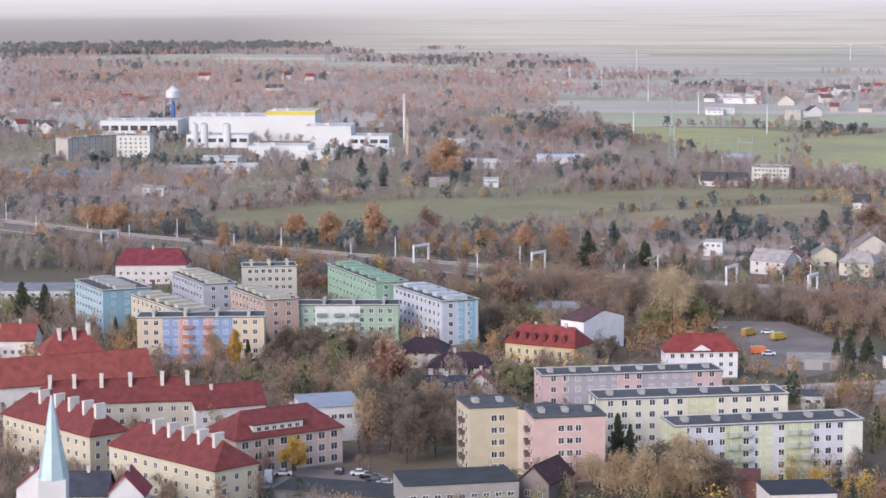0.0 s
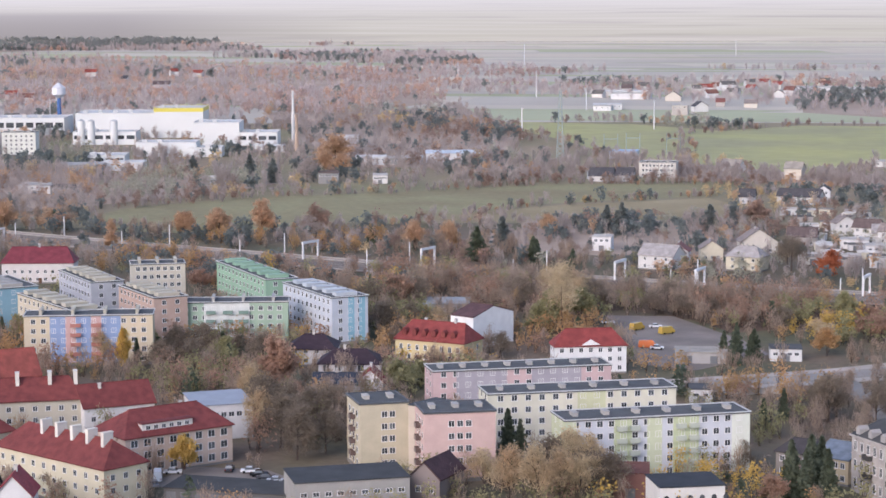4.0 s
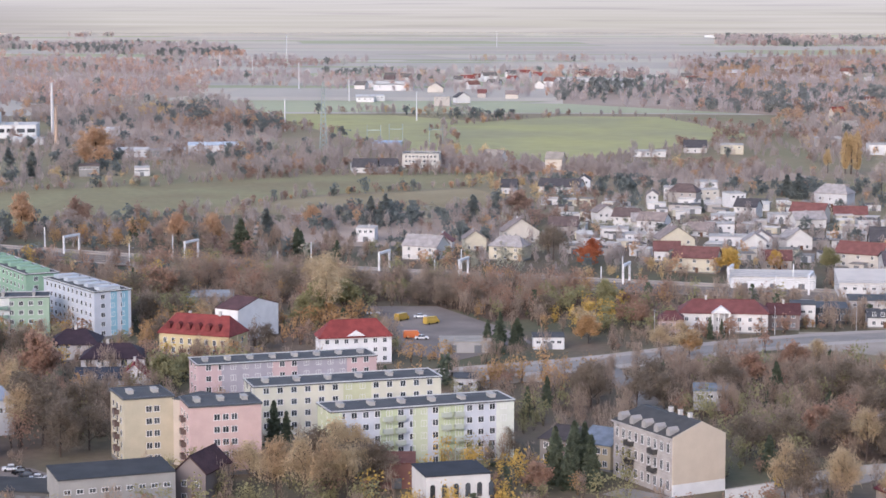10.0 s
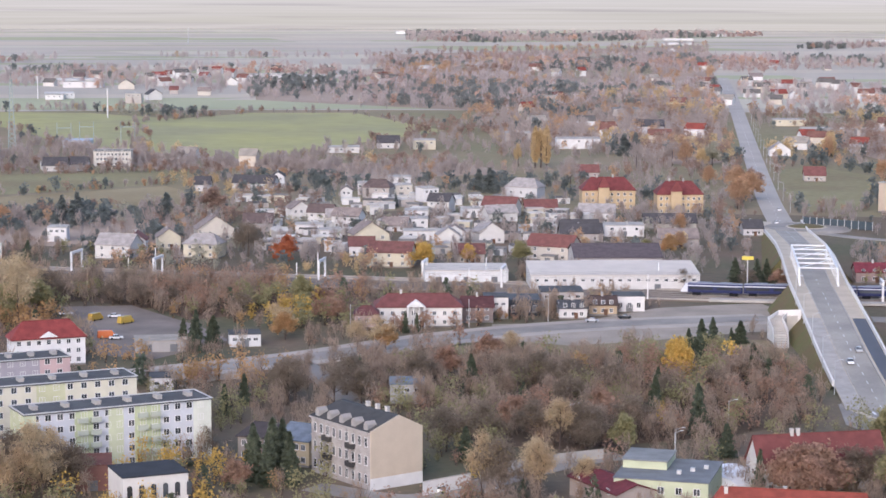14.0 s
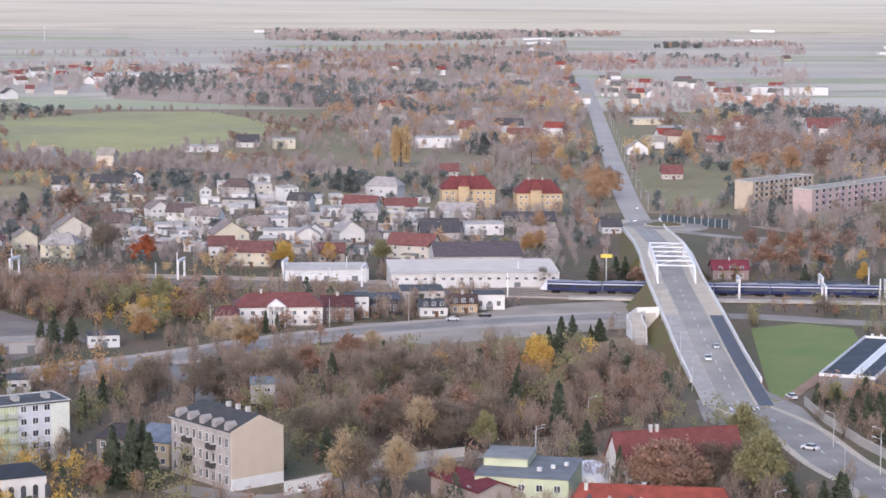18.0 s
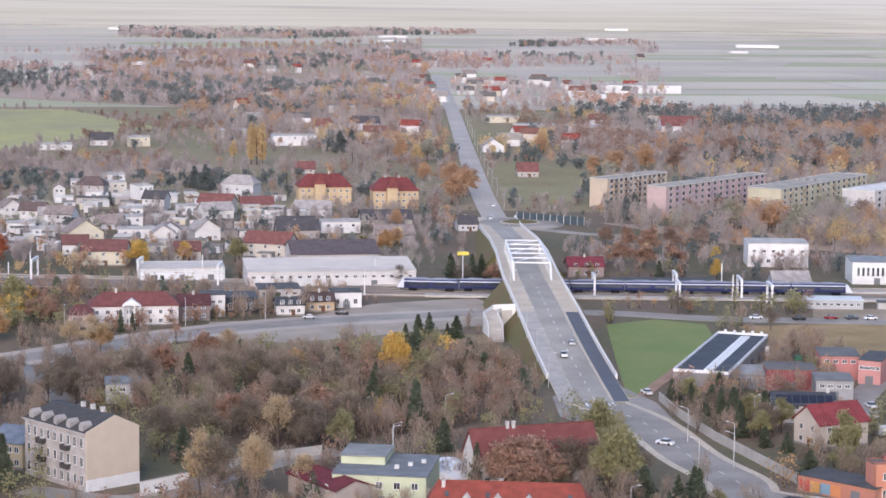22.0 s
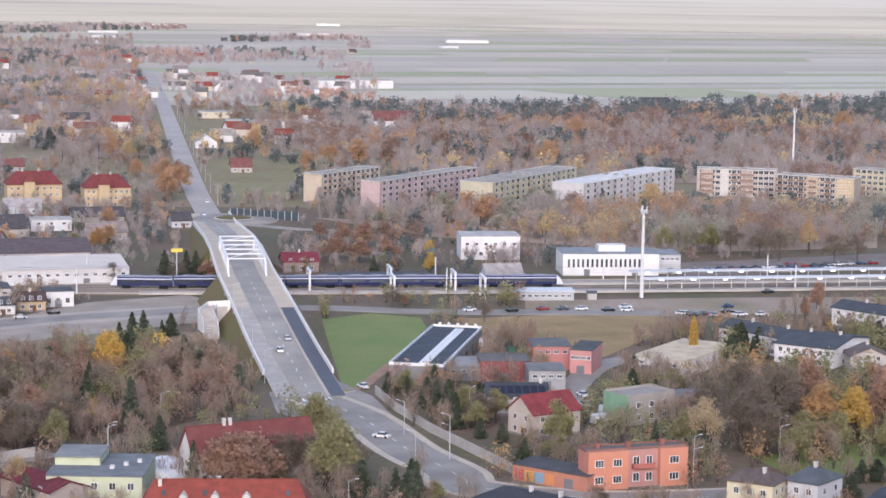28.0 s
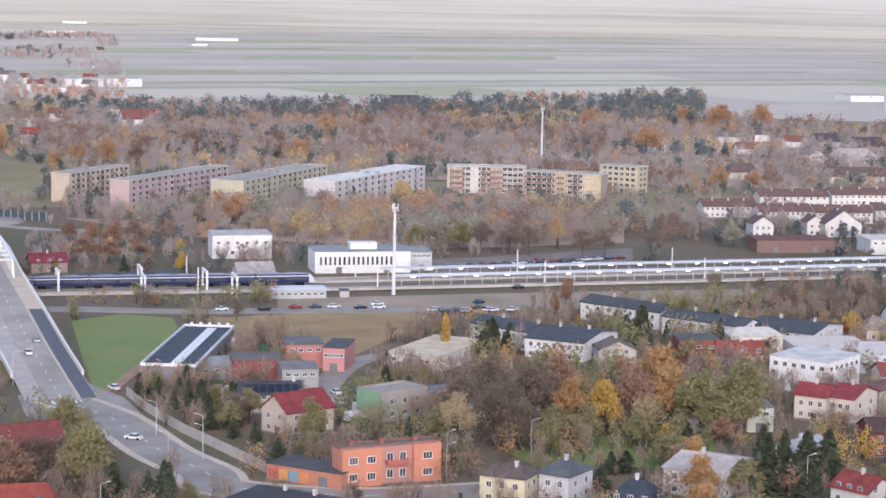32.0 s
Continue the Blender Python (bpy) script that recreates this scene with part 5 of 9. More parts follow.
bpts = [Vector(p) - o for p in MAIN]
WPAR = mat("white_concrete", "dedbd5", 0.8, 0.15, 0.4, 2.0)
WSTEEL = paint("f0f0ee", 0.35)


def shifted(pts, off, dz=0.0):
    out = []
    for i, p in enumerate(pts):
        d = (Vector(pts[min(i + 1, len(pts) - 1)]) - Vector(pts[max(i - 1, 0)])).to_2d().normalized()
        out.append(Vector(p) + Vector((d.y, -d.x, 0)) * off + Vector((0, 0, dz)))
    return out


for off in (-9.4, 9.4):
    line = shifted(bpts, off)
    for p, q in zip(line[1:], line[2:]):
        part("parapet", Mesh().beam(p + Vector((0, 0, 0.3)), q + Vector((0, 0, 0.3)), 0.55, 1.5), bridge, WPAR)
for off in (-4.1, 4.1):
    line = shifted(bpts, off, 0.12)
    for p, q in zip(line[1:], line[2:]):
        part("kerb", Mesh().beam(p, q, 0.3, 0.35), bridge, CONCRETE)
# slab under the deck, abutments, and arches with hangers
a0, a1 = bpts[5] - (bpts[6] - bpts[5]) * 0.1, bpts[6]
du = (a1 - a0).normalized()
nu = Vector((du.y, -du.x, 0))
part("deck_slab", Mesh().beam(a0 - Vector((0, 0, 1.0)), a1 - Vector((0, 0, 1.0)), 18.6, 1.1), bridge, WPAR)
for off in (-6.2, 6.2):
    ribs = []
    for k in range(13):
        f = k / 12
        rise = 5.2 * min(1.0, f / 0.06, (1 - f) / 0.06) if k in (0, 12) else 5.2
        ribs.append(a0.lerp(a1, f) + nu * off + Vector((0, 0, rise)))
    for p, q in zip(ribs, ribs[1:]):
        part("top_chord", Mesh().beam(p, q, 0.55, 0.6), bridge, WSTEEL)
    for k in range(1, 12):
        base = a0.lerp(a1, k / 12) + nu * off
        part("hanger", Mesh().tube(base, ribs[k], 0.22 if k in (1, 11) else 0.1, 0.22 if k in (1, 11) else 0.1, 6), bridge, WSTEEL)
for k in (1, 3, 5, 7, 9, 11):
    c = a0.lerp(a1, k / 12) + Vector((0, 0, 5.2))
    part("cross_brace", Mesh().beam(c - nu * 6.2, c + nu * 6.2, 0.4, 0.4), bridge, WSTEEL)
for k in (1, 5, 9):
    p = a0.lerp(a1, k / 12) + Vector((0, 0, 5.2)) - nu * 6.2
    q = a0.lerp(a1, min(k + 4, 11) / 12) + Vector((0, 0, 5.2)) + nu * 6.2
    part("cross_brace", Mesh().beam(p, q, 0.25, 0.25), bridge, WSTEEL)
for f in (0.02, 0.5, 0.98):
    c = a0.lerp(a1, f)
    for off in (-5, 5):
        part("pier", Mesh().box(-0.8, -0.8, -0.2, 0.8, 0.8, c.z - 1.5), bridge, WPAR, at=pose(c.x + nu.x * off, c.y + nu.y * off, 0))
for i, sg_ in ((5, -1), (6, 1)):
    c, z = bpts[i], bpts[i].z - 0.4
    l, r = c - nu * 9.4, c + nu * 9.4
    l.z = r.z = z
    lg, rg_ = Vector((l.x, l.y, 0)), Vector((r.x, r.y, 0))
    part("abutment", Mesh().prism([lg, rg_, r, l], [p + du * 1.2 * sg_ for p in (lg, rg_, r, l)]), bridge, CONCRETE)
    for side, foot, top in ((-1, lg, l), (1, rg_, r)):
        tri = [foot, foot + nu * side * 0.75 * z, top]
        part("wing_slope", Mesh().prism(tri, [p + du * 1.2 * sg_ for p in tri]), bridge, mat("green_bank", "65643f", 0.95, 0.45, 0.1, 1.5, col2="6d5c43"))
# roundabout at the far foot of the ramp
def disc(x, y, r0, r1, z0, z1, n=36):
    """A round slab whose rim narrows from r0 to r1."""
    ring = lambda r, z: [(x + r * math.cos(math.tau * i / n), y + r * math.sin(math.tau * i / n), z) for i in range(n)]
    return Mesh().prism(ring(r0, z0), ring(r1, z1))


solid("roundabout", disc(176, 929, 19.5, 17.5, 0.0, 1.04), ASPHALT, "grey asphalt ring of a small roundabout", "road", "structure")
solid("kerb", disc(176, 929, 9.0, 8.8, 1.0, 1.2), PAVING, "pale kerb round the roundabout island", "kerb", "structure")
solid("traffic_island", disc(176, 929, 8.4, 5.0, 1.1, 1.75), mat("green_bank", "65643f", 0.95, 0.45, 0.1, 1.5, col2="6d5c43"), "grassy mound in the middle of the roundabout", "traffic island", "structure")
# embankments on both sides of the ramps
for sgn, m, lab in ((-1, mat("green_bank", "65643f", 0.95, 0.45, 0.1, 1.5, col2="6d5c43"), "grassy ramp embankment"), (1, mat("bare_bank", "8d7059", 0.95, 0.3, 0.1, 1.5, col2="77704a"), "bare earth ramp embankment")):
    for seg in (MAIN[1:6], MAIN[6:]):
        top = shifted(seg, sgn * 9.5, -0.4)
        foot = [shifted(seg, sgn * (9.6 + 0.75 * p[2]))[i] for i, p in enumerate(seg)]
        me = Mesh()
        for i in range(len(seg) - 1):
            f0, f1 = foot[i].copy(), foot[i + 1].copy()
            f0.z = f1.z = 0.03
            me.face([top[i], top[i + 1], f1, f0] if sgn < 0 else [top[i], f0, f1, top[i + 1]])
        solid("embankment", me, m, lab, "embankment", "structure")
solid("cycle_path", ribbon([(p[0], p[1], p[2] + 0.05) for p in MAIN[0:4]], 9.0, left=5.0, thick=0.1), DARK_ASPHALT, "dark new asphalt cycle path on the ramp", "path", "structure")
solid("pavement", ribbon([(p[0], p[1], p[2] + 0.03) for p in MAIN[0:4]], -4.4, left=-9.0, thick=0.1), CONCRETE, "grey footway on the ramp", "pavement", "structure")
STAIR = [(121.5, 646.1, 6.6), (116, 647.5, 6.2), (112.8, 642, 5.2), (113, 634, 3), (111.5, 624.1, 0.2)]
stair = thing("stair_ramp", STAIR[0][0], STAIR[0][1], 0, 0, "white walled stair ramp down from the overpass", "stairs")
so = Vector((STAIR[0][0], STAIR[0][1], 0))
sp_ = [Vector(p) - so for p in STAIR]
for off in (-2.2, 2.2):
    ln = shifted(sp_, off)
    for p, q in zip(ln, ln[1:]):
        ring = [(p.x, p.y, -0.2), (q.x, q.y, -0.2), (q.x, q.y, q.z + 1.2), (p.x, p.y, p.z + 1.2)]
        part("side_wall", Mesh().prism(ring, [(x + 0.3, y + 0.3, z) for x, y, z in ring]), stair, WPAR)
for k in range(4):
    for s in range(6):
        c = sp_[k].lerp(sp_[k + 1], (s + 0.5) / 6)
        d = (sp_[k + 1] - sp_[k])
        hw = d.length / 12
        part("step", Mesh().box(-hw, -2.1, -0.2, hw, 2.1, max(0.1, c.z)), stair, CONCRETE, at=pose(c.x, c.y, 0, 0, 0, math.degrees(math.atan2(d.y, d.x))))

# ---- train, tracks, gantries ----
for off in (-14.2, -8.8, 13.9):
    solid("cable_trough", ribbon([(x, y, 0.75) for x, y, z in TRACK], off + 0.5, left=off - 0.5, thick=0.5), mat("pale_trough", "a9a198", 0.85, 0.2, 0.2, 2.0), "pale concrete cable trough beside the tracks", "railway", "structure")
for off in (-11, -6.5, -2, 2.5, 7, 11.5):
    tr = solid("track", ribbon([(x, y, 0.42) for x, y, z in TRACK], off + 1.3, left=off - 1.3, thick=0.06), mat("sleepers", "8d837a", 0.9, 0.3, 0.4, 3.0), "worn concrete sleepers of a railway track", "track", "structure")
    for g in (-0.72, 0.72):
        r = part("rail", ribbon([(x, y, 0.58) for x, y, z in TRACK], off + g + 0.06, left=off + g - 0.06, thick=0.16), tr, RAIL)
PORTAL = paint("e8e7e4", 0.5)
NAVY, TWHITE, TGREY = paint("27305e", 0.3), paint("dcdee4", 0.35), mat("train_roof", "8a909e", 0.5, 0.15, 0.5, 2.0)
train = thing("train", 11, 753, 0.6, 0, "dark blue and white electric passenger train", "train")
trk = shifted(TRACK, 2.5)
s0 = sum((Vector(q) - Vector(p)).length for p, q in zip(trk[:6], trk[1:7])) + 90.0
for c in range(8):
    p, a = along(trk, s0 + c * 19.1)
    car = part("carriage", Mesh().box(0, -1.42, 1.0, 18.7, 1.42, 3.5).prism([(0, -1.42, 3.5), (18.7, -1.42, 3.5), (18.7, 1.42, 3.5), (0, 1.42, 3.5)], [(0, -1.1, 3.95), (18.7, -1.1, 3.95), (18.7, 1.1, 3.95), (0, 1.1, 3.95)]), train, NAVY, at=Matrix.Translation((p.x - 11, p.y - 753, 0)) @ pose(0, 0, 0, 0, 0, a))
    part("roof_cover", Mesh().box(0.2, -1.15, 3.955, 18.5, 1.15, 4.2).box(3, -0.8, 4.2, 8, 0.8, 4.5).box(11, -0.8, 4.2, 15, 0.8, 4.45), car, TGREY)
    part("stripe", Mesh().box(0, -1.46, 3.15, 18.7, -1.42, 3.5), car, TWHITE)
    part("window_band", Mesh().box(0.6, -1.45, 1.95, 18.1, -1.42, 2.8), car, GLASS)
    part("door", Mesh().box(8.6, -1.47, 1.05, 10.0, -1.42, 3.1), car, NAVY)
    for b in (3.0, 15.7):
        part("bogie", Mesh().box(b - 1.4, -1.1, 0.0, b + 1.4, 1.1, 0.95), car, BLACK)
    if c in (0, 7):
        e, s = (0, -1) if c == 0 else (18.7, 1)
        part("nose", Mesh().prism([(e, -1.42, 1.0), (e, 1.42, 1.0), (e, 1.42, 3.9), (e, -1.42, 3.9)], [(e + s * 2.6, -1.0, 1.0), (e + s * 2.6, 1.0, 1.0), (e + s * 0.9, 1.1, 3.7), (e + s * 0.9, -1.1, 3.7)]), car, TWHITE)
        part("windscreen", Mesh().prism([(e + s * 1.85, -0.9, 2.4), (e + s * 1.85, 0.9, 2.4), (e + s * 1.2, 0.9, 3.4), (e + s * 1.2, -0.9, 3.4)], [(e + s * 1.95, -0.9, 2.4), (e + s * 1.95, 0.9, 2.4), (e + s * 1.3, 0.9, 3.4), (e + s * 1.3, -0.9, 3.4)]), car, GLASS)


def gantry(x, y, ang):
    """A bold catenary portal over two tracks."""
    gan = thing("catenary_gantry", x, y, 0.0, ang, "white steel catenary portal over the tracks", "gantry", "catenary gantries")
    for yy in (0.0, 10.0):
        part("post", Mesh().box(-0.35, yy - 0.3, 0, 0.35, yy + 0.3, 6.6), gan, PORTAL)
    part("cross_girder", Mesh().box(-0.4, -0.4, 6.6, 0.4, 10.4, 7.5), gan, PORTAL)
    part("dropper", Mesh().tube((0, 2.6, 6.6), (0, 2.6, 5.8), 0.07, 0.07, 5), gan, STEEL)
    part("dropper", Mesh().tube((0, 7.2, 6.6), (0, 7.2, 5.8), 0.07, 0.07, 5), gan, STEEL)


gantry(-255.6, 825.6, -20)
gantry(-203.2, 813.5, -17)
gantry(-122.7, 789.6, -14)
gantry(-90.4, 772.2, -12)
gantry(-30.4, 765.6, -11)
gantry(6.9, 763, -10)
gantry(34.5, 746.5, -10)
gantry(-401.6, 841.7, -20)
gantry(161.1, 711, -8)
gantry(190.6, 713.8, -8)
gantry(209.7, 699.5, -8)
gantry(186.2, 692.8, -8)
gantry(215.8, 684.8, -8)
for i in range(17):
    q, b = along(TRACK, 181 + i * 62.0)
    for yy in (-15.2, 14.6):
        pole = thing("catenary_pole", q.x - math.sin(radians(b)) * yy, q.y + math.cos(radians(b)) * yy, 0.0, b, "slim pale steel catenary pole", "pole", "catenary poles")
        part("mast", Mesh().tube((0, 0, 0), (0, 0, 9.0), 0.28, 0.2, 8), pole, PORTAL)
        part("arm", Mesh().tube((0, 0, 6.8), (0, -3.2 if yy > 0 else 3.2, 7.0), 0.05, 0.05, 5), pole, STEEL)
for off in (-11, -6.5, -2, 2.5, 7, 11.5):
    wl = shifted([(x, y, 6.1) for x, y, z in TRACK], off)
    w = Mesh()
    for p, q in zip(wl, wl[1:]):
        w.tube(p, q, 0.03, 0.03, 3)
    solid("contact_wire", w, mat("dark_iron", "4a4a4c"), "thin dark contact wire above a track", "wire")


# ---- garden estate north of the railway ----
WALLS = ("d9d5cf", "d2c8b6", "cbcacb", "d6caa9", "bfb4a9", "e1dedb")
ROOFS = ("9c8b82", "8f564d", "5a5657", "b3aaa4", "74605a", "82524a")


def cottage(x, y, ang, w, d, wall, roof, style="g", storeys=1.5):
    """A small family house: gabled along or across its front, hipped, or a flat-roofed cube; wide flat ones are far
    halls.
    """
    h = 2.9 * storeys
    label = {"g": "plastered family house with gabled roof", "c": "plastered family house with its gable to the front", "h": "family house with hipped roof", "f": "flat-roofed box-shaped house or long hall"}[style]
    tone = ("white", "cream", "grey-white", "yellowish", "beige", "white")[wall] + " " + label
    w = max(w, 5.0)
    if y > 1700 and style in "gc":
        w, d, h = max(7.0, w * 0.65), d * 0.65, h * 0.8
    if y > 2400:
        w, h, d = w * 0.6, h * 0.42, min(d, 14)
    if style == "f":
        root = shed(x, y, ang, w, d, h, WALLS[wall], tone, roof=felt("b9b6b2" if roof % 2 else "8e8c8a"), name="house", category="house", cols=3 if math.hypot(x, y) < 2300 else 0, door=1 if math.hypot(x, y) < 1200 else 0, group="family houses", z0=h - 2.0, windows_h=1.2)
        chimney(root, w * 0.6, d * 0.5, h + 0.4, 0.6, 0.6, 0.7)
        return root
    return house(x, y, ang, w, d, h, 0.34 * (w if style == "c" else d), WALLS[wall], ROOFS[roof], tone, along="y" if style == "c" else "x", hip=0.3 * d if style == "h" else 0.0, floors=int(storeys), cols=3 if w > 8 else 2, sides="f" if math.hypot(x, y) < 1500 else "", door=math.hypot(x, y) < 1200, group="family houses", chimneys=((0.45, 0.6),), chimney_size=(0.6, 0.6, 0.9))


cottage(-50.0, 955.6, 20.0, 9.3, 9, 0, 0, "c", 2)
cottage(-42.6, 943.2, -14.5, 11.4, 9, 0, 4, "g", 2)
cottage(-31.2, 928.8, -19.5, 12.3, 9, 5, 0, "g", 2)
cottage(-19.7, 857.9, 15.4, 14.6, 11, 3, 0, "c", 2)
cottage(-46.2, 909.9, 0.5, 12.0, 8, 5, 3, "f", 1.3)
cottage(-34.7, 889.2, 10.6, 9.4, 8, 5, 3, "f", 1.3)
cottage(-20.4, 1058.9, -14.2, 13.9, 10, 4, 4, "h", 2)
cottage(-6.6, 1064.4, 13.0, 11.5, 9, 1, 3, "f", 2)
cottage(9.8, 1039.5, 25.7, 8.3, 9, 5, 1, "f", 2.3)
cottage(11.1, 992.2, -19.5, 10.5, 9, 0, 2, "g", 2)
cottage(0.8, 959.9, 0.6, 10.4, 9, 5, 3, "f", 1.5)
cottage(-9.8, 917.6, -12.0, 11.4, 9, 2, 0, "g", 1)
cottage(0.0, 886.3, 0.3, 16.5, 9, 5, 3, "f", 1.3)
cottage(-30.5, 1040.8, 0.0, 5.5, 8, 0, 0, "c", 2)
cottage(-23.0, 1076.7, 1.1, 5.4, 8, 5, 1, "f", 2)
cottage(18.5, 997.8, 1.0, 5.8, 8, 5, 0, "c", 1.5)
cottage(35.8, 974.4, -19.6, 15.7, 10, 1, 1, "g", 2)
cottage(49.9, 1047.8, -24.3, 16.7, 11, 2, 3, "h", 2.5)
cottage(56.5, 990.9, 0.4, 15.0, 9, 1, 1, "g", 1)
cottage(27.7, 970.8, 10.7, 8.7, 9, 5, 3, "f", 1.4)
cottage(31.4, 873.3, 20.6, 9.8, 10, 0, 3, "c", 1.6)
cottage(16.3, 874.9, 0.6, 9.3, 9, 5, 0, "c", 1.6)
cottage(47.8, 825.6, -24.7, 18.3, 11, 1, 1, "g", 2)
cottage(66.1, 892.7, 0.4, 15.9, 10, 4, 2, "g", 1.4)
cottage(85.2, 900.7, 0.7, 16.7, 10, 5, 1, "f", 1.6)
cottage(79.0, 964.2, -9.3, 16.4, 10, 5, 3, "g", 1.2)
cottage(105.2, 927.8, 0.3, 22.5, 10, 1, 2, "g", 1)
cottage(92.4, 1141.7, 0.5, 12.2, 10, 4, 1, "g", 2)
cottage(98.5, 1372.2, 1.0, 28.0, 14, 5, 1, "f", 2.2)
cottage(68.5, 1434.0, 1.4, 16.7, 12, 4, 3, "f", 2)
cottage(164.0, 1504.8, 1.2, 19.2, 12, 2, 2, "g", 2)
cottage(-50.0, 1337.7, 1.3, 22.5, 12, 0, 1, "f", 1.2)
cottage(-16.9, 1369.8, 1.2, 14.4, 12, 0, 2, "g", 1.4)
cottage(6.2, 1365.7, 1.2, 14.4, 12, 3, 1, "f", 2)
cottage(-106.1, 1090.1, 0.7, 7.8, 10, 2, 2, "g", 1.4)
cottage(-87.5, 1095.6, -11.5, 21.9, 10, 0, 2, "g", 1.5)
cottage(-68.5, 1114.5, 0.9, 6.5, 10, 5, 2, "c", 2)
cottage(-119.3, 826.8, -19.6, 15.0, 11, 0, 3, "g", 2)
cottage(-109.3, 839.7, 0.0, 8.0, 9, 0, 1, "c", 2)
cottage(-98.1, 854.8, 12.6, 9.0, 9, 3, 0, "c", 1.8)
cottage(-85.5, 829.6, -15.0, 13.8, 10, 3, 3, "h", 2)
cottage(-84.8, 881.8, 15.4, 15.2, 10, 1, 0, "c", 1.8)
cottage(-68.4, 913.9, 0.0, 12.3, 10, 4, 4, "g", 1.5)
cottage(-146.7, 881.5, 0.0, 7.9, 8, 5, 3, "f", 2)
cottage(-13.6, 803.8, -10.6, 16.7, 10, 3, 5, "g", 2)
cottage(13.5, 864.5, 1.2, 9.4, 9, 0, 3, "c", 1.6)
cottage(31.1, 873.2, 13.1, 10.7, 9, 0, 3, "c", 1.8)
cottage(-21.3, 833.5, 1.1, 10.0, 9, 5, 5, "g", 1.5)
cottage(20.2, 812.5, 1.1, 10.8, 9, 4, 5, "g", 1.4)
cottage(-33.8, 935.5, 1.4, 12.4, 9, 1, 3, "g", 1.5)
cottage(-1.6, 929.8, 1.4, 12.4, 9, 5, 1, "f", 1.4)
cottage(37.8, 950.7, 16.6, 13.9, 9, 0, 3, "g", 1.5)
cottage(-7.9, 1122.4, 1.9, 11.9, 10, 5, 3, "f", 1.6)
cottage(65.1, 880.7, 1.3, 17.5, 10, 4, 2, "g", 1.3)
cottage(103.8, 862.8, 1.1, 16.1, 10, 4, 0, "g", 1.3)
cottage(144.3, 902.0, 1.4, 8.4, 9, 2, 2, "g", 1.2)
cottage(-202.0, 1201.2, 0.8, 13.6, 12, 0, 2, "g", 1.3)
cottage(-187.1, 1205.0, 1.2, 9.8, 11, 2, 2, "g", 1.4)
block(-178.0, 1234.3, 1.1, 21.4, 12, 9, "d3ccbc", "pale three-storey block standing alone in the fields", 3, 9, 2, sides="f", vents=2, step=2.7)
shed(-217.1, 1370.3, 1.0, 17.5, 14, 5, "d9dde4", "small hall with pale blue roof", roof=mat("blue_sheet", "9fb6d0", 0.5, 0.15), name="hall", category="hall", door=2)
for args in ((84.3, 1005.9, 0.7, 25.1, 14), (117.5, 986.6, 0.5, 21.3, 14)):
    house(*args, 9.6, 5.2, "d0b078", "8a3c38", "ochre three-storey house with steep red hipped roof", hip=4.5, floors=3, cols=8, sides="fr", side_cols=3, step=2.9, chimneys=((0.3, 0.5), (0.6, 0.5)), group="red-roofed flats")
    tx0 = thing("stair_turret", args[0] + args[3] * 0.35 * math.cos(radians(args[2])) + 1.2, args[1] - 1.5, 0, args[2], "ochre stair turret with a pointed red roof", "turret", "red-roofed flats")
    part("wall", Mesh().box(-2.5, -1.5, -0.3, 2.5, 1.5, 11), tx0, plaster("d0b078"))
    part("roof", Mesh().prism([(-3, -2, 11), (3, -2, 11), (3, 2, 11), (-3, 2, 11)], [(-0.1, -0.1, 16), (0.1, -0.1, 16), (0.1, 0.1, 16), (-0.1, 0.1, 16)]), tx0, tiles("8a3c38"))

# far villages; the wide flat-roofed ones are sheds and factory halls
cottage(-336.2, 2128.9, 2.5, 39.2, 20, 5, 1, "f", 2)
cottage(-319.0, 1920.2, 2.2, 15.9, 16, 5, 1, "f", 1.5)
cottage(-277.7, 2098.7, 2.4, 24.0, 16, 1, 0, "c", 2)
cottage(-240.3, 1862.0, 2.1, 13.6, 14, 4, 3, "f", 3)
cottage(-225.9, 1910.5, 27.1, 19.5, 16, 0, 2, "c", 2.4)
cottage(-218.1, 2008.7, 1.9, 12.1, 14, 4, 1, "g", 2)
cottage(-160.5, 2241.2, 2.5, 47.5, 22, 5, 1, "f", 3)
cottage(-111.8, 2255.7, 2.5, 30.1, 20, 2, 1, "f", 2.5)
cottage(-78.8, 2347.3, 2.7, 23.3, 20, 5, 3, "f", 2)
cottage(-349.0, 2282.3, 2.9, 17.8, 16, 4, 4, "g", 2)
cottage(-190.0, 1990.3, 1.9, 18.1, 14, 1, 0, "g", 2)
cottage(-179.6, 2180.9, 2.3, 17.1, 16, 0, 0, "c", 2)
cottage(7.5, 2603.8, 3.1, 54.9, 40, 5, 1, "f", 3)
cottage(64.7, 2709.5, 3.3, 60.7, 40, 5, 1, "f", 3)
cottage(464.9, 3841.5, 5.1, 89.4, 40, 5, 1, "f", 3)
cottage(400.8, 3239.4, 4.0, 21.6, 20, 5, 3, "c", 3)
cottage(275.7, 1591.8, -3.1, 24.2, 14, 3, 3, "f", 1.6)
cottage(277.3, 1485.6, -3.8, 39.1, 18, 1, 1, "f", 1.8)
cottage(311.3, 1466.8, -3.9, 42.3, 20, 4, 3, "f", 2)
cottage(381.4, 1478.6, -3.9, 28.3, 18, 5, 1, "g", 2)
cottage(455.7, 2008.4, 0.4, 80.6, 26, 5, 1, "f", 2.6)
cottage(406.2, 1886.1, -0.6, 28.5, 20, 5, 1, "f", 2)
cottage(225.1, 1313.8, -5.3, 13.0, 12, 5, 3, "c", 1.5)
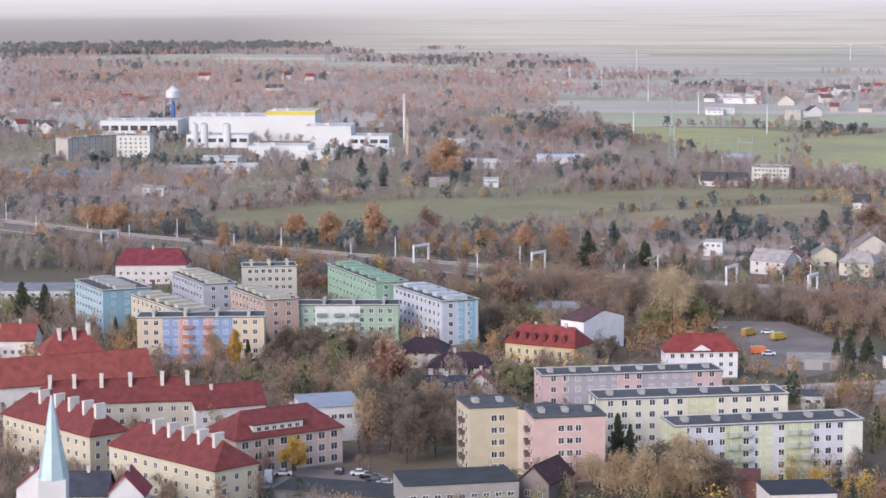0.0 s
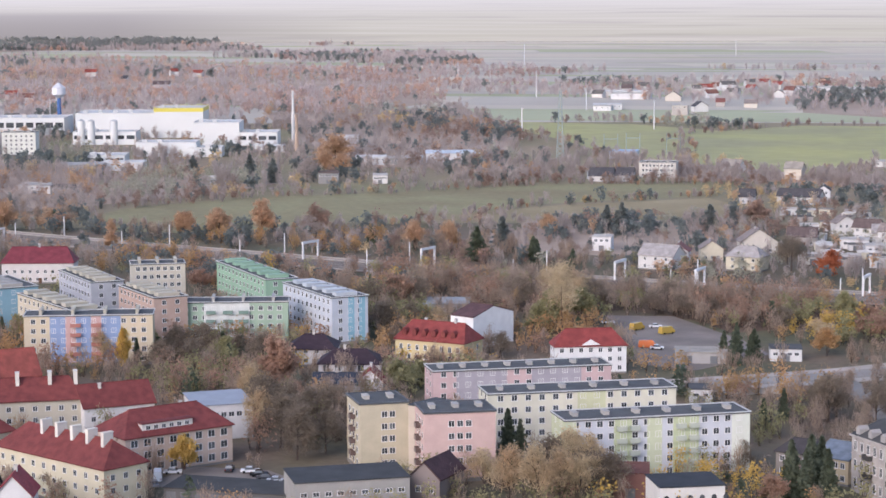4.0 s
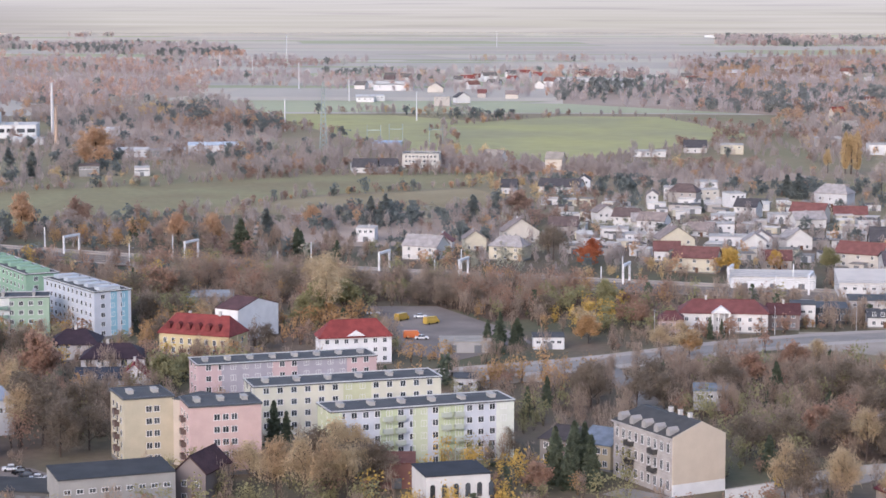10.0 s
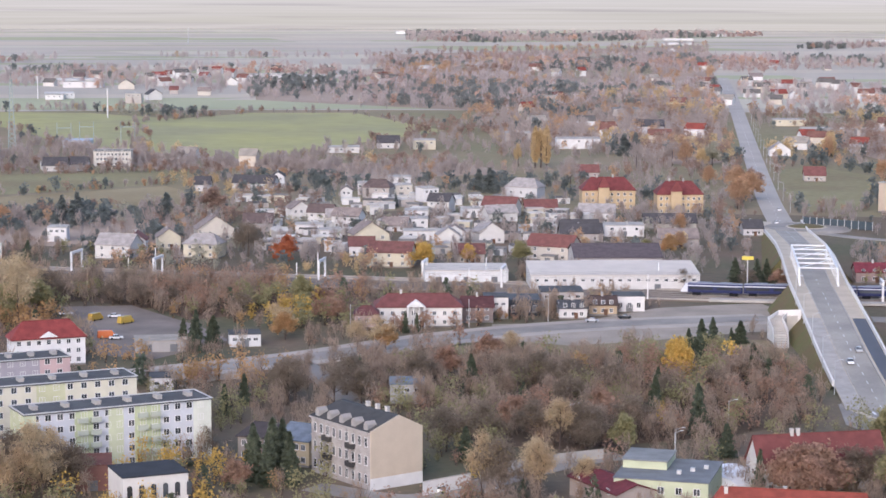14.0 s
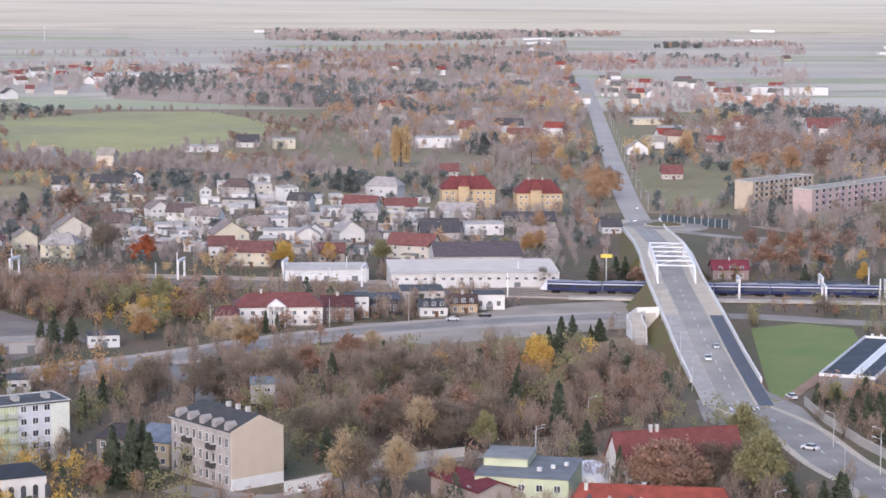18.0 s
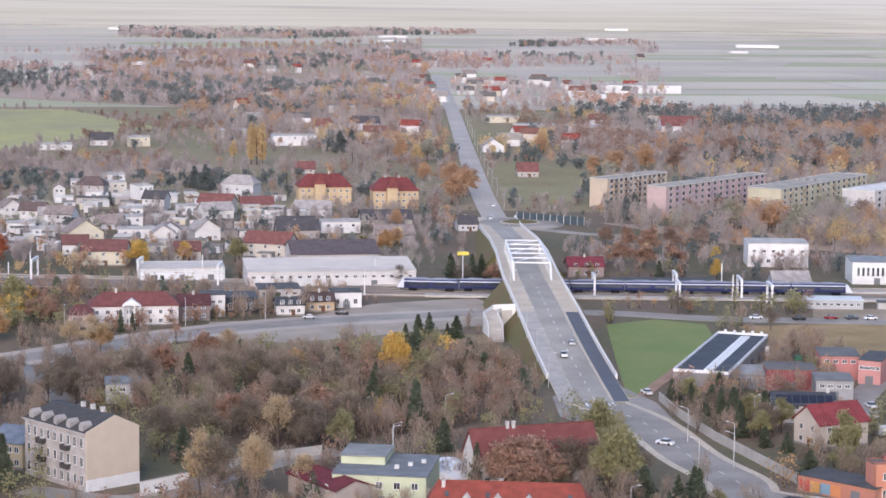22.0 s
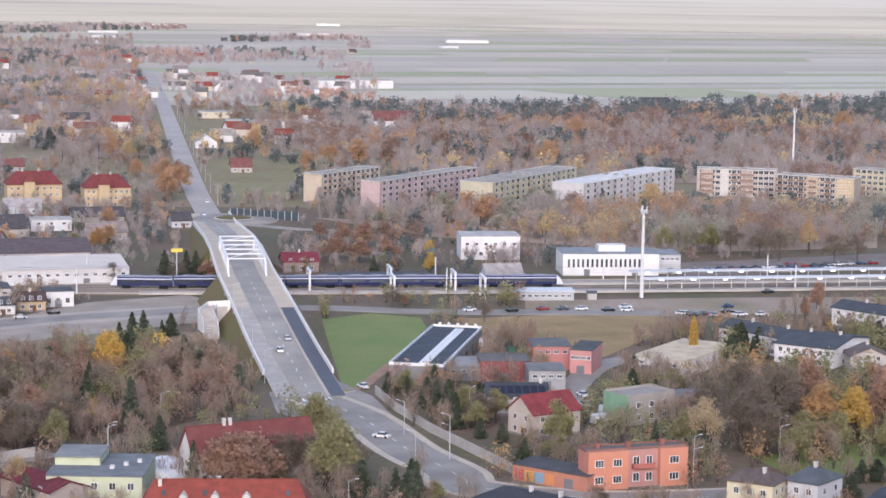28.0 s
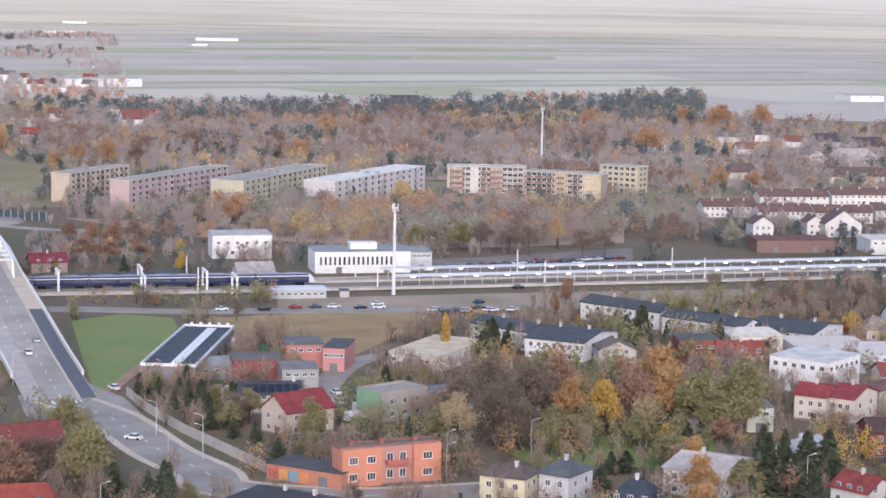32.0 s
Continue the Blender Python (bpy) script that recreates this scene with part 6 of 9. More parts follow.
cottage(216.4, 1150.7, -6.6, 11.4, 12, 4, 1, "g", 1.2)
cottage(826.4, 3735.5, 13.3, 105.5, 50, 5, 1, "f", 4)
cottage(435.9, 3582.5, 12.8, 84.1, 40, 5, 1, "f", 3)
cottage(657.8, 1662.5, -2.5, 25.7, 18, 0, 2, "g", 1.6)
cottage(915.8, 3140.7, 8.8, 43.7, 40, 5, 1, "f", 3)
cottage(373.5, 2313.4, 2.9, 21.8, 16, 5, 0, "g", 2)
cottage(351.3, 1950.0, 0.0, 11.5, 14, 5, 3, "c", 2.2)
cottage(344.0, 2078.9, 0.7, 8.3, 14, 0, 1, "g", 2)
cottage(570.9, 2405.8, 3.5, 34.0, 20, 5, 1, "f", 2)
cottage(506.9, 2582.6, 4.8, 21.5, 18, 1, 0, "g", 2)
cottage(560.3, 2741.5, 6.2, 23.0, 18, 5, 3, "g", 2)
cottage(710.3, 2892.9, 7.3, 25.2, 20, 3, 4, "g", 2.4)
cottage(111.2, 1377.4, -5.1, 14.8, 16, 5, 1, "f", 2)
cottage(252.7, 1870.4, -0.8, 22.0, 18, 4, 2, "f", 1.6)
cottage(165.3, 1695.8, -2.1, 21.8, 18, 4, 2, "f", 2.2)
cottage(164.6, 1509.7, -3.8, 19.4, 16, 0, 0, "g", 1.6)
cottage(289.9, 2187.7, 2.0, 14.4, 16, 5, 1, "g", 2)
cottage(-1209.4, 3004.4, 10.3, 25.8, 18, 5, 0, "g", 2)
cottage(-1071.1, 2796.3, 10.8, 47.5, 18, 5, 3, "f", 2)
cottage(-1105.3, 2684.9, 10.8, 19.1, 16, 0, 2, "c", 2.2)
cottage(-1054.5, 2935.2, 10.5, 33.0, 18, 5, 1, "f", 1.6)
cottage(-961.5, 2838.8, 10.8, 27.7, 18, 1, 0, "g", 2)
cottage(-1005.4, 2497.0, 11.4, 17.7, 16, 0, 2, "g", 2)
cottage(-881.3, 2282.3, 11.7, 29.1, 16, 5, 4, "g", 2)
cottage(-786.4, 1538.0, 13.3, 10.9, 12, 0, 1, "c", 2)
cottage(-935.2, 1929.0, 12.1, 12.4, 14, 0, 2, "c", 2)
cottage(-887.6, 1885.9, 12.6, 11.5, 14, 0, 2, "c", 2)
cottage(-963.0, 1818.2, 12.5, 16.2, 14, 0, 0, "g", 2)
cottage(-983.4, 1951.9, 12.4, 20.1, 14, 2, 4, "g", 1.8)
cottage(-845.1, 3339.2, 9.6, 31.6, 20, 5, 1, "g", 2)
cottage(787.0, 1217.9, -8.3, 15.9, 14, 4, 2, "g", 2)
cottage(792.9, 1181.6, -9.0, 20.4, 14, 0, 2, "g", 2)
cottage(783.7, 1121.4, -9.6, 23.4, 16, 4, 1, "c", 2.6)
cottage(723.7, 1100.6, -9.7, 27.8, 14, 0, 3, "h", 2)
cottage(717.8, 1119.1, -9.6, 9.0, 12, 0, 0, "c", 2)
cottage(659.7, 1212.3, -9.5, 8.5, 12, 5, 0, "c", 2)
cottage(1109.2, 1586.9, -4.6, 33.3, 30, 5, 1, "f", 4)
cottage(1152.8, 1731.3, -3.4, 44.4, 30, 5, 1, "f", 2)
cottage(664.7, 941.8, -11.5, 15.1, 12, 5, 5, "g", 2)
cottage(655.6, 1002.4, -10.9, 36.9, 12, 1, 4, "g", 1.6)
cottage(614.1, 1039.8, -10.6, 18.5, 12, 4, 4, "h", 1.5)

# ---- factory and its neighbours ----
FW = mat("white_cladding", "cecfcd", 0.5, 0.06, 0.05, 1.0)


def hall(x, y, ang, w, d, h, label, band=0, top=None, m=None, name="factory_hall", roof=None):
    """A clad factory hall with parapet, roof units, window band and loading doors."""
    FOOT.append((x, y, ang, w, d))
    root = thing(name, x, y, 0, ang, label + " of the works", "factory", "factory halls")
    part("wall", Mesh().box(0, 0, -0.5, w, d, h), root, m or FW)
    flat_roof(root, w, d, h, roof or felt("c9cacb"), top or FW, 0.1)
    if top:
        part("fascia", Mesh().box(-0.12, -0.12, h - 2.6, w + 0.12, d + 0.12, h - 0.01), root, top)
    for i in range(band):
        part("window_band", Mesh().box(w * (i + 0.12) / band, -0.08, h * 0.45, w * (i + 0.88) / band, 0, h * 0.75), root, GLASS)
    for i in range(max(2, int(w / 14))):
        part("roof_unit", Mesh().box(w * (i + 0.3) / (w / 14 + 1), d * 0.3, h + 0.25, w * (i + 0.3) / (w / 14 + 1) + 3, d * 0.3 + 3, h + 1.8), root, STEEL)
    return root


hall(-717.3, 1505.7, 13.3, 60.0, 40, 13, "white factory hall with a dark window band", 8)
hall(-637.7, 1491.5, 13.4, 59.7, 50, 18, "tall white factory hall", 0)
hall(-580.8, 1505.0, 13.3, 36.6, 40, 22, "tall white factory block with a bright yellow top", 0, paint("e0cf3c"))
hall(-523.9, 1433.0, 13.5, 32.6, 36, 16, "white factory hall", 0)
hall(-493.4, 1440.3, 13.3, 28.2, 30, 9, "low white hall with dark dock doors", 4)
hall(-611.0, 1423.8, 13.4, 44.8, 24, 9, "low white factory wing", 6)
hall(-526.0, 1329.4, 13.6, 39.5, 26, 9, "long low white factory wing", 0)
hall(-491.3, 1332.7, 13.9, 22.5, 20, 6, "low white shed of the factory", 0)
hall(-531.4, 1255.6, 13.8, 25.2, 22, 6, "low grey-white hall", 4)
hall(-464.1, 1380.7, 13.8, 23.1, 16, 4, "low white hall with rounded roof", 0)
for i, (xx, yy) in enumerate(((-605.1, 1425.2), (-598.3, 1426.8), (-582.4, 1430.6))):
    silo = thing("silo", xx, yy, 0, 0, "tall white factory silo", "silo", "silos")
    part("drum", Mesh().tube((0, 0, -0.3), (0, 0, 17), 2.6, 2.6, 16), silo, FW)
    part("cap", Mesh().tube((0, 0, 17), (0, 0, 18.4), 2.7, 0.4, 16), silo, STEEL)
block(-637.3, 1288.2, 72.3, 46.8, 11, 14.5, "c0b7ad", "grey weathered five-storey block", 5, 8, 2, sides="f", vents=3)
block(-616.5, 1318.5, 13.3, 22.6, 12, 15.5, "dcddcf", "white five-storey office block", 5, 6, 2, sides="f", vents=2)

def low_hall(x, y, ang, w, d, label, h, roof):
    shed(x, y, ang, w, d, h, "d8d6d2" if "white" in label or "blue" in label else "96938f", label + " with a flat roof", roof=felt(roof), name="hall", category="hall", cols=6, door=1)


low_hall(-576.6, 1141.9, 14.0, 36.9, 20, "low workshop with a green-grey front", 5, "7f8a92")
low_hall(-613.4, 1148.8, 14.0, 28.9, 18, "low grey workshop with felt roof", 4.5, "8c9298")
low_hall(-524.5, 1195.7, 13.9, 27.5, 18, "low grey hall", 5, "a8a8a8")
low_hall(-504.2, 1217.8, 13.9, 25.0, 18, "low white hall", 5, "d0d0d0")
low_hall(-489.0, 1064.9, 14.3, 17.0, 14, "small white house-like office", 5, "b0aca8")
low_hall(-471.2, 1066.1, 14.0, 16.9, 14, "low brown workshop with felt roof", 4.5, "7d7470")
low_hall(-325.5, 1315.4, 13.8, 35.6, 26, "hall with pale blue-white roof", 6, "c9d4e0")
low_hall(-364.0, 1287.6, 14.0, 19.4, 18, "white low hall", 5, "d6d6d6")
low_hall(-345.2, 1292.3, 13.6, 22.9, 18, "grey low hall", 4.5, "b4b4b4")
low_hall(-349.7, 1160.2, 14.4, 11.3, 12, "cream house with dark windows", 6, "6d5c54")
low_hall(-319.9, 1167.7, 13.9, 8.3, 12, "small white house", 4.5, "c4c0bc")
low_hall(-429.4, 1467.2, 13.6, 16.2, 20, "white warehouse", 5, "d0d0d0")
low_hall(-203.7, 1211.7, 14.0, 16.1, 14, "small white farmhouse", 4, "8c8480")
low_hall(-411.1, 1137.5, 14.0, 12.8, 14, "small white hut", 4, "d0ccc8")
low_hall(-363.5, 2191.8, 12.1, 54.6, 24, "far white hall", 5, "dcdcdc")
low_hall(-320.4, 1932.6, 12.7, 25.4, 20, "far white shed", 5, "d4d4d4")

wt = thing("water_tower", -681.4, 1562.6, 0, 0, "water tower with white bulb on a blue stem", "water tower")
part("stem", Mesh().tube((0, 0, -0.3), (0, 0, 27), 1.9, 1.5, 16), wt, paint("4a6fa8"))
part("collar", Mesh().tube((0, 0, 26), (0, 0, 29), 1.7, 5.4, 20), wt, paint("c9ccd2"))
part("tank", Mesh().tube((0, 0, 29), (0, 0, 34), 5.4, 5.2, 20), wt, paint("d4d4d8"))
part("dome", Mesh().tube((0, 0, 34), (0, 0, 38), 5.2, 0.8, 20), wt, paint("d4d4d8"))
for (cx, cy), tall, r, col, lab in (((-467.2, 1488.1), 36, 1.3, "d8d4d0", "slim tall white factory chimney"), ((-422.9, 1354.4), 27, 1.4, "c2a184", "tan brick chimney of the works"), ((-697, 1580.5), 24, 0.5, "d8d4d0", "thin white vent stack of the works")):
    ch = thing("chimney_stack", cx, cy, 0, 0, lab, "chimney")
    part("shaft", Mesh().tube((0, 0, -0.3), (0, 0, tall), r, r * 0.65, 14), ch, plaster(col))
    part("rim", Mesh().tube((0, 0, tall), (0, 0, tall + 0.8), r * 0.75, r * 0.75, 14), ch, plaster(col))
for (px_, py_), tall in (((-307, 1532.3), 23), ((-230.1, 1675.1), 22), ((-417.1, 2156.1), 26), ((-619.9, 3111.3), 30), ((-327.3, 1931.1), 20), ((-534.2, 2475.4), 18), ((-799.8, 3181.1), 16), ((-596.8, 2578.6), 20), ((-357.1, 3583.7), 24), ((-362, 3634.3), 24)):
    pl = thing("floodlight_pole", px_, py_, 0, 0, "tall slim white pole in the fields", "pole", "white field poles")
    part("shaft", Mesh().tube((0, 0, -0.2), (0, 0, tall), 0.55, 0.34, 8), pl, paint("e6e4e2"))
    part("head", Mesh().box(-0.9, -0.3, tall, 0.9, 0.3, tall + 0.6), pl, paint("d0d0d0"))
mast = thing("radio_mast", -246.2, 1353.5, 0, 10, "grey-green lattice radio mast", "mast")
SUBSTATION = ((-226, 1404, 10), (-213, 1416, 10), (-186, 1416, 12))
LAT = mat("lattice_steel", "9aa59e", 0.6, 0.15)
cnr = lambda z: 2.4 - 1.9 * z / 45.0
for sx, sy in ((-1, -1), (1, -1), (1, 1), (-1, 1)):
    part("leg", Mesh().tube((sx * 2.4, sy * 2.4, -0.2), (sx * 0.5, sy * 0.5, 45), 0.36, 0.22, 6), mast, LAT)
for k in range(15):
    z0, z1 = k * 3.0, k * 3.0 + 3.0
    a, b = cnr(z0), cnr(z1)
    m = Mesh()
    for (x0, y0), (x1, y1) in (((-1, -1), (1, -1)), ((1, -1), (1, 1)), ((1, 1), (-1, 1)), ((-1, 1), (-1, -1))):
        m.tube((x0 * a, y0 * a, z0), (x1 * b, y1 * b, z1), 0.15, 0.15, 4)
        m.tube((x1 * a, y1 * a, z0), (x0 * b, y0 * b, z1), 0.15, 0.15, 4)
    part("bracing", m, mast, LAT)
for gx, gy, ga in SUBSTATION:
    sub = thing("substation_portal", gx, gy, 0, ga, "slim pale green steel portal of a substation", "portal", "substation portals")
    for px_ in (0.0, 9.0):
        part("post", Mesh().tube((px_, 0, -0.2), (px_, 0, 14.0), 0.3, 0.22, 8), sub, LAT)
    part("beam", Mesh().box(-0.4, -0.25, 10.4, 9.4, 0.25, 10.9), sub, LAT)
part("antenna", Mesh().tube((0, 0, 45), (0, 0, 49), 0.12, 0.08, 6), mast, LAT)
for (cx, cy), tall, lab in (((544.7, 1137.7), 34, "slim grey chimney of the heating plant"), ((270.2, 679.2), 30, "slim white phone mast beside the platforms")):
    tm = thing("phone_mast", cx, cy, 0, 0, lab, "mast")
    part("shaft", Mesh().tube((0, 0, -0.2), (0, 0, tall), 0.7, 0.4, 12), tm, paint("dcdad8"))
    part("top_ring", Mesh().tube((0, 0, tall - 0.4), (0, 0, tall + 0.2), 1.2, 1.2, 12), tm, paint("cfcfcf"))
    for k in range(3):
        part("antenna_panel", Mesh().box(-0.2, 0.9, tall - 1.2, 0.2, 1.2, tall + 1.6), tm, paint("e2e2e2"), at=pose(0, 0, 0, 0, 0, k * 120))

# ---- large slabs of flats behind the station ----
SL, SLR = "slab blocks", felt("a9a49c")
block(222.2, 995.7, -47.4, 10.3, 51.4, 14, "cdb698", "cream and orange slab of flats", 5, 0, 12, balconies=(("r", 0.12, 3, "a08a78"), ("r", 0.3, 3, "a08a78"), ("r", 0.5, 3, "a08a78"), ("r", 0.7, 3, "a08a78"), ("r", 0.88, 3, "a08a78")), sides="fr", vents=3, group=SL, win=(2.3, 1.7), roof=SLR)
block(240.6, 956.7, -46, 10.1, 93.5, 14, "ccaca6", "pink and lilac slab of flats", 5, 0, 16, balconies=(("r", 0.1, 3, "b7a2ac"), ("r", 0.26, 3, "b7a2ac"), ("r", 0.42, 3, "b7a2ac"), ("r", 0.58, 3, "b7a2ac"), ("r", 0.74, 3, "b7a2ac"), ("r", 0.9, 3, "b7a2ac")), sides="fr", vents=3, group=SL, win=(2.3, 1.7), roof=SLR)
block(286.1, 949, -43, 16.6, 97.4, 14, "c9bf98", "yellow five-storey slab of flats", 5, 0, 16, balconies=(("r", 0.1, 3, "b5a488"), ("r", 0.26, 3, "b5a488"), ("r", 0.42, 3, "b5a488"), ("r", 0.58, 3, "b5a488"), ("r", 0.74, 3, "b5a488"), ("r", 0.9, 3, "b5a488")), sides="fr", vents=4, group=SL, win=(2.3, 1.7), roof=SLR)
block(327.7, 939, -46.5, 16.3, 101.7, 14, "cfcac6", "white five-storey slab of flats", 5, 0, 14, balconies=(("r", 0.12, 3, "b8a9a4"), ("r", 0.3, 3, "b8a9a4"), ("r", 0.5, 3, "b8a9a4"), ("r", 0.7, 3, "b8a9a4"), ("r", 0.88, 3, "b8a9a4")), sides="fr", vents=3, group=SL, win=(2.3, 1.7), roof=felt("dcdcdc"))
block(424.3, 995.9, -24.9, 39.6, 12, 14, "c3b4a4", "grey and pink slab of flats with balconies", 5, 14, 2, panels=((0.05, 0.2, "b59a88"), (0.3, 0.4, "cdc8be"), (0.55, 0.7, "b59a88")), balconies=(("f", 0.08, 3.4, "9a7f70"), ("f", 0.17, 3.4, "9a7f70"), ("f", 0.47, 3.4, "9a7f70"), ("f", 0.58, 3.4, "9a7f70"), ("f", 0.67, 3.4, "9a7f70")), sides="f", vents=4, group=SL, win=(2.3, 1.7), roof=SLR)
block(451.3, 961.9, -43, 39.6, 12, 14, "b9a692", "beige slab of flats with orange ends", 5, 14, 2, panels=((0.4, 0.55, "c6a577"), (0.78, 1.0, "ccb07c")), balconies=(("f", 0.06, 3.4, "8f7668"), ("f", 0.2, 3.4, "8f7668"), ("f", 0.33, 3.4, "8f7668"), ("f", 0.48, 3.4, "8f7668"), ("f", 0.68, 3.4, "8f7668")), sides="f", vents=4, group=SL, win=(2.3, 1.7), roof=SLR)
block(506.1, 986.8, -52, 21.6, 12, 14, "cbbb8c", "yellow five-storey slab of flats", 5, 6, 2, sides="fr", vents=2, group=SL, win=(2.3, 1.7), roof=SLR)

# row houses with brown roofs
for args in ((499.6, 867.4, -12.7, 25.8, 11), (515.1, 843.0, -12.9, 24.6, 11), (551.7, 903.3, -12.2, 35.5, 11), (593.1, 903.3, -12.1, 31.4, 11), (572.7, 835.1, -12.7, 28.6, 11), (538.6, 832.5, -13.0, 27.2, 11)):
    house(*args, 5.6, 2.8, "dcd8d2", "7c5f56", "white row of terraced houses with brown roofs", cols=10, side_cols=0, chimneys=((0.2, 0.4), (0.5, 0.4), (0.8, 0.4)), group="terraced rows", category="terraced houses", name="terraced_row")
for args in ((481.3, 792.8, -13.4, 9.0, 10), (512.8, 785.3, -13.3, 16.5, 10), (508.7, 793.2, -13.5, 7.7, 8)):
    cottage(*args, 0, 4, "c", 2.2)
shed(500.1, 732.1, -14.0, 27.3, 16, 6, "dfddd8", "white flat-roofed works building", roof=WSH, name="works", category="works", cols=8)
shed(456.8, 749.0, -14.0, 33.2, 14, 5, "8c6a60", "low shed with a brown felt roof", roof=felt("75544c"), name="shed", door=2)

# ---- station ----
st = shed(261.6, 735.8, -10.0, 35.8, 16, 8, "eceae6", "white station building with a grey roof and many tall windows", roof=felt("8f969d"), name="station_building", category="station", cols=0, door=2)
for i in range(16):
    window(st, 30, 16, "f", 2.2 + i * 1.75, 3.0, 1.0, 3.2, bars=0)
part("roof_house", Mesh().box(14, 5, 8.3, 24, 11, 10.6), st, plaster("eceae6"))
shed(298.6, 733.9, -9.9, 8.1, 14, 7, "c3c5c6", "grey annexe of the station", roof=felt("8f969d"), cols=4, name="station_annexe", category="station")
wb = shed(237.3, 784.6, -9.5, 22.9, 14, 9, "e9e6e2", "white two-storey cube building with flat roof", roof=felt("b9b9b9"), name="white_block", category="building", cols=6, z0=5.6)
for i in range(6):
    window(wb, 20, 14, "f", 1.8 + i * 3.0, 1.6, 1.4, 1.4)
cottage(226.7, 717.8, -3.0, 13.2, 9, 2, 3, "g", 1.3)
shed(171.9, 729.2, -3.3, 36.6, 7, 2.8, "c9c3bb", "long low grey shed beside the tracks", door=4)
house(162.6, 761.1, -3.1, 13.1, 10, 4, 2.6, "a48a84", "8c3440", "low house with crimson roof", cols=3)
shed(226.4, 680.6, -10.4, 18.9, 7, 3, "b4b8ba", "glazed bicycle shelter with pale roof", roof=mat("pale_roof", "c9ccc9", 0.4, 0.15), name="bicycle_shelter", category="shelter", door=0, cols=8)
shed(250.1, 677.6, -11.3, 3.1, 3, 2.2, "b9b5af", "small white cabin beside the platform", name="cabin", door=0)
LAMP = bpy.data.materials.new("platform_lamp_glow")
LAMP.use_nodes = True
LAMP.node_tree.nodes["Principled BSDF"].inputs["Emission Color"].default_value = (1, 0.97, 0.92, 1)
LAMP.node_tree.nodes["Principled BSDF"].inputs["Emission Strength"].default_value = 2.5
for off, lab in ((14.5, "long pale platform canopy with lit lamps"), (-4.2, "long pale island platform canopy with lit lamps")):
    plat = solid("platform", ribbon([(x, y, 1.1) for x, y, z in shifted(TRACK, off)][7:], 4, thick=0.8), CONCRETE, "grey concrete railway platform", "platform", "structure")
    line = shifted(TRACK, off)
    s1 = sum((Vector(q) - Vector(p)).length for p, q in zip(line[:8], line[1:9])) + 0
    for i in range(24):
        p, a = along(line, s1 + 20 + i * 11.6)
        cb = thing("platform_canopy", p.x, p.y, 1.1, a, lab, "canopy", "platform canopies")
        part("roof", Mesh().prism([(0, -2.6, 3.6), (11.5, -2.6, 3.6), (11.5, 2.6, 3.6), (0, 2.6, 3.6)], [(0, -2.7, 3.95), (11.5, -2.7, 3.95), (11.5, 2.7, 3.95), (0, 2.7, 3.95)]), cb, paint("e6e4e0"))
        for xx in (2.5, 9.0):
            part("post", Mesh().box(xx - 0.12, -0.12, 0, xx + 0.12, 0.12, 3.6), cb, STEEL)
        part("lamp", Mesh().box(5.0, -2.75, 3.35, 6.6, -2.62, 3.65), cb, LAMP)

# ---- quarter below the station ----
sx, sy, sa, sw, sd = 145.2, 544.9, -26.3, 14.8, 65
FOOT.append((sx, sy, sa, sw, sd))
sm = thing("market_hall", sx, sy, 0, sa, "dark flat-roofed market hall with white parapet and a bright roof strip", "market hall")
part("wall", Mesh().box(0, 0, -0.4, sw, sd, 5.2), sm, plaster("8f8a86"))
part("roof", Mesh().box(0.3, 0.3, 5.2, sw - 0.3, sd - 0.3, 5.35), sm, felt("4c535d"))
for b in ((0, 0, sw, 0.3), (0, sd - 0.3, sw, sd), (0, 0.3, 0.3, sd - 0.3), (sw - 0.3, 0.3, sw, sd - 0.3)):
    part("parapet", Mesh().box(b[0], b[1], 5.2, b[2], b[3], 6.0), sm, paint("eeeeec"))
part("roof_strip", Mesh().box(sw * 0.5, sd * 0.06, 5.35, sw * 0.68, sd * 0.95, 5.55), sm, paint("efece4"))
part("strip_rib", Mesh().box(sw * 0.585, sd * 0.06, 5.55, sw * 0.595, sd * 0.95, 5.62), sm, STEEL)
for i in range(5):
    part("roof_vent", Mesh().tube((0, 0, 5.9), (0, 0, 6.6), 0.45, 0.45, 10), sm, WHITE, at=pose(sw * (0.15 + 0.18 * i), sd - 0.15, 0))
for i in range(5):
    part("shop_window", Mesh().box(-0.06, 0, 0.5, 0, 2.6, 3.2), sm, GLASS, at=pose(sw + 0.06, 3 + i * sd * 0.17, 0))
shed(145.5, 544.7, -11.5, 10.0, 7, 3.4, "9c5a54", "small red and white annexe", roof=felt("b07a74"), name="annexe", category="annexe", cols=2)
shed(161.4, 546.3, -11.2, 9.8, 12, 4, "8c8f92", "grey annexe with a dark glass front", roof=felt("9a9da2"), name="annexe", category="annexe", cols=3)
shed(170.2, 542.9, -11.8, 13.2, 10, 5.6, "a34c48", "red-walled box building with flat roof", roof=felt("6d6a6a"), name="shop", category="shop", cols=0, door=1)
shed(179.5, 529.6, -11.9, 9.7, 10, 5, "a6a4a2", "grey shop with a flat roof", roof=felt("7d7f82"), name="shop", category="shop", cols=4)
shed(189.8, 556.8, -11.4, 10.6, 12, 6.5, "d07a70", "salmon-painted two-storey house with flat roof", roof=felt("6d6f72"), name="house", category="house", cols=4)
shed(198.2, 550.1, -32.2, 6.1, 14, 6.5, "d98a80", "pink two-storey house with dark roof", roof=felt("55585c"), name="house", category="house", cols=5, sides="f", z0=4)
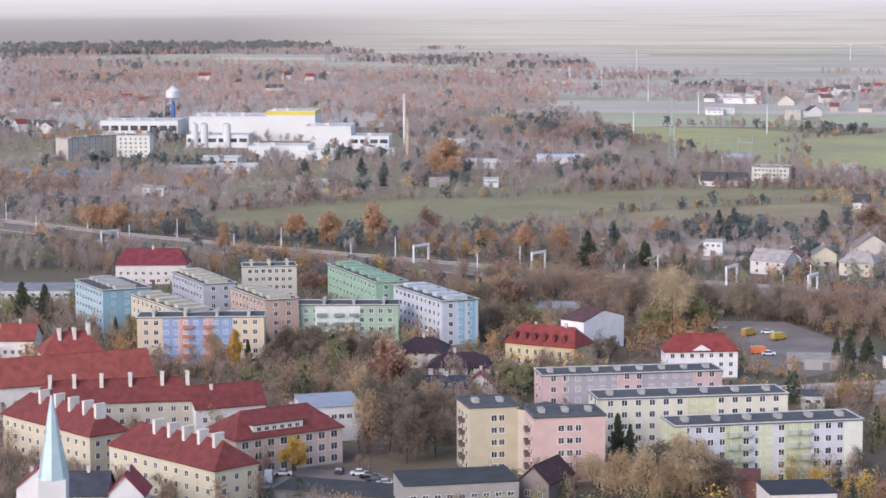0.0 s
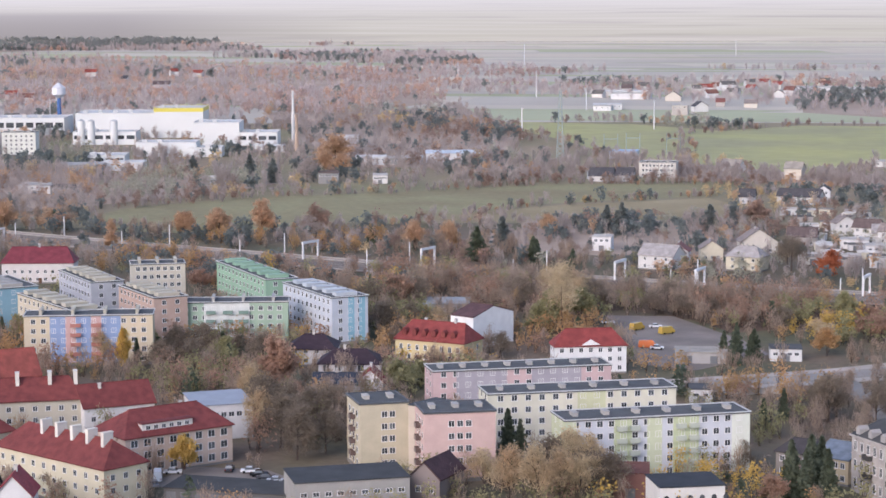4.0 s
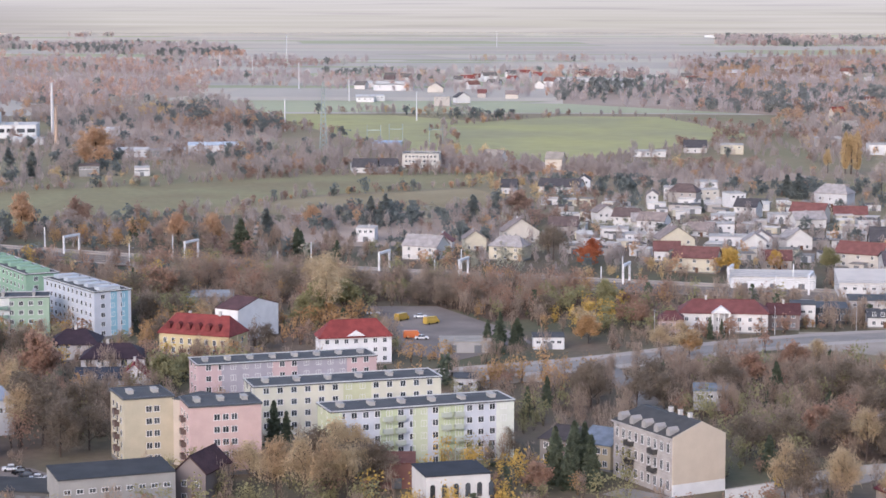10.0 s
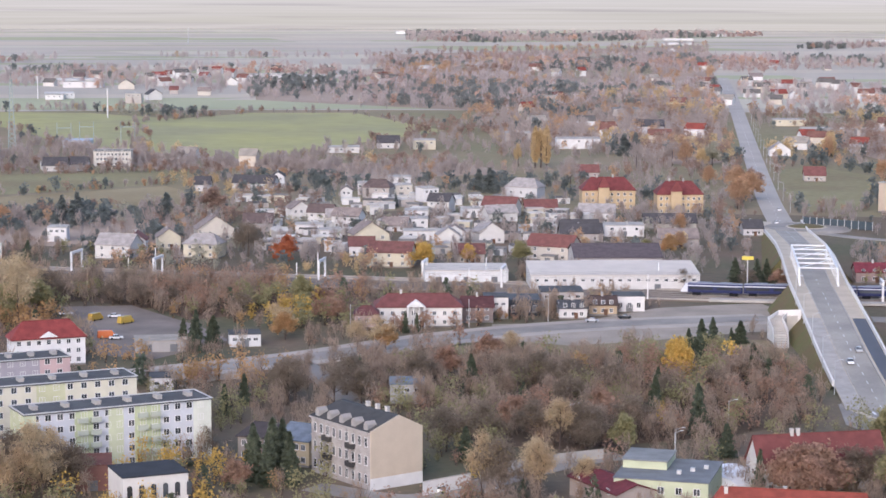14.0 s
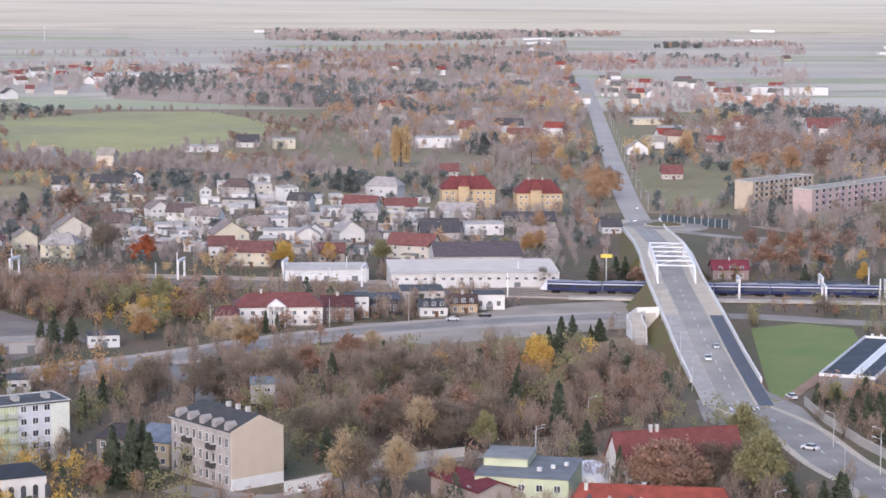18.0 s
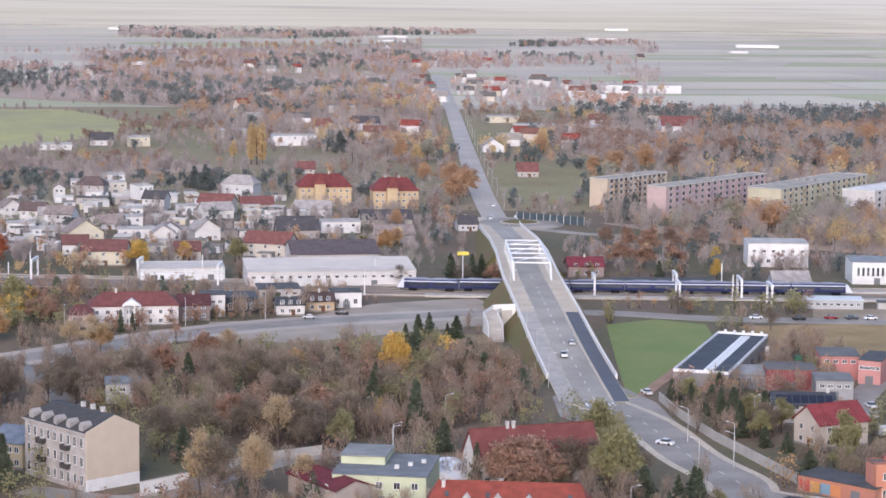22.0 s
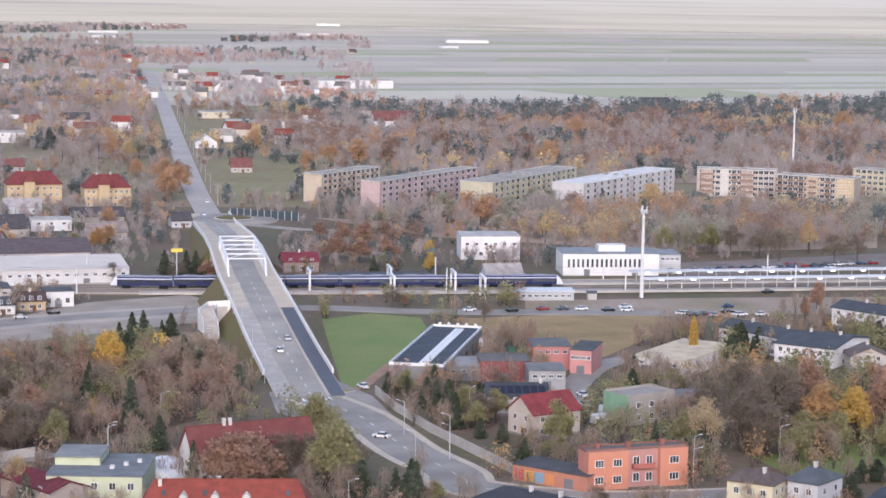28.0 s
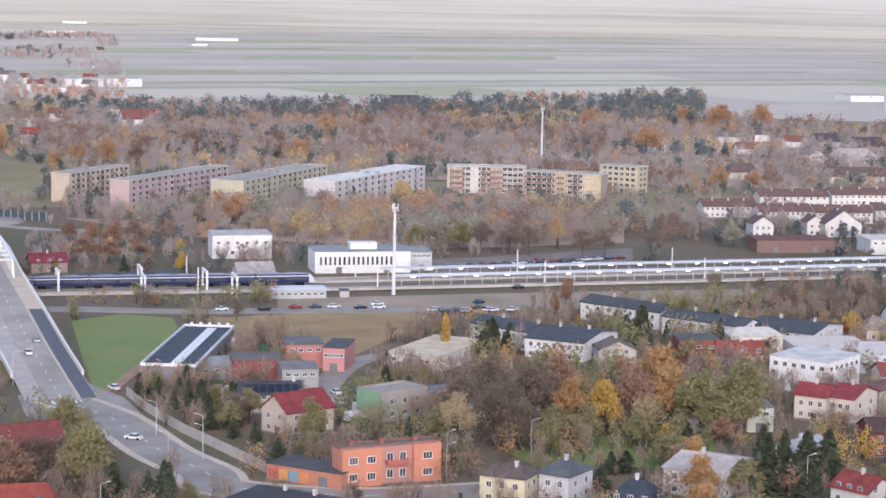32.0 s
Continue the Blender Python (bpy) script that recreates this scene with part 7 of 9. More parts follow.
house(157.6, 479.8, -70.7, 9.7, 14.2, 6, 3.6, "cbb9a4", "98393a", "beige house with bright red gabled roof", along="y", cols=2, side_cols=3, sides="fr", chimneys=())
slr = house(158.7, 500.2, -12.0, 15.3, 9, 5, 2.2, "cfccc8", "4c5058", "house with dark roof covered in solar panels", cols=4, chimneys=((0.9, 0.5),))
for i in range(7):
    part("solar_panel", Mesh().box(0, 0, 0, 1.7, 3.0, 0.08), slr, mat("solar_cells", "262c3c"), at=pose(1 + i * 2.0, 0.4, 5.5, math.degrees(math.atan2(2.2, 4.5)), 0, 0))
rx, ry, ra, rw, rd = 185.2, 488.9, -70.2, 9.4, 15.1
FOOT.append((rx, ry, ra, rw, rd))
ruin = thing("unfinished_house", rx, ry, 0, ra, "unfinished grey block house wrapped in green netting", "house")
part("wall", Mesh().box(0, 0, -0.3, rw, rd, 7), ruin, plaster("a89f94"))
part("netting", Mesh().box(0, -0.1, 0.5, rw, -0.03, 7.4), ruin, mat("green_net", "7fa183", 0.9, 0.2))
part("roof_edge", Mesh().box(0, 0, 7, rw, 0.3, 7.6).box(0, rd - 0.3, 7, rw, rd, 7.6).box(0, 0.3, 7, 0.3, rd - 0.3, 7.6).box(rw - 0.3, 0.3, 7, rw, rd - 0.3, 7.6), ruin, plaster("a89f94"))
row_of_windows(ruin, rw, rd, "r", 2, 3, 1.2, 3.0)

# orange corner house
ox, oy, oa, ow, od = 155.5, 424.6, -87.1, 4.2, 23.3
FOOT.append((ox, oy, oa, ow, od))
org = thing("corner_house", ox, oy, 0, oa, "orange and salmon two-storey house with flat roof and balcony", "house")
part("wall", Mesh().box(0, 0, -0.3, ow, od, 8.2), org, plaster("c98474"))
part("wing", Mesh().box(ow, 0, -0.3, ow + 1.2, od * 0.4, 8.3), org, plaster("df8250"))
part("wing", Mesh().box(ow, od * 0.72, -0.3, ow + 1.2, od, 8.3), org, plaster("df8250"))
part("side_panel", Mesh().box(0, -0.06, 0, ow, 0, 8.2), org, plaster("dd7f5e"))
flat_roof(org, ow, od, 8.2, felt("6d6a66"), plaster("a8604c"), 0.1)
for f in range(2):
    for s, ww in ((0.11, 2.0), (0.29, 2.0), (0.86, 2.2)):
        window(org, ow + 1.2, od, "r", od * s, 1.4 + f * 3.6, ww, 1.6, bars=2)
    for s in (0.5, 0.63):
        window(org, ow, od, "r", od * s, 1.2 + f * 3.6, 1.5, 1.9)
balcony(org, ow, od * 0.56, 4.2, 90, 5.0, paint("b9695c"), 1.3)
for k, (fx, fy) in enumerate(((0.4, 0.15), (0.5, 0.45), (0.4, 0.8))):
    chimney(org, ow * fx, od * fy, 8.6, 0.9, 0.9, 0.8, plaster("b0604c"))
ann = shed(143.5, 433, -52.2, 19.1, 8, 3.4, "d07a50", "low orange annexe with a dark roof", roof=felt("55565a"), name="annexe", category="annexe", cols=0, door=2)
for i, col in enumerate(("c94f3c", "e0a24c", "7f9fb0", "d98a4c")):
    part("mural_panel", Mesh().box(0.5 + i * 2.6, -0.05, 0.3, 2.9 + i * 2.6, -0.003, 2.6), ann, paint(col))

BRICK = mat("brown_brick", "8a5a4c", 0.9, 0.35, 0.6, 8.0, bump=0.3)
bx, by, ba, bw, bd = 122, 392.9, -54.4, 23.4, 13.3
brk = house(bx, by, ba, bw, bd, 6.6, 1.6, "8a5a4c", "43474e", "brown brick two-storey house with dark sheet roof", cols=9, side_cols=2, sides="fr", hip=2.5, roof_mat=felt("43474e"), chimneys=((0.4, 0.5), (0.7, 0.5)), wh=1.6)
house(178.3, 398, -45, 9.9, 8, 6.4, 1.8, "ddcfa0", "6d5f58", "cream house with low brown roof and a corner balcony", cols=3, side_cols=2, sides="fr", hip=2.5, chimneys=((0.7, 0.4),))
house(190.7, 395.3, -54.5, 6.9, 10.7, 6.4, 2.0, "c9cacc", "5a6068", "grey house with dark sheet roof", cols=2, side_cols=2, sides="fr", hip=2, roof_mat=felt("5a6068"))
house(198.5, 379.8, -43.4, 10, 9.9, 3.8, 3.4, "d8cbb4", "3f4a56", "low house with steep slate-blue roof", cols=3, side_cols=2, sides="fr", hip=3.5, roof_mat=tiles("3f4a56"), skylights=0)
house(218.9, 393.1, -54.4, 13.2, 19.1, 6, 1.8, "d9d3c8", "b39c94", "pale house with light sheet roof", cols=3, side_cols=3, sides="fr", chimneys=((0.5, 0.3), (0.3, 0.6)), roof_mat=felt("b8b2b0"))
house(253.2, 405.1, -68.4, 5.4, 13.3, 5.5, 1.4, "d6d2c4", "9a9da2", "pale house with grey sheet roof", along="y", cols=2, side_cols=3, sides="fr", roof_mat=felt("a4a8ae"))
house(249, 375, -71.8, 9.6, 9, 4, 2.6, "d9d3c8", "9c4036", "low house with red roof", cols=3, sides="fr")
house(282.2, 409.7, -18.1, 11.9, 10, 6, 2.4, "9a4a40", "5d4644", "dark red brick house with brown roof", cols=3, sides="f")
for args in ((289.4, 453.8, -51.7, 8.5, 8.9), (295.5, 448.2, -57.1, 7, 14.9)):
    house(*args, 6.5, 2.2, "d6ccb4", "a03a3e", "cream semi-detached house with red roof", cols=3, side_cols=2, sides="fr", group="semi-detached houses")
wbk = shed(305.2, 491.6, -60.8, 17.6, 18.1, 9, "e9e8e6", "white three-storey block with rows of windows", roof=felt("c9cbcc"), name="white_block", category="apartment block", cols=6, z0=6.6, windows_h=1.3, sides="fr")
for f in range(2):
    row_of_windows(wbk, wbk.children[0].dimensions.x, 8, "f", 1, 6, 1.2 + f * 2.8, 3)
shed(332.9, 521.3, -16.7, 22.3, 20, 4.5, "dddbd8", "low white workshop with pale flat roof", roof=WSH, name="workshop", category="workshop", cols=5)
shed(345.8, 507.1, -16.8, 20.8, 20, 4.5, "e2e0dc", "low white workshop with pale roof", roof=WSH, name="workshop", category="workshop", cols=5)
house(330.8, 475.9, -16.9, 14.4, 10, 5, 2.4, "d8d4ce", "9c4a44", "white house with dull red roof", cols=4)
house(316.2, 455.9, -17.6, 14.6, 10, 5, 2.4, "e2deda", "8c5a54", "white house with a brownish roof", along="y", cols=3)
house(321.0, 538.7, -16.3, 15.6, 10, 6, 1.6, "e0dccb", "b8b6b2", "cream two-storey house with pale roof", cols=4, hip=3, roof_mat=felt("c4c2be"))
house(309.5, 525.1, -16.7, 13.9, 9, 3.4, 3, "d8cfc4", "a04a38", "small house with orange-red roof", cols=3)
shed(300.9, 533.9, -16.7, 11.8, 9, 6.5, "94705e", "brick two-storey house with flat roof", cols=3, name="house", category="house", z0=4, wall_mat=BRICK)
house(275.0, 533.3, -16.9, 10.7, 9, 5, 2.4, "cbbfb0", "7a6a62", "beige house with brown roof", along="y", cols=2)
GR = "4e545c"
for args, hh in (((256.8, 582.7, -68.8, 28.5, 11), 6), ((261, 552.7, -49.5, 18.1, 26), 6), ((308.1, 611.5, -64.3, 31.1, 11), 6), ((319.3, 577.7, -63.3, 29.2, 11), 6), ((334.8, 554.1, -54.6, 21.9, 24.4), 5.5)):
    house(*args, hh, 1.8, "e6e4e1", GR, "white two-storey terraced house with dark grey roof", cols=7, side_cols=2, sides="fr", roof_mat=felt(GR), chimneys=((0.3, 0.5), (0.8, 0.5)), group="dark-roofed terraces", category="terraced houses", name="terraced_row")
cottage(374.5, 548.1, -16.1, 7.9, 9, 1, 0, "h", 1.4)
cottage(389.0, 556.0, -15.9, 13.8, 10, 5, 2, "g", 2)
cottage(342.1, 503.1, -16.1, 5.4, 8, 5, 3, "f", 1.4)
shed(216.1, 549.2, -48.2, 16.2, 32.9, 4.4, "dcd6ca", "low pale garage building with a beige roof", roof=felt("cfc3ac"), name="garage", category="garage", cols=3, door=2)
shed(208.4, 500.5, -11.8, 14.6, 8, 2.6, "8c8680", "rusty garden sheds under flat roofs", roof=felt("7d8084"), door=2)
shed(222.4, 476.2, -12.3, 11.3, 8, 2.8, "b4b0aa", "grey garden shed with flat roof", roof=felt("9a9894"), door=1)

# fences
wall_run([(138.2, 531.9, 0), (137.7, 509.6, 0), (139.2, 483.9, 0), (142.2, 461.3, 0), (145.1, 438.7, 0)], 2.2, 0.2, CONCRETE, "grey concrete panel fence along the street", "panel_fence")
nb = thing("noise_barrier", 177.1, 942.6, 0, 0, "dark green noise barrier with pale posts", "noise barrier")
n0 = Vector((177.1, 942.6, 0))
n1 = Vector((203.3, 920.8, 0)) - n0
for i in range(11):
    part("post", Mesh().tube(n1 * (i / 10), n1 * (i / 10) + Vector((0, 0, 4.2)), 0.14, 0.14, 6), nb, STEEL)
    if i < 10:
        part("barrier_panel", Mesh().beam(n1 * (i / 10) + n1.normalized() * 0.2 + Vector((0, 0, 2.1)), n1 * ((i + 1) / 10) - n1.normalized() * 0.2 + Vector((0, 0, 2.1)), 0.14, 3.6), nb, paint("44525a"))
sg = thing("petrol_sign", 118.5, 730.5, 0, 0, "tall pole sign with a glowing yellow panel", "sign")
part("pole", Mesh().tube((0, 0, -0.2), (0, 0, 12.6), 0.22, 0.18, 8), sg, STEEL)
sp = part("panel", Mesh().box(-2.0, -0.25, 12.4, 2.0, 0.25, 13.6), sg, paint("e8d23a", 0.4))

# ---- vehicles ----
def car(x, y, ang, col, label, kind="car", z=0.12):
    """A car or van: body, cabin glass, lamps and four wheels."""
    long, wide, low, top = {"car": (4.3, 1.75, 0.85, 1.45), "van": (5.6, 2.0, 1.2, 2.4), "truck": (7.0, 2.3, 1.3, 3.0)}[kind]
    root = thing(kind, x, y, z, ang, label, kind, "parked and passing vehicles")
    m = paint(col, 0.25)
    b = Mesh().prism([(0.0, -wide / 2, 0.3), (long, -wide / 2, 0.3), (long, wide / 2, 0.3), (0.0, wide / 2, 0.3)], [(0.06, -wide / 2 + 0.04, low), (long - 0.1, -wide / 2 + 0.04, low), (long - 0.1, wide / 2 - 0.04, low), (0.06, wide / 2 - 0.04, low)])
    part("body", b, root, m)
    f0, f1, r0, r1 = (0.22, 0.74, 0.3, 0.62) if kind == "car" else (0.02, 0.9, 0.03, 0.78)
    k = wide / 2 - 0.05
    part("cabin", Mesh().prism([(long * f0, -k, low), (long * f1, -k, low), (long * f1, k, low), (long * f0, k, low)], [(long * r0, -k + 0.15, top - 0.06), (long * r1, -k + 0.15, top - 0.06), (long * r1, k - 0.15, top - 0.06), (long * r0, k - 0.15, top - 0.06)]), root, GLASS if kind == "car" else m)
    part("roof", Mesh().box(long * r0, -k + 0.12, top - 0.06, long * r1, k - 0.12, top), root, m)
    if kind != "car":
        part("windscreen", Mesh().box(long * 0.82, -k + 0.1, low + 0.1, long * 0.88, k - 0.1, top - 0.5), root, GLASS)
    for xx in (long * 0.19, long * 0.8):
        for yy in (-wide / 2 - 0.02, wide / 2 - 0.2):
            w = part("wheel", Mesh().tube((0, 0, 0), (0, 0.22, 0), 0.32, 0.32, 12), root, BLACK, at=pose(xx, yy, 0.32))
    for yy in (-wide / 2 + 0.12, wide / 2 - 0.42) if math.hypot(x, y) < 560 else ():
        part("headlight", Mesh().box(long - 0.12, yy, 0.62, long - 0.02, yy + 0.3, 0.78), root, paint("f2f0ea", 0.2))
        part("tail_light", Mesh().box(-0.01, yy, 0.62, 0.07, yy + 0.3, 0.78), root, paint("8c1f1c", 0.3))
    return root


CARS = (("silver car", "b9bcc0"), ("white car", "e8e8e6"), ("dark grey car", "4a4d52"), ("black car", "26272a"), ("red car", "9c2a28"), ("blue car", "3c506e"))

def parked(x, y, ang, k):
    car(x, y, ang, CARS[k][1], CARS[k][0] + " parked on the asphalt")


parked(-168.4, 433, 120, 0)
parked(-171.9, 447.1, 15, 1)
parked(-155.2, 451.8, 15, 1)
parked(-152.1, 449.1, 15, 3)
parked(-149.6, 446.2, 15, 2)
parked(-146.4, 443.6, 15, 1)
parked(-143.3, 442.2, 15, 1)
parked(-157.9, 451, 100, 2)
parked(-94.6, 680.8, 10, 1)
parked(-110.8, 685.8, 20, 1)
parked(-88.5, 639.2, 10, 1)
parked(9.5, 443.7, 150, 1)
parked(21.4, 442.3, 170, 1)
parked(62, 672.1, 175, 0)
parked(73.1, 679.1, 178, 3)
parked(137.4, 538.3, 100, 1)
parked(214.1, 656.8, 0, 3)
parked(225.3, 658.3, 0, 4)
parked(231.8, 657.1, 0, 2)
parked(237.8, 656, 0, 1)
parked(245.7, 652.1, 0, 3)
parked(251.7, 651, 0, 1)
parked(200.8, 660.5, 0, 1)
parked(266.9, 640.9, 0, 1)
parked(269.7, 638, 0, 2)
parked(273.8, 638.4, 0, 2)
parked(276.5, 635.5, 0, 0)
parked(288.4, 651.5, 20, 5)
parked(285.3, 635.1, 0, 1)
parked(186.1, 503.7, 70, 1)
parked(182.4, 490.2, 70, 2)
parked(181.1, 478.2, 75, 1)
parked(186.8, 435.1, 110, 0)
parked(128, 478.4, 140, 1)
parked(175.6, 460.1, 80, 2)
parked(173.7, 451.4, 80, 5)
parked(315.9, 680.2, 10, 3)
parked(347.5, 736.4, 5, 2)
parked(354, 735.3, 5, 3)
parked(361.2, 735.6, 5, 5)
parked(356.4, 747.8, 5, 4)
parked(335.2, 732.2, 5, 0)
parked(367.4, 736.2, 5, 1)
for s, off, k in ((52, -2.1, 1), (63, 2.1, 0), (420, -2.2, 1), (470, 2.2, 1), (560, -2.2, 2)):
    p, a = along(MAIN + FAR_ROAD[1:], s)
    q = p + Vector((math.sin(radians(a)), -math.cos(radians(a)), 0)) * off
    car(q.x, q.y, a if off > 0 else a + 180, CARS[k][1], CARS[k][0] + " on the overpass road", "car", q.z + 0.06)
car(-92.2, 640.8, 15, "e0742c", "bright orange van parked in the yard", "van", 0.1)
car(-99.1, 673.1, 60, "c09a34", "yellow tow truck parked in the yard", "van", 0.1)
car(-89.2, 667.6, 50, "c4a238", "yellow truck parked in the yard", "van", 0.1)
car(186.6, 592.7, 170, "e9e9e7", "white delivery truck behind the market hall", "truck", 0.1)
car(180.5, 483.8, 20, "e9e9e7", "white van parked by the lane", "van", 0.1)
car(-169.9, 438.3, 110, "dfe2e4", "white van beside the garages", "van", 0.1)


# ---- street lamps ----
def lamp_post(x, y, ang, tall=8.0):
    root = thing("street_lamp", x, y, 0, ang, "slim grey street lamp with a bent arm", "street lamp", "street lamps")
    part("pole", Mesh().tube((0, 0, -0.2), (0, 0, tall), 0.11, 0.07, 8), root, STEEL)
    part("arm", Mesh().tube((0, 0, tall), (1.5, 0, tall + 0.4), 0.06, 0.05, 6), root, STEEL)
    part("head", Mesh().box(1.3, -0.16, tall + 0.36, 2.1, 0.16, tall + 0.5), root, paint("dcdcdc"))


lamp_post(61.1, 471.3, 0)
lamp_post(60.4, 467.5, 20)
lamp_post(77.9, 503.6, 0)
lamp_post(179.8, 419.1, 0)
lamp_post(132.4, 482.1, 150)
lamp_post(135.4, 453.9, 150)
lamp_post(152.3, 494.5, 30)
lamp_post(125.9, 448.7, 150)
lamp_post(138.5, 464.5, 150)
lamp_post(184.9, 430.9, 10)
lamp_post(100.4, 406.6, 0)
lamp_post(-16.2, 651.1, 90)
lamp_post(20.5, 661.8, 90)
lamp_post(46, 673, 90)
lamp_post(-204.2, 503.7, 0)
lamp_post(208.4, 436.7, 0)
lamp_post(249.6, 385.1, 0)
lamp_post(212.5, 446, 0)
lamp_post(39.6, 499.6, 0)
for i in range(12):
    p, a = along(FAR_ROAD, 40 + i * 55)
    lamp_post(p.x + 7 * math.sin(radians(a)), p.y - 7 * math.cos(radians(a)), a + 90, 9)
for i in range(5):
    p, a = along(MAIN, 20 + i * 28)
    q = p + Vector((math.sin(radians(a)), -math.cos(radians(a)), 0)) * -9.9
    lamp_post(q.x, q.y, a - 90, 8 + max(0, p.z))

# road markings
MARK = mat("road_paint", "e4e4e0", 0.6, 0.15)
for line, n0_, step_ in ((MAIN, 6, 9), (STREET, 2, 9), (FAR_ROAD, 0, 14)):
    tot = sum((Vector(q) - Vector(p)).length for p, q in zip(line, line[1:]))
    mk = Mesh()
    for i in range(int(tot / step_)):
        p, a = along(line, i * step_ + 2)
        q, b = along(line, min(i * step_ + 5, tot - 0.1))
        mk.beam(p + Vector((0, 0, 0.06)), q + Vector((0, 0, 0.06)), 0.18, 0.02)
    solid("lane_marking", mk, MARK, "white dashed lane marking", "road marking", "structure")
zeb = thing("zebra_crossing", 121.5, 527.7, 0.16, 0, "white zebra crossing at the junction", "road marking")
for i in range(7):
    part("stripe", Mesh().box(-5 + i * 1.4, -2, 0, -4.4 + i * 1.4, 2, 0.02), zeb, MARK)
ISL = thing("traffic_island", 129.9, 539.8, 0.1, -60, "kerbed traffic island with grass", "traffic island")
part("kerb", Mesh().prism([(-5, -1.0, 0), (5, -1.6, 0), (5, 1.6, 0), (-5, 1.0, 0)], [(-5, -1.0, 0.18), (5, -1.6, 0.18), (5, 1.6, 0.18), (-5, 1.0, 0.18)]), ISL, CONCRETE)
part("grass", Mesh().prism([(-4.6, -0.7, 0.18), (4.7, -1.3, 0.18), (4.7, 1.3, 0.18), (-4.6, 0.7, 0.18)], [(-4.6, -0.7, 0.24), (4.7, -1.3, 0.24), (4.7, 1.3, 0.24), (-4.6, 0.7, 0.24)]), ISL, GRASS)

# ---- single trees ----
tree("yellow", 74.2, 572, 13, 0.8)
tree("spruce", 62.9, 526.5, 10, 1)
tree("spruce", 70.8, 505.5, 12, 0.9)
tree("spruce", 81.7, 605.1, 9, 1)
tree("spruce", 93.7, 567.6, 8, 1.1)
tree("spruce", 83.7, 595.8, 10, 1)
tree("spruce", 98, 631.5, 5, 1)
tree("spruce", 18.3, 557.2, 9, 1)
tree("spruce", -40.6, 540.3, 8, 1)
tree("spruce", -44.4, 525.9, 8, 1)
tree("spruce", -28.2, 456.1, 14, 1)
tree("spruce", -32.7, 458.7, 12, 1)
tree("spruce", -24.3, 450.9, 12, 1)
tree("spruce", -62.4, 640, 9, 1.1)
tree("spruce", -56.8, 625, 8, 1)
tree("birch", 16.7, 444.4, 12, 0.6)
tree("birch", 21, 454.4, 9, 0.6)
tree("thin", 28.8, 442.6, 12, 0.9)
tree("bare", -30.2, 548.4, 11, 1)
tree("bare", -31.6, 541.1, 11, 1)
tree("bare", 41.7, 481, 9, 0.9)
tree("olive", 51.4, 486.5, 9, 0.8)
tree("olive", 52, 498.9, 7, 0.9)
tree("olive", 101.9, 431.3, 15, 0.9)
tree("olive", 107.2, 440.6, 11, 0.9)
tree("bare", 100.7, 442, 11, 1)
tree("rust", 83, 436.5, 14, 1.1)
tree("rust", 88.8, 438.3, 12, 1.1)
tree("rust", 79.4, 436.3, 12, 1.0)
tree("bare", 99.3, 470.6, 9, 1)
tree("spruce", 75.1, 441.4, 10, 0.8)
tree("thin", 38.2, 440.5, 9, 1)
tree("spruce", 116.1, 413.2, 10, 1.1)
tree("spruce", 112.7, 416.4, 8, 1)
tree("olive", 120, 412.3, 6, 1)
tree("bare", 153, 404.9, 5, 1)
tree("spruce", 146.3, 502.8, 9, 1)
tree("spruce", 146.1, 485.7, 9, 1.1)
tree("olive", 149.8, 481.6, 8, 0.9)
tree("spruce", 143.9, 533, 5, 1)
tree("spruce", 144.8, 525.1, 6, 1)
tree("olive", 164.2, 459.5, 9, 0.8)
tree("bare", 151.8, 453.2, 5, 1.2)
tree("spruce", 188.9, 463.5, 5, 1)
tree("poplar", 239.2, 560.3, 13, 0.8)
tree("rust", 303.1, 620, 9, 0.5)
tree("rust", 323.6, 652.5, 9, 0.6)
tree("yellow", 251.6, 514.7, 7, 0.9)
tree("orange", 235.9, 466.5, 12, 0.9)
tree("yellow", 239.7, 459, 11, 0.8)
tree("orange", 239.5, 483.1, 9, 0.9)
tree("bare", 210, 482.3, 11, 1.1)
tree("olive", 219.3, 444.5, 8, 1)
tree("rust", 254.6, 474.9, 14, 0.8)
tree("orange", 257.3, 461.9, 15, 1.0)
tree("olive", 267.8, 443.1, 13, 1.1)
tree("bare", 207.8, 443.8, 12, 1.2)
tree("olive", 220.7, 450.5, 9, 1)
tree("orange", 235.5, 468.7, 10, 1)
tree("yellow", 247.6, 477.1, 9, 0.9)
tree("yellow", 254.9, 519.4, 6, 0.9)
tree("olive", 241.6, 433.1, 6, 0.8)
tree("orange", 209.2, 360.1, 12, 0.8)
tree("spruce", 244.2, 392.9, 11, 0.9)
tree("spruce", 226.6, 370, 9, 1)
tree("spruce", 260.1, 400.2, 9, 1)
tree("spruce", 258.4, 391.3, 9, 1)
tree("spruce", 277.8, 394.5, 10, 1)
tree("spruce", 239.6, 365.7, 9, 1.2)
tree("spruce", 251.5, 356.4, 10, 1.2)
tree("spruce", 259.5, 359.1, 10, 1.2)
tree("olive", 266, 379.7, 7, 1)
tree("olive", 161.9, 402.4, 4, 1)
tree("olive", 169.8, 373.3, 4.5, 1.2)
tree("spruce", 113, 402.4, 9, 1.2)
tree("spruce", 110.6, 403.2, 8, 1.2)
tree("spruce", 306.8, 567.7, 8, 1)
tree("spruce", 314.2, 565.5, 6, 1)
tree("spruce", 260.7, 571.8, 7, 1)
tree("spruce", 285.7, 556.7, 6, 1)
tree("olive", 330.4, 578.9, 9, 0.9)
tree("bare", 338.7, 595.6, 9, 0.9)
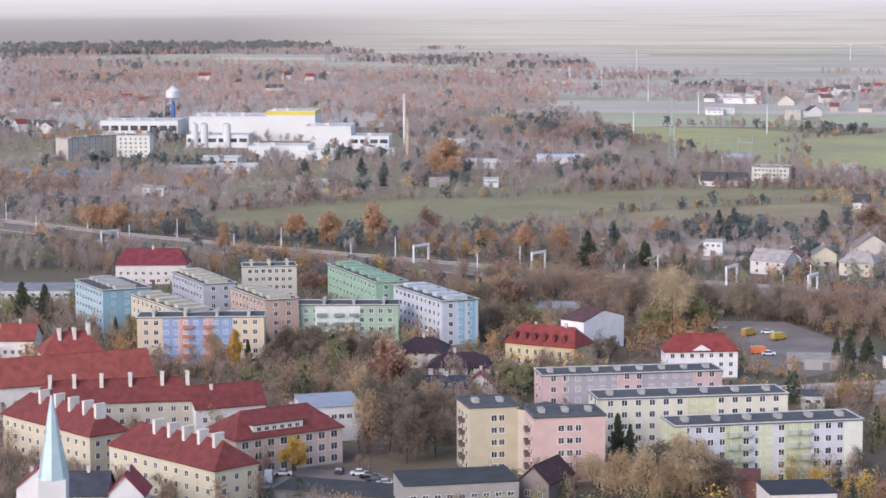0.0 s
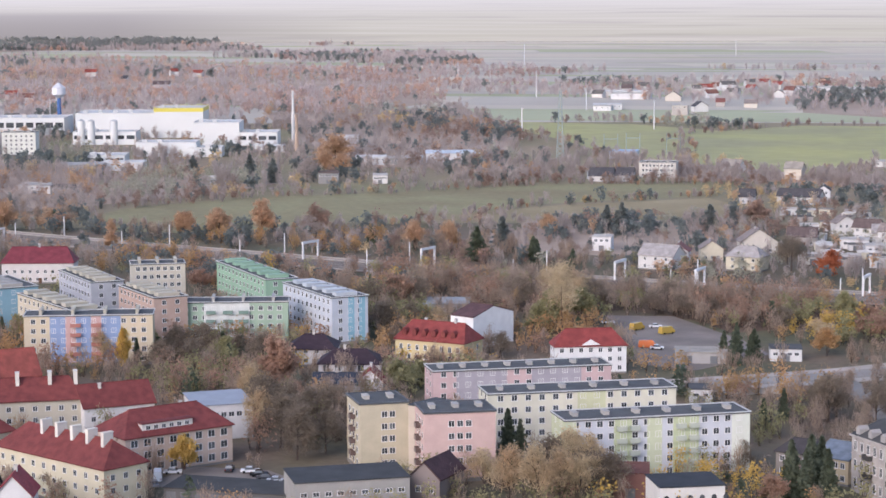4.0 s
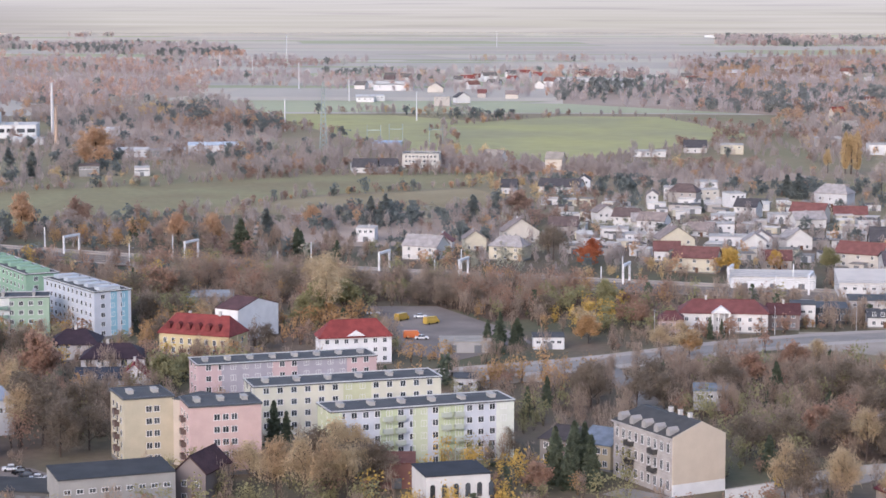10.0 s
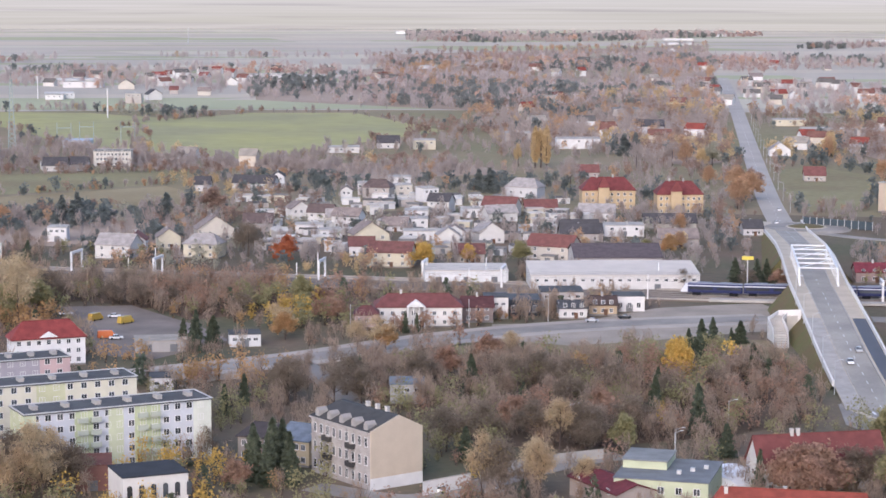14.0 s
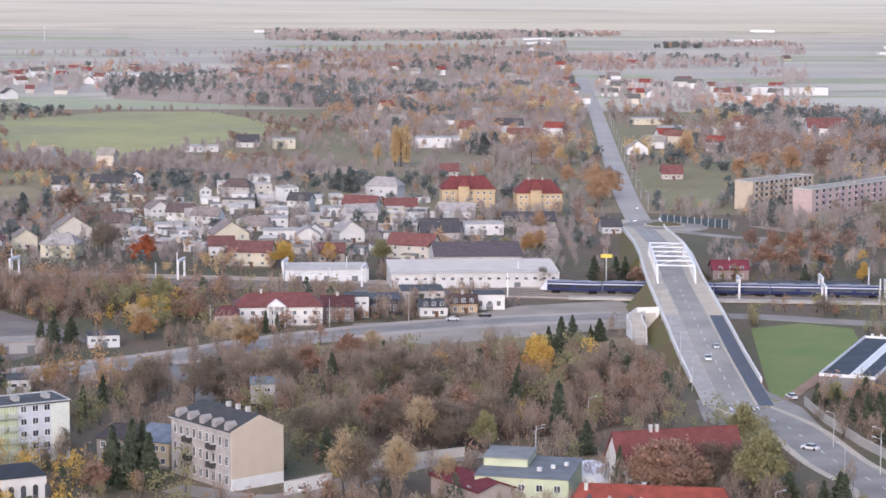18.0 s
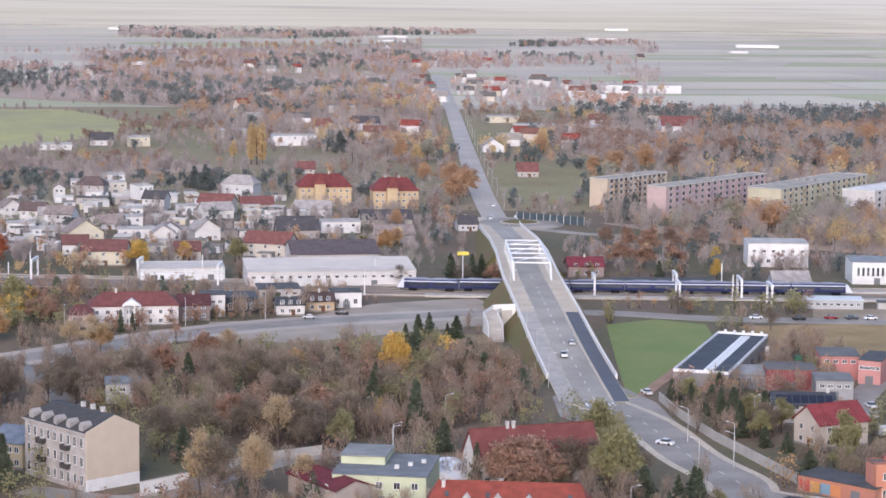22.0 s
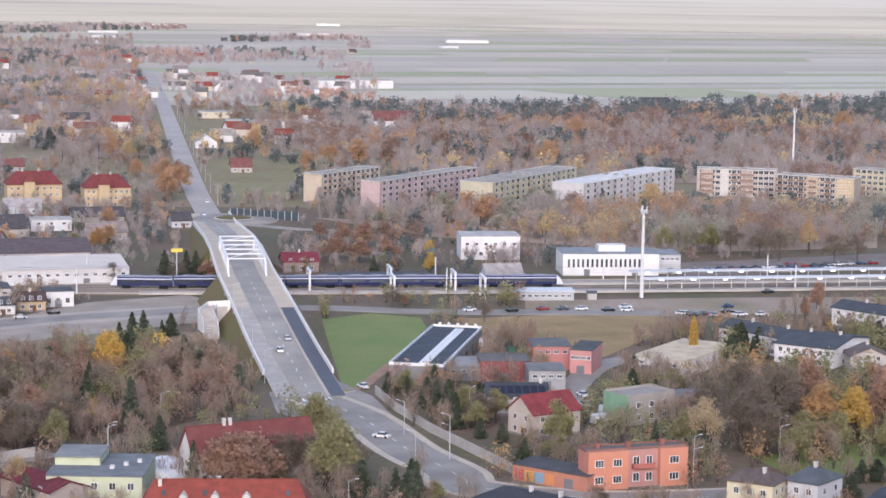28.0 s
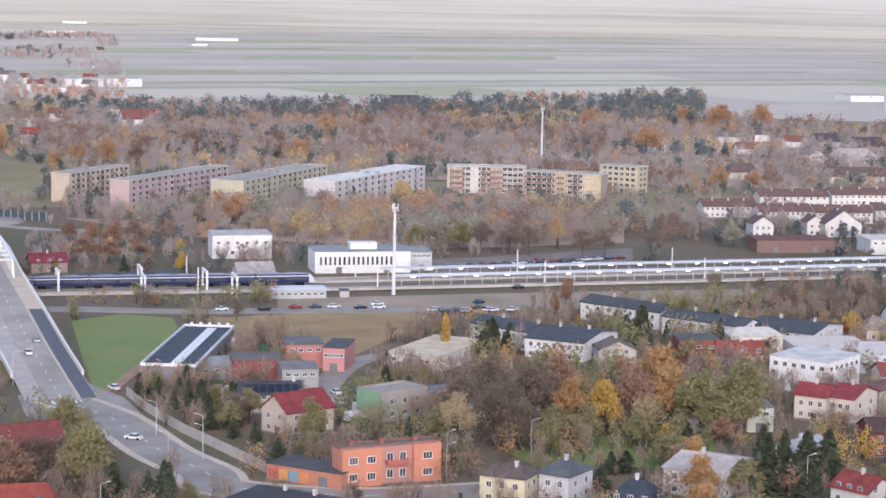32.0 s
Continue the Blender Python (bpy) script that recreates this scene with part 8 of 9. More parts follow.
tree("spruce", 322.5, 546, 7, 1)
tree("red", 375.1, 560, 5.5, 0.9)
tree("spruce", 326.1, 619.1, 5, 0.5)
tree("spruce", 323, 620, 5, 0.5)
tree("spruce", 326.8, 614.8, 5, 0.5)
tree("rust", 318, 642.4, 8, 0.9)
tree("bare", 381.7, 652.1, 8, 1.2)
tree("bare", 390.7, 637.4, 8, 1.2)
tree("bare", 401.8, 626.8, 8, 1.2)
tree("bare", 414.9, 615.9, 8, 1.2)
tree("bare", 432.2, 611.1, 8, 1.2)
tree("bare", 201.4, 639.4, 8, 1)
tree("bare", 180.4, 672.8, 8, 0.9)
tree("rust", 184, 672.1, 5, 0.8)
tree("yellow", 213.6, 744.2, 9, 0.8)
tree("yellow", 79.3, 1233.6, 26, 0.45)
tree("yellow", 66.6, 1240.7, 15, 0.5)
tree("poplar", 82, 1226.3, 25, 0.9)
tree("poplar", 76, 1233.5, 24, 0.9)
tree("orange", 166.5, 1050.5, 13, 0.8)
tree("orange", 172.1, 1097.1, 14, 1.0)
tree("yellow", 7.6, 796.2, 11, 1.1)
tree("yellow", 24.5, 809.3, 9, 0.8)
tree("red", -45.9, 807.9, 9, 1.1)
tree("olive", -34.7, 721.2, 9, 1.0)
tree("olive", -51.6, 701.9, 9, 1.0)
tree("olive", 43.8, 809.7, 10, 0.9)
tree("bare", -62.8, 841.3, 14, 1)
tree("rust", -20.6, 667.4, 9, 1.3)
tree("rust", -26.1, 672.9, 8, 1.1)
tree("thin", -35.4, 645.6, 9, 1.2)
tree("thin", -39.5, 656.1, 9, 1)
tree("orange", 110.7, 853.8, 8, 1.1)
tree("bare", 97.6, 743.6, 8, 1.2)
tree("orange", 166.4, 1159.2, 9, 1)
tree("spruce", 0.7, 651.4, 7, 0.9)
tree("spruce", 4.2, 653.6, 6, 0.8)
tree("spruce", 119.7, 765.2, 8, 1.2)
tree("yellow", -230.2, 569.7, 13, 0.5)
tree("poplar", -230, 567.8, 13, 0.9)
tree("spruce", -228.5, 575, 9, 0.8)
tree("spruce", -204.3, 596.7, 8, 1.2)
tree("olive", -212.7, 594.4, 9, 1)
tree("bare", -222.8, 591.7, 11, 1.1)
tree("thin", -239.8, 576.9, 10, 1)
tree("spruce", -290.3, 617.3, 7, 1)
tree("olive", -280.4, 608.4, 10, 0.9)
tree("thin", -187.4, 581.3, 10, 1)
tree("rust", -258.9, 733.3, 9, 1.6)
tree("rust", -265.9, 731.4, 9, 1.3)
tree("thin", -249.9, 735.7, 9, 1.2)
tree("thin", -172.7, 460.4, 11, 0.8)
tree("yellow", -170.6, 456, 9, 0.9)
tree("thin", -158.9, 477.2, 15, 0.8)
tree("bare", -146.7, 467.6, 14, 1)
tree("bare", -142.1, 475.3, 12, 1.1)
tree("bare", -161.2, 504.4, 12, 1)
tree("bare", -153, 499.4, 12, 1.1)
tree("olive", -144.7, 556.5, 9, 1.4)
tree("olive", -141.6, 566.1, 8, 1.2)
tree("spruce", -145.1, 612.7, 8, 0.9)
tree("olive", -126.8, 661.4, 10, 1.4)
tree("bare", -141.5, 707.2, 13, 1.2)
tree("thin", -126.8, 711.2, 14, 1.2)
tree("thin", -122.3, 719.1, 12, 1)
tree("bare", -183.9, 695.9, 14, 1.2)
tree("bare", -191.3, 693.9, 12, 1.2)
tree("bare", -169.3, 661.8, 10, 1)
tree("spruce", -98.3, 474.8, 13, 0.9)
tree("spruce", -95, 472.6, 11, 0.9)
tree("bare", -84.7, 449.6, 13, 1.2)
tree("thin", -80, 450.9, 14, 1)
tree("bare", -74.7, 441.6, 12, 1.2)
tree("bare", -69, 443.2, 12, 1.1)
tree("bare", -62.8, 472.6, 11, 0.9)
tree("thin", -96.5, 440.9, 11, 1)
tree("bare", -45.2, 476, 10, 0.8)
tree("bare", -186.3, 421.4, 9, 1)
tree("bare", -208.9, 444.2, 9, 1.1)
tree("bare", -225.5, 486.7, 9, 1)
tree("spruce", -340.9, 653.8, 10, 1.2)
tree("spruce", -332.3, 649.4, 9, 1.2)
tree("olive", -315.5, 598.9, 8, 1.4)
tree("olive", -402.7, 780.8, 9, 1.3)
tree("thin", -420.6, 795.5, 9, 1.3)
tree("orange", -430.8, 903.3, 13, 1.1)
tree("orange", -418.1, 894.4, 14, 1.1)
tree("orange", -441.2, 913.1, 11, 1)
tree("orange", -342.2, 836.2, 10, 0.9)
tree("orange", -331.1, 893.4, 12, 1.2)
tree("orange", -315.3, 897.5, 12, 1.1)
tree("orange", -298.2, 902, 14, 1.1)
tree("bare", -274.3, 896.8, 12, 1.2)
tree("orange", -365, 1222.8, 16, 1.3)
tree("orange", -351.9, 1213.8, 15, 1.2)
tree("orange", -221.5, 872.7, 11, 1)
tree("orange", -207.4, 874.7, 11, 1)
tree("spruce", -106.4, 964.9, 9, 1.3)
tree("spruce", -146.6, 947.6, 8, 1.2)
tree("spruce", -149.9, 935.8, 7, 1.2)
tree("spruce", -162.6, 842.7, 9, 1.2)
tree("spruce", -184.7, 888, 7, 1.3)
tree("orange", -90.4, 1016.4, 11, 1)
tree("spruce", -3.6, 1016, 7, 1)
tree("spruce", -113.2, 956.9, 6, 1)
tree("spruce", -102.4, 1014.7, 6, 1)


# ---- greenery of gardens, verges and far copses ----
ROADS = [(MAIN, 19), (FAR_ROAD, 9), (STREET, 8), (STATION_ROAD, 11), (SIDE, 8), (LANE, 8), (LINK, 6), (TRACK, 17), (TRACK[7:], 34), (SIDE_EAST, 8), (FOOTPATH, 7), ([(160, 929, 0), (192, 929, 0)], 20)]


def free(p, gap):
    """Which places lie clear of buildings, roads, tracks and open fields."""
    ok = np.ones(len(p), bool)
    for x, y, a, w, d in FOOT:
        c, s = math.cos(radians(a)), math.sin(radians(a))
        u, v = p[:, 0] - x, p[:, 1] - y
        lx, ly = u * c + v * s, -u * s + v * c
        ok &= ~((lx > -gap) & (lx < w + gap) & (ly > -gap) & (ly < d + gap))
    for line, wide in ROADS:
        for a, b in zip(line, line[1:]):
            ax, ay, bx_, by_ = a[0], a[1], b[0], b[1]
            t = ((p[:, 0] - ax) * (bx_ - ax) + (p[:, 1] - ay) * (by_ - ay)) / ((bx_ - ax) ** 2 + (by_ - ay) ** 2)
            t = np.clip(t, 0, 1)
            ok &= np.hypot(p[:, 0] - ax - t * (bx_ - ax), p[:, 1] - ay - t * (by_ - ay)) > wide
    for pts in OPEN:
        ok &= ~inside(pts, p)
    return ok


def hedge(line, n, wide, tall, mix, label, per, leaf, seed):
    """A ragged hedgerow along a line."""
    rg = np.random.default_rng(seed)
    total = sum(math.dist(a, b) for a, b in zip(line, line[1:]))
    spots = []
    for s in rg.uniform(0, total, n):
        q, _ = along([(*a, 0) for a in line], s)
        spots.append((q.x + rg.normal() * wide, q.y + rg.normal() * wide))
    grow(np.array(spots), tall, mix, label, per, leaf, rg, "hedgerow", HAZED_MID_LEAF)


def clumped(p, size, seed, level):
    """Keeps places where a soft pattern of the given size is high, so that trees stand in groups."""
    v = sum(np.sin(p[:, 0] / size * f + seed * f) * np.cos(p[:, 1] / size * (f + 0.4) + seed * 1.7) / f for f in (1.0, 2.3, 4.1))
    return v > level


def greenery(r0, r1, n, tall, mix, label, per, leaf, gap, seed, size=60, level=-0.2, a0=-31.0, a1=38.0):
    rg = np.random.default_rng(seed)
    m = n * 6
    r = np.sqrt(rg.uniform(r0 * r0, r1 * r1, m))
    a = np.radians(rg.uniform(a0, a1, m))
    p = np.stack([r * np.sin(a), r * np.cos(a)], 1)
    p = p[clumped(p, size, seed, level)]
    p = p[free(p, gap)][:n]
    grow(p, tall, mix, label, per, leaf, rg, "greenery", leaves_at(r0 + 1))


def grove(pts, n, tall, mix, label, per, leaf, seed, gap=1.0, far=False):
    """Trees inside an outline, clear of buildings, roads and tracks."""
    rg = np.random.default_rng(seed)
    p = rg.uniform(np.min(pts, 0), np.max(pts, 0), (n * 8, 2))
    p = p[inside(pts, p)]
    grow(p[free(p, gap)][:n], tall, mix, label, per, leaf, rg, "woodland", HAZED_MID_LEAF if far else None)


ESTATE = [(-83.4, 1076), (25.2, 1106.6), (81.3, 1036.7), (79.1, 860.4), (57.2, 808.5), (-16.1, 824.7), (-64.6, 859.5)]
CARPARK = (Vector((310.8, 736.5)), Vector((393.3, 744.8)))
tree("bare", -166.6, 502.9, 15, 1.0)
tree("bare", -154.3, 478.4, 15, 1.0)
tree("thin", -174, 515.9, 14, 0.8)
tree("bare", -147.6, 500.9, 13, 1.1)
tree("bare", -211, 574.9, 10, 1.2)
tree("olive", -205.4, 586.2, 9, 1.1)
tree("bare", -193.5, 584.5, 11, 1.1)
tree("rust", -175.8, 548, 12, 0.9)
tree("bare", -220.4, 572.3, 10, 1.1)
tree("thin", -246.9, 585.1, 9, 1.1)
tree("olive", -247.4, 579.9, 8, 1.0)
tree("spruce", -213.4, 584.1, 7, 1.0)
tree("spruce", -201.5, 577.5, 8, 1.0)
tree("bare", -175.1, 648.4, 12, 1.1)
tree("bare", -158.4, 609.1, 11, 1.0)
tree("thin", -157, 653.2, 9, 1.0)
tree("bare", -130.1, 616.8, 8, 1.2)
tree("olive", -124.6, 673.8, 9, 1.3)
tree("thin", -137.2, 736, 13, 1.2)
tree("bare", -117.6, 713.6, 12, 1.2)
tree("thin", -121.8, 699.4, 13, 1.1)
tree("bare", -108.6, 743.6, 9, 1.3)
tree("bare", -95.4, 733.1, 9, 1.3)
tree("bare", -82.7, 723, 9, 1.3)
tree("rust", -74, 712.3, 9, 1.2)
tree("bare", -68, 726.9, 9, 1.2)
tree("spruce", -60.5, 615.8, 9, 1.1)
tree("spruce", -64.6, 624.5, 9, 1.0)
tree("thin", -79.2, 456.6, 12, 0.8)
tree("thin", -74.3, 449.7, 13, 0.8)
tree("bare", -49.5, 507.3, 10, 0.9)
tree("thin", -72.9, 439.3, 11, 0.9)
tree("rust", -35, 444.8, 8, 1.1)
tree("spruce", -32.2, 455.6, 12, 1.0)
tree("spruce", -26.2, 459.1, 13, 1.0)
tree("spruce", -28.8, 450.8, 12, 1.0)
tree("bare", -17.7, 537, 11, 1.1)
tree("bare", -10.6, 540.7, 10, 1.2)
tree("bare", 9.9, 484.3, 12, 1.0)
tree("bare", 19.1, 484.3, 13, 1.0)
tree("thin", 36, 484.2, 13, 0.9)
tree("bare", 42.5, 484.2, 12, 1.1)
tree("bare", 28.3, 551.8, 11, 1.2)
tree("bare", 35.4, 559.6, 11, 1.2)
tree("bare", 43.8, 551.8, 11, 1.2)
tree("rust", 23.2, 593, 10, 1.2)
tree("thin", 30.8, 602, 9, 1.3)
tree("bare", 54.9, 544.2, 11, 1.2)
tree("bare", 67.2, 536.8, 9, 1.3)
tree("bare", 80.8, 551.7, 8, 1.3)
tree("bare", 93.8, 567.5, 8, 1.3)
tree("bare", 4, 559.7, 11, 1.1)
tree("rust", 11.8, 575.9, 10, 1.2)
tree("spruce", 18.2, 559.6, 9, 1.1)
tree("bare", 94.8, 443.3, 11, 1.2)
tree("rust", 84.8, 430.1, 12, 1.1)
tree("bare", 110.3, 445.3, 9, 1.2)
tree("thin", 193.8, 444.8, 14, 0.9)
tree("bare", 203.9, 448.1, 15, 1.1)
tree("bare", 207.7, 440.8, 13, 0.8)
tree("olive", 192.4, 451.5, 10, 1.1)
tree("orange", 227.4, 454.3, 15, 0.8)
tree("yellow", 234.7, 452.2, 14, 0.8)
tree("rust", 244.4, 456.2, 15, 0.9)
tree("orange", 253.1, 453.7, 16, 1.0)
tree("olive", 265.9, 443.3, 15, 1.1)
tree("olive", 258.6, 438.8, 13, 1.0)
tree("olive", 211.5, 433.6, 9, 1.1)
tree("olive", 240.7, 431.2, 7, 1.2)
tree("spruce", 246.7, 551.4, 9, 1.3)
tree("spruce", 253, 549.7, 8, 1.2)
tree("spruce", 315.5, 583.7, 9, 1.1)
tree("orange", 229.7, 399.7, 11, 0.9)
tree("bare", 383.8, 610, 10, 1.3)
tree("bare", 394.6, 600.1, 10, 1.3)
tree("bare", 411.2, 595.4, 10, 1.3)
tree("olive", 273.2, 851.5, 10, 1.2)
tree("olive", 292.2, 848.5, 11, 1.2)
tree("orange", 278.4, 892, 13, 1.2)
tree("orange", 266.6, 904.7, 12, 1.2)
tree("yellow", 381.1, 946.6, 13, 1.0)
tree("olive", 315.2, 931.7, 12, 1.2)
tree("birch", 287.1, 829.9, 13, 0.8)
tree("birch", 380.9, 777.8, 14, 0.8)
tree("bare", 335, 803.5, 12, 1.3)
tree("olive", 345.2, 792.7, 12, 1.2)
tree("bare", 365.2, 798.5, 12, 1.2)
tree("orange", 412.3, 1189.6, 16, 1.1)
tree("orange", 489.3, 1355.1, 16, 0.7)
tree("orange", 702.7, 1389.5, 18, 1.1)
tree("yellow", 261.7, 1310.4, 18, 0.7)
tree("spruce", 228.7, 944.3, 10, 1.0)
tree("spruce", 233.6, 948.3, 11, 1.0)
tree("spruce", 360.7, 949.5, 10, 1.2)
tree("spruce", 458.6, 961.5, 12, 1.0)

tree("orange", 167.2, 1092.5, 12, 0.9)
tree("rust", 178.5, 1091.7, 13, 1.1)
tree("thin", 156.7, 1245.8, 15, 1.2)
tree("orange", 166.5, 1257, 15, 0.9)
tree("yellow", 171, 1226.1, 14, 0.8)
tree("olive", 179.9, 1244.7, 15, 1.1)
tree("thin", 133.1, 1220.6, 15, 1.0)
tree("orange", 161.9, 1129.9, 10, 1.1)
tree("spruce", 135.8, 1315.5, 14, 1.7)
tree("spruce", 145.6, 1341.1, 13, 1.6)
tree("spruce", 44, 1086, 13, 1.8)
tree("spruce", 38.9, 1100.9, 11, 1.8)
tree("thin", 85.9, 1097.8, 18, 0.9)
tree("orange", 279.6, 1183.9, 14, 1.3)
tree("orange", 303.1, 1212, 15, 1.3)
tree("rust", 330.3, 1237.6, 14, 1.3)
tree("orange", 262.8, 1167.2, 12, 1.2)
tree("yellow", 263.8, 1323.5, 13, 0.8)
tree("spruce", -152.4, 956.3, 12, 1.5)
tree("spruce", -145.6, 956.3, 13, 1.5)
tree("spruce", -106.8, 965.8, 12, 1.9)
tree("spruce", -113.9, 961.1, 9, 1.3)
tree("spruce", -97.4, 972.8, 10, 1.5)
tree("rust", -88.1, 984.7, 14, 1.2)
tree("bare", -60.4, 833, 15, 1.1)
tree("red", -45.4, 821.2, 11, 1.2)
tree("olive", -33.4, 702.4, 11, 1.0)
tree("olive", -52.9, 702.3, 10, 1.0)
tree("thin", -126.5, 708.4, 18, 1.2)
tree("spruce", 241.2, 387.8, 13, 1.5)
tree("spruce", 253.8, 392, 12, 1.6)
tree("spruce", 261.3, 395.2, 11, 1.6)
tree("spruce", 245.7, 383.8, 9, 1.9)
tree("olive", 233.9, 384.8, 9, 1.3)
tree("spruce", 221.2, 414.3, 5, 2.4)
tree("spruce", 208.4, 401.6, 5, 2.4)
tree("spruce", 333.2, 568.4, 9, 1.7)
tree("spruce", 310.1, 574.7, 10, 1.8)
tree("spruce", 306.8, 577.7, 7, 2.0)
tree("spruce", 285.6, 558.7, 7, 1.7)
tree("olive", 328.2, 580.7, 12, 1.2)
tree("orange", 222.2, 383.3, 11, 1.0)
tree("olive", 236.6, 423.1, 7, 1.1)
tree("yellow", 240.3, 431.2, 7, 0.9)
tree("olive", 225.3, 442, 10, 1.2)
tree("thin", 242.4, 443.3, 11, 1.1)
tree("olive", 227, 454.5, 9, 1.3)
tree("rust", 256.3, 432.7, 7, 1.3)
tree("spruce", 247, 432.3, 6, 1.6)
tree("spruce", 202, 512.2, 8, 1.6)
tree("spruce", 206.3, 507.1, 6, 2.0)
tree("olive", 215.6, 516.4, 7, 1.5)
tree("spruce", 226.2, 501.5, 6, 2.0)
tree("spruce", 192.6, 445.2, 7, 1.8)
tree("spruce", 148.5, 440.3, 7, 1.8)
tree("olive", 158.4, 446.1, 7, 1.4)
tree("spruce", 107.7, 424.9, 8, 1.8)
tree("spruce", -61.7, 628.6, 8, 1.5)
tree("spruce", -56.2, 628.6, 9, 1.4)
tree("rust", -22.1, 682.1, 8, 1.3)
tree("rust", -27.1, 698.7, 8, 1.3)
tree("orange", -35.5, 638.6, 9, 1.2)
tree("bare", -51.4, 682.1, 9, 1.4)
tree("bare", -86.5, 702.3, 9, 1.4)
tree("bare", -96.6, 708.5, 9, 1.4)
tree("olive", -31.6, 684.4, 8, 1.3)
tree("bare", -114.4, 714.7, 8, 1.4)
tree("thin", -122.8, 708.4, 9, 1.4)
tree("bare", -77.1, 702.3, 8, 1.4)
tree("spruce", 141.4, 531.2, 6, 1.3)
tree("olive", 145.2, 528.6, 7, 1.1)
tree("bare", 147.9, 509.2, 9, 1.1)
tree("spruce", 150.2, 503.5, 8, 1.4)
tree("olive", 152.1, 496.7, 9, 1.1)
tree("spruce", 146.5, 512, 8, 1.3)
tree("bare", 152.7, 486.9, 9, 1.1)
tree("olive", 157.7, 489.7, 9, 1.0)
tree("spruce", 149, 474.8, 5, 1.6)
tree("spruce", 152.4, 468.5, 5, 1.6)
tree("spruce", 97.2, 586.4, 8, 1.5)
tree("spruce", 100.8, 631.8, 7, 1.6)
tree("spruce", 80.5, 581.5, 10, 1.4)
tree("spruce", 70.9, 503.2, 9, 1.4)
tree("spruce", 73.6, 478.1, 8, 1.4)
tree("spruce", 17.1, 549.8, 8, 1.5)
tree("spruce", 14.1, 474.3, 8, 1.3)
tree("thin", 16.5, 439.7, 14, 0.8)
tree("bare", 20.2, 436.9, 14, 0.9)
tree("thin", 27.5, 436.3, 14, 0.9)
tree("bare", -29.2, 538.6, 14, 0.9)
tree("bare", -14.8, 552.2, 12, 1.2)
tree("bare", 2.6, 558.6, 9, 1.4)
tree("rust", 26.5, 506.8, 10, 1.2)
tree("bare", 31.1, 493.7, 11, 1.2)
tree("bare", 41.2, 486.8, 12, 1.1)
tree("rust", 49.4, 518.4, 9, 1.3)
tree("bare", 54.2, 498.1, 11, 1.2)
tree("olive", 49.6, 486.1, 7, 0.9)
tree("bare", 42.2, 533, 10, 1.3)
tree("bare", 38, 555.9, 9, 1.4)
tree("orange", -5.2, 614.7, 9, 1.2)
tree("thin", -6.8, 614.8, 11, 1.2)
tree("thin", -13.3, 620, 9, 1.2)
tree("olive", 45.8, 814, 9, 1.3)
tree("yellow", 7.2, 816, 9, 1.3)
tree("orange", 24.2, 810.2, 8, 0.9)
tree("orange", 104.5, 831.5, 10, 1.2)
tree("olive", 95.6, 831.9, 8, 1.2)
tree("spruce", 119.4, 763.4, 9, 1.4)
tree("spruce", 311.3, 574.1, 10, 1.2)
tree("spruce", 297.5, 557.1, 7, 1.5)
tree("spruce", 329.1, 558.9, 8, 1.3)
tree("spruce", 259.5, 572.3, 9, 1.6)
tree("spruce", 263.2, 568.3, 8, 1.6)
tree("orange", 265.3, 479, 17, 1.15)
tree("olive", 271.3, 448.5, 17, 1.15)
tree("rust", 249.1, 465.3, 15, 0.9)
tree("bare", 229.5, 474.4, 13, 1.2)
tree("olive", 229, 460.6, 10, 1.2)
tree("olive", 232.2, 415.7, 8, 1.3)
tree("olive", 234.4, 433.1, 9, 1.0)
tree("thin", 229.5, 512.6, 9, 1.2)
tree("spruce", 247.4, 399.9, 12, 1.2)
tree("spruce", 217.4, 414.3, 5, 1.8)
tree("olive", 264.6, 902.6, 15, 1)
tree("orange", 272.8, 895.5, 16, 1)
tree("orange", 280.9, 888.5, 16, 1)
tree("olive", 288.3, 883.6, 15, 1)
tree("olive", 312.2, 920.5, 15, 1)
tree("olive", 320.0, 919.8, 15, 1)
tree("yellow", 368.9, 920.2, 16, 1)
tree("rust", 328.1, 912.4, 13, 1)
tree("spruce", 350.6, 933.3, 11, 1.2)
tree("spruce", 235.0, 959.3, 11, 1.2)
tree("spruce", 229.9, 955.0, 10, 1.2)
tree("rust", 251.1, 919.0, 13, 1)
tree("bare", 254.5, 907.8, 12, 1)
tree("orange", 276.4, 1184.0, 13, 1)
tree("orange", 297.7, 1190.1, 14, 1)
tree("rust", 312.3, 1182.1, 14, 1)
tree("rust", 366.4, 1255.7, 17, 1)
tree("orange", 413.4, 1191.3, 15, 1)
tree("orange", 478.2, 1329.0, 19, 1)
tree("yellow", 223.5, 780.2, 9, 0.7)
tree("orange", 257.2, 1293.5, 16, 0.6)
tree("rust", 528.6, 1384.9, 16, 1)
tree("rust", 202.1, 833.5, 11, 1)
tree("rust", 209.1, 823.9, 12, 1)
tree("rust", 219.3, 831.9, 11, 1)
tree("rust", 197.1, 852.5, 9, 1)
tree("yellow", 72.6, 575.3, 11, 0.6)
tree("yellow", 74.4, 565.0, 13, 0.7)
tree("spruce", 93.5, 638.7, 7, 1.3)
tree("spruce", 88.7, 629.0, 8, 1.3)
tree("spruce", 94.8, 572.4, 7, 1.5)
tree("spruce", 65.7, 544.0, 9, 1)
tree("spruce", 72.1, 510.9, 10, 1)
tree("olive", 50.2, 479.1, 10, 0.8)
tree("spruce", 17.9, 558.1, 10, 1)
tree("orange", 158.4, 1009.8, 16, 1.2)
tree("orange", 171.6, 1048.9, 15, 1.2)
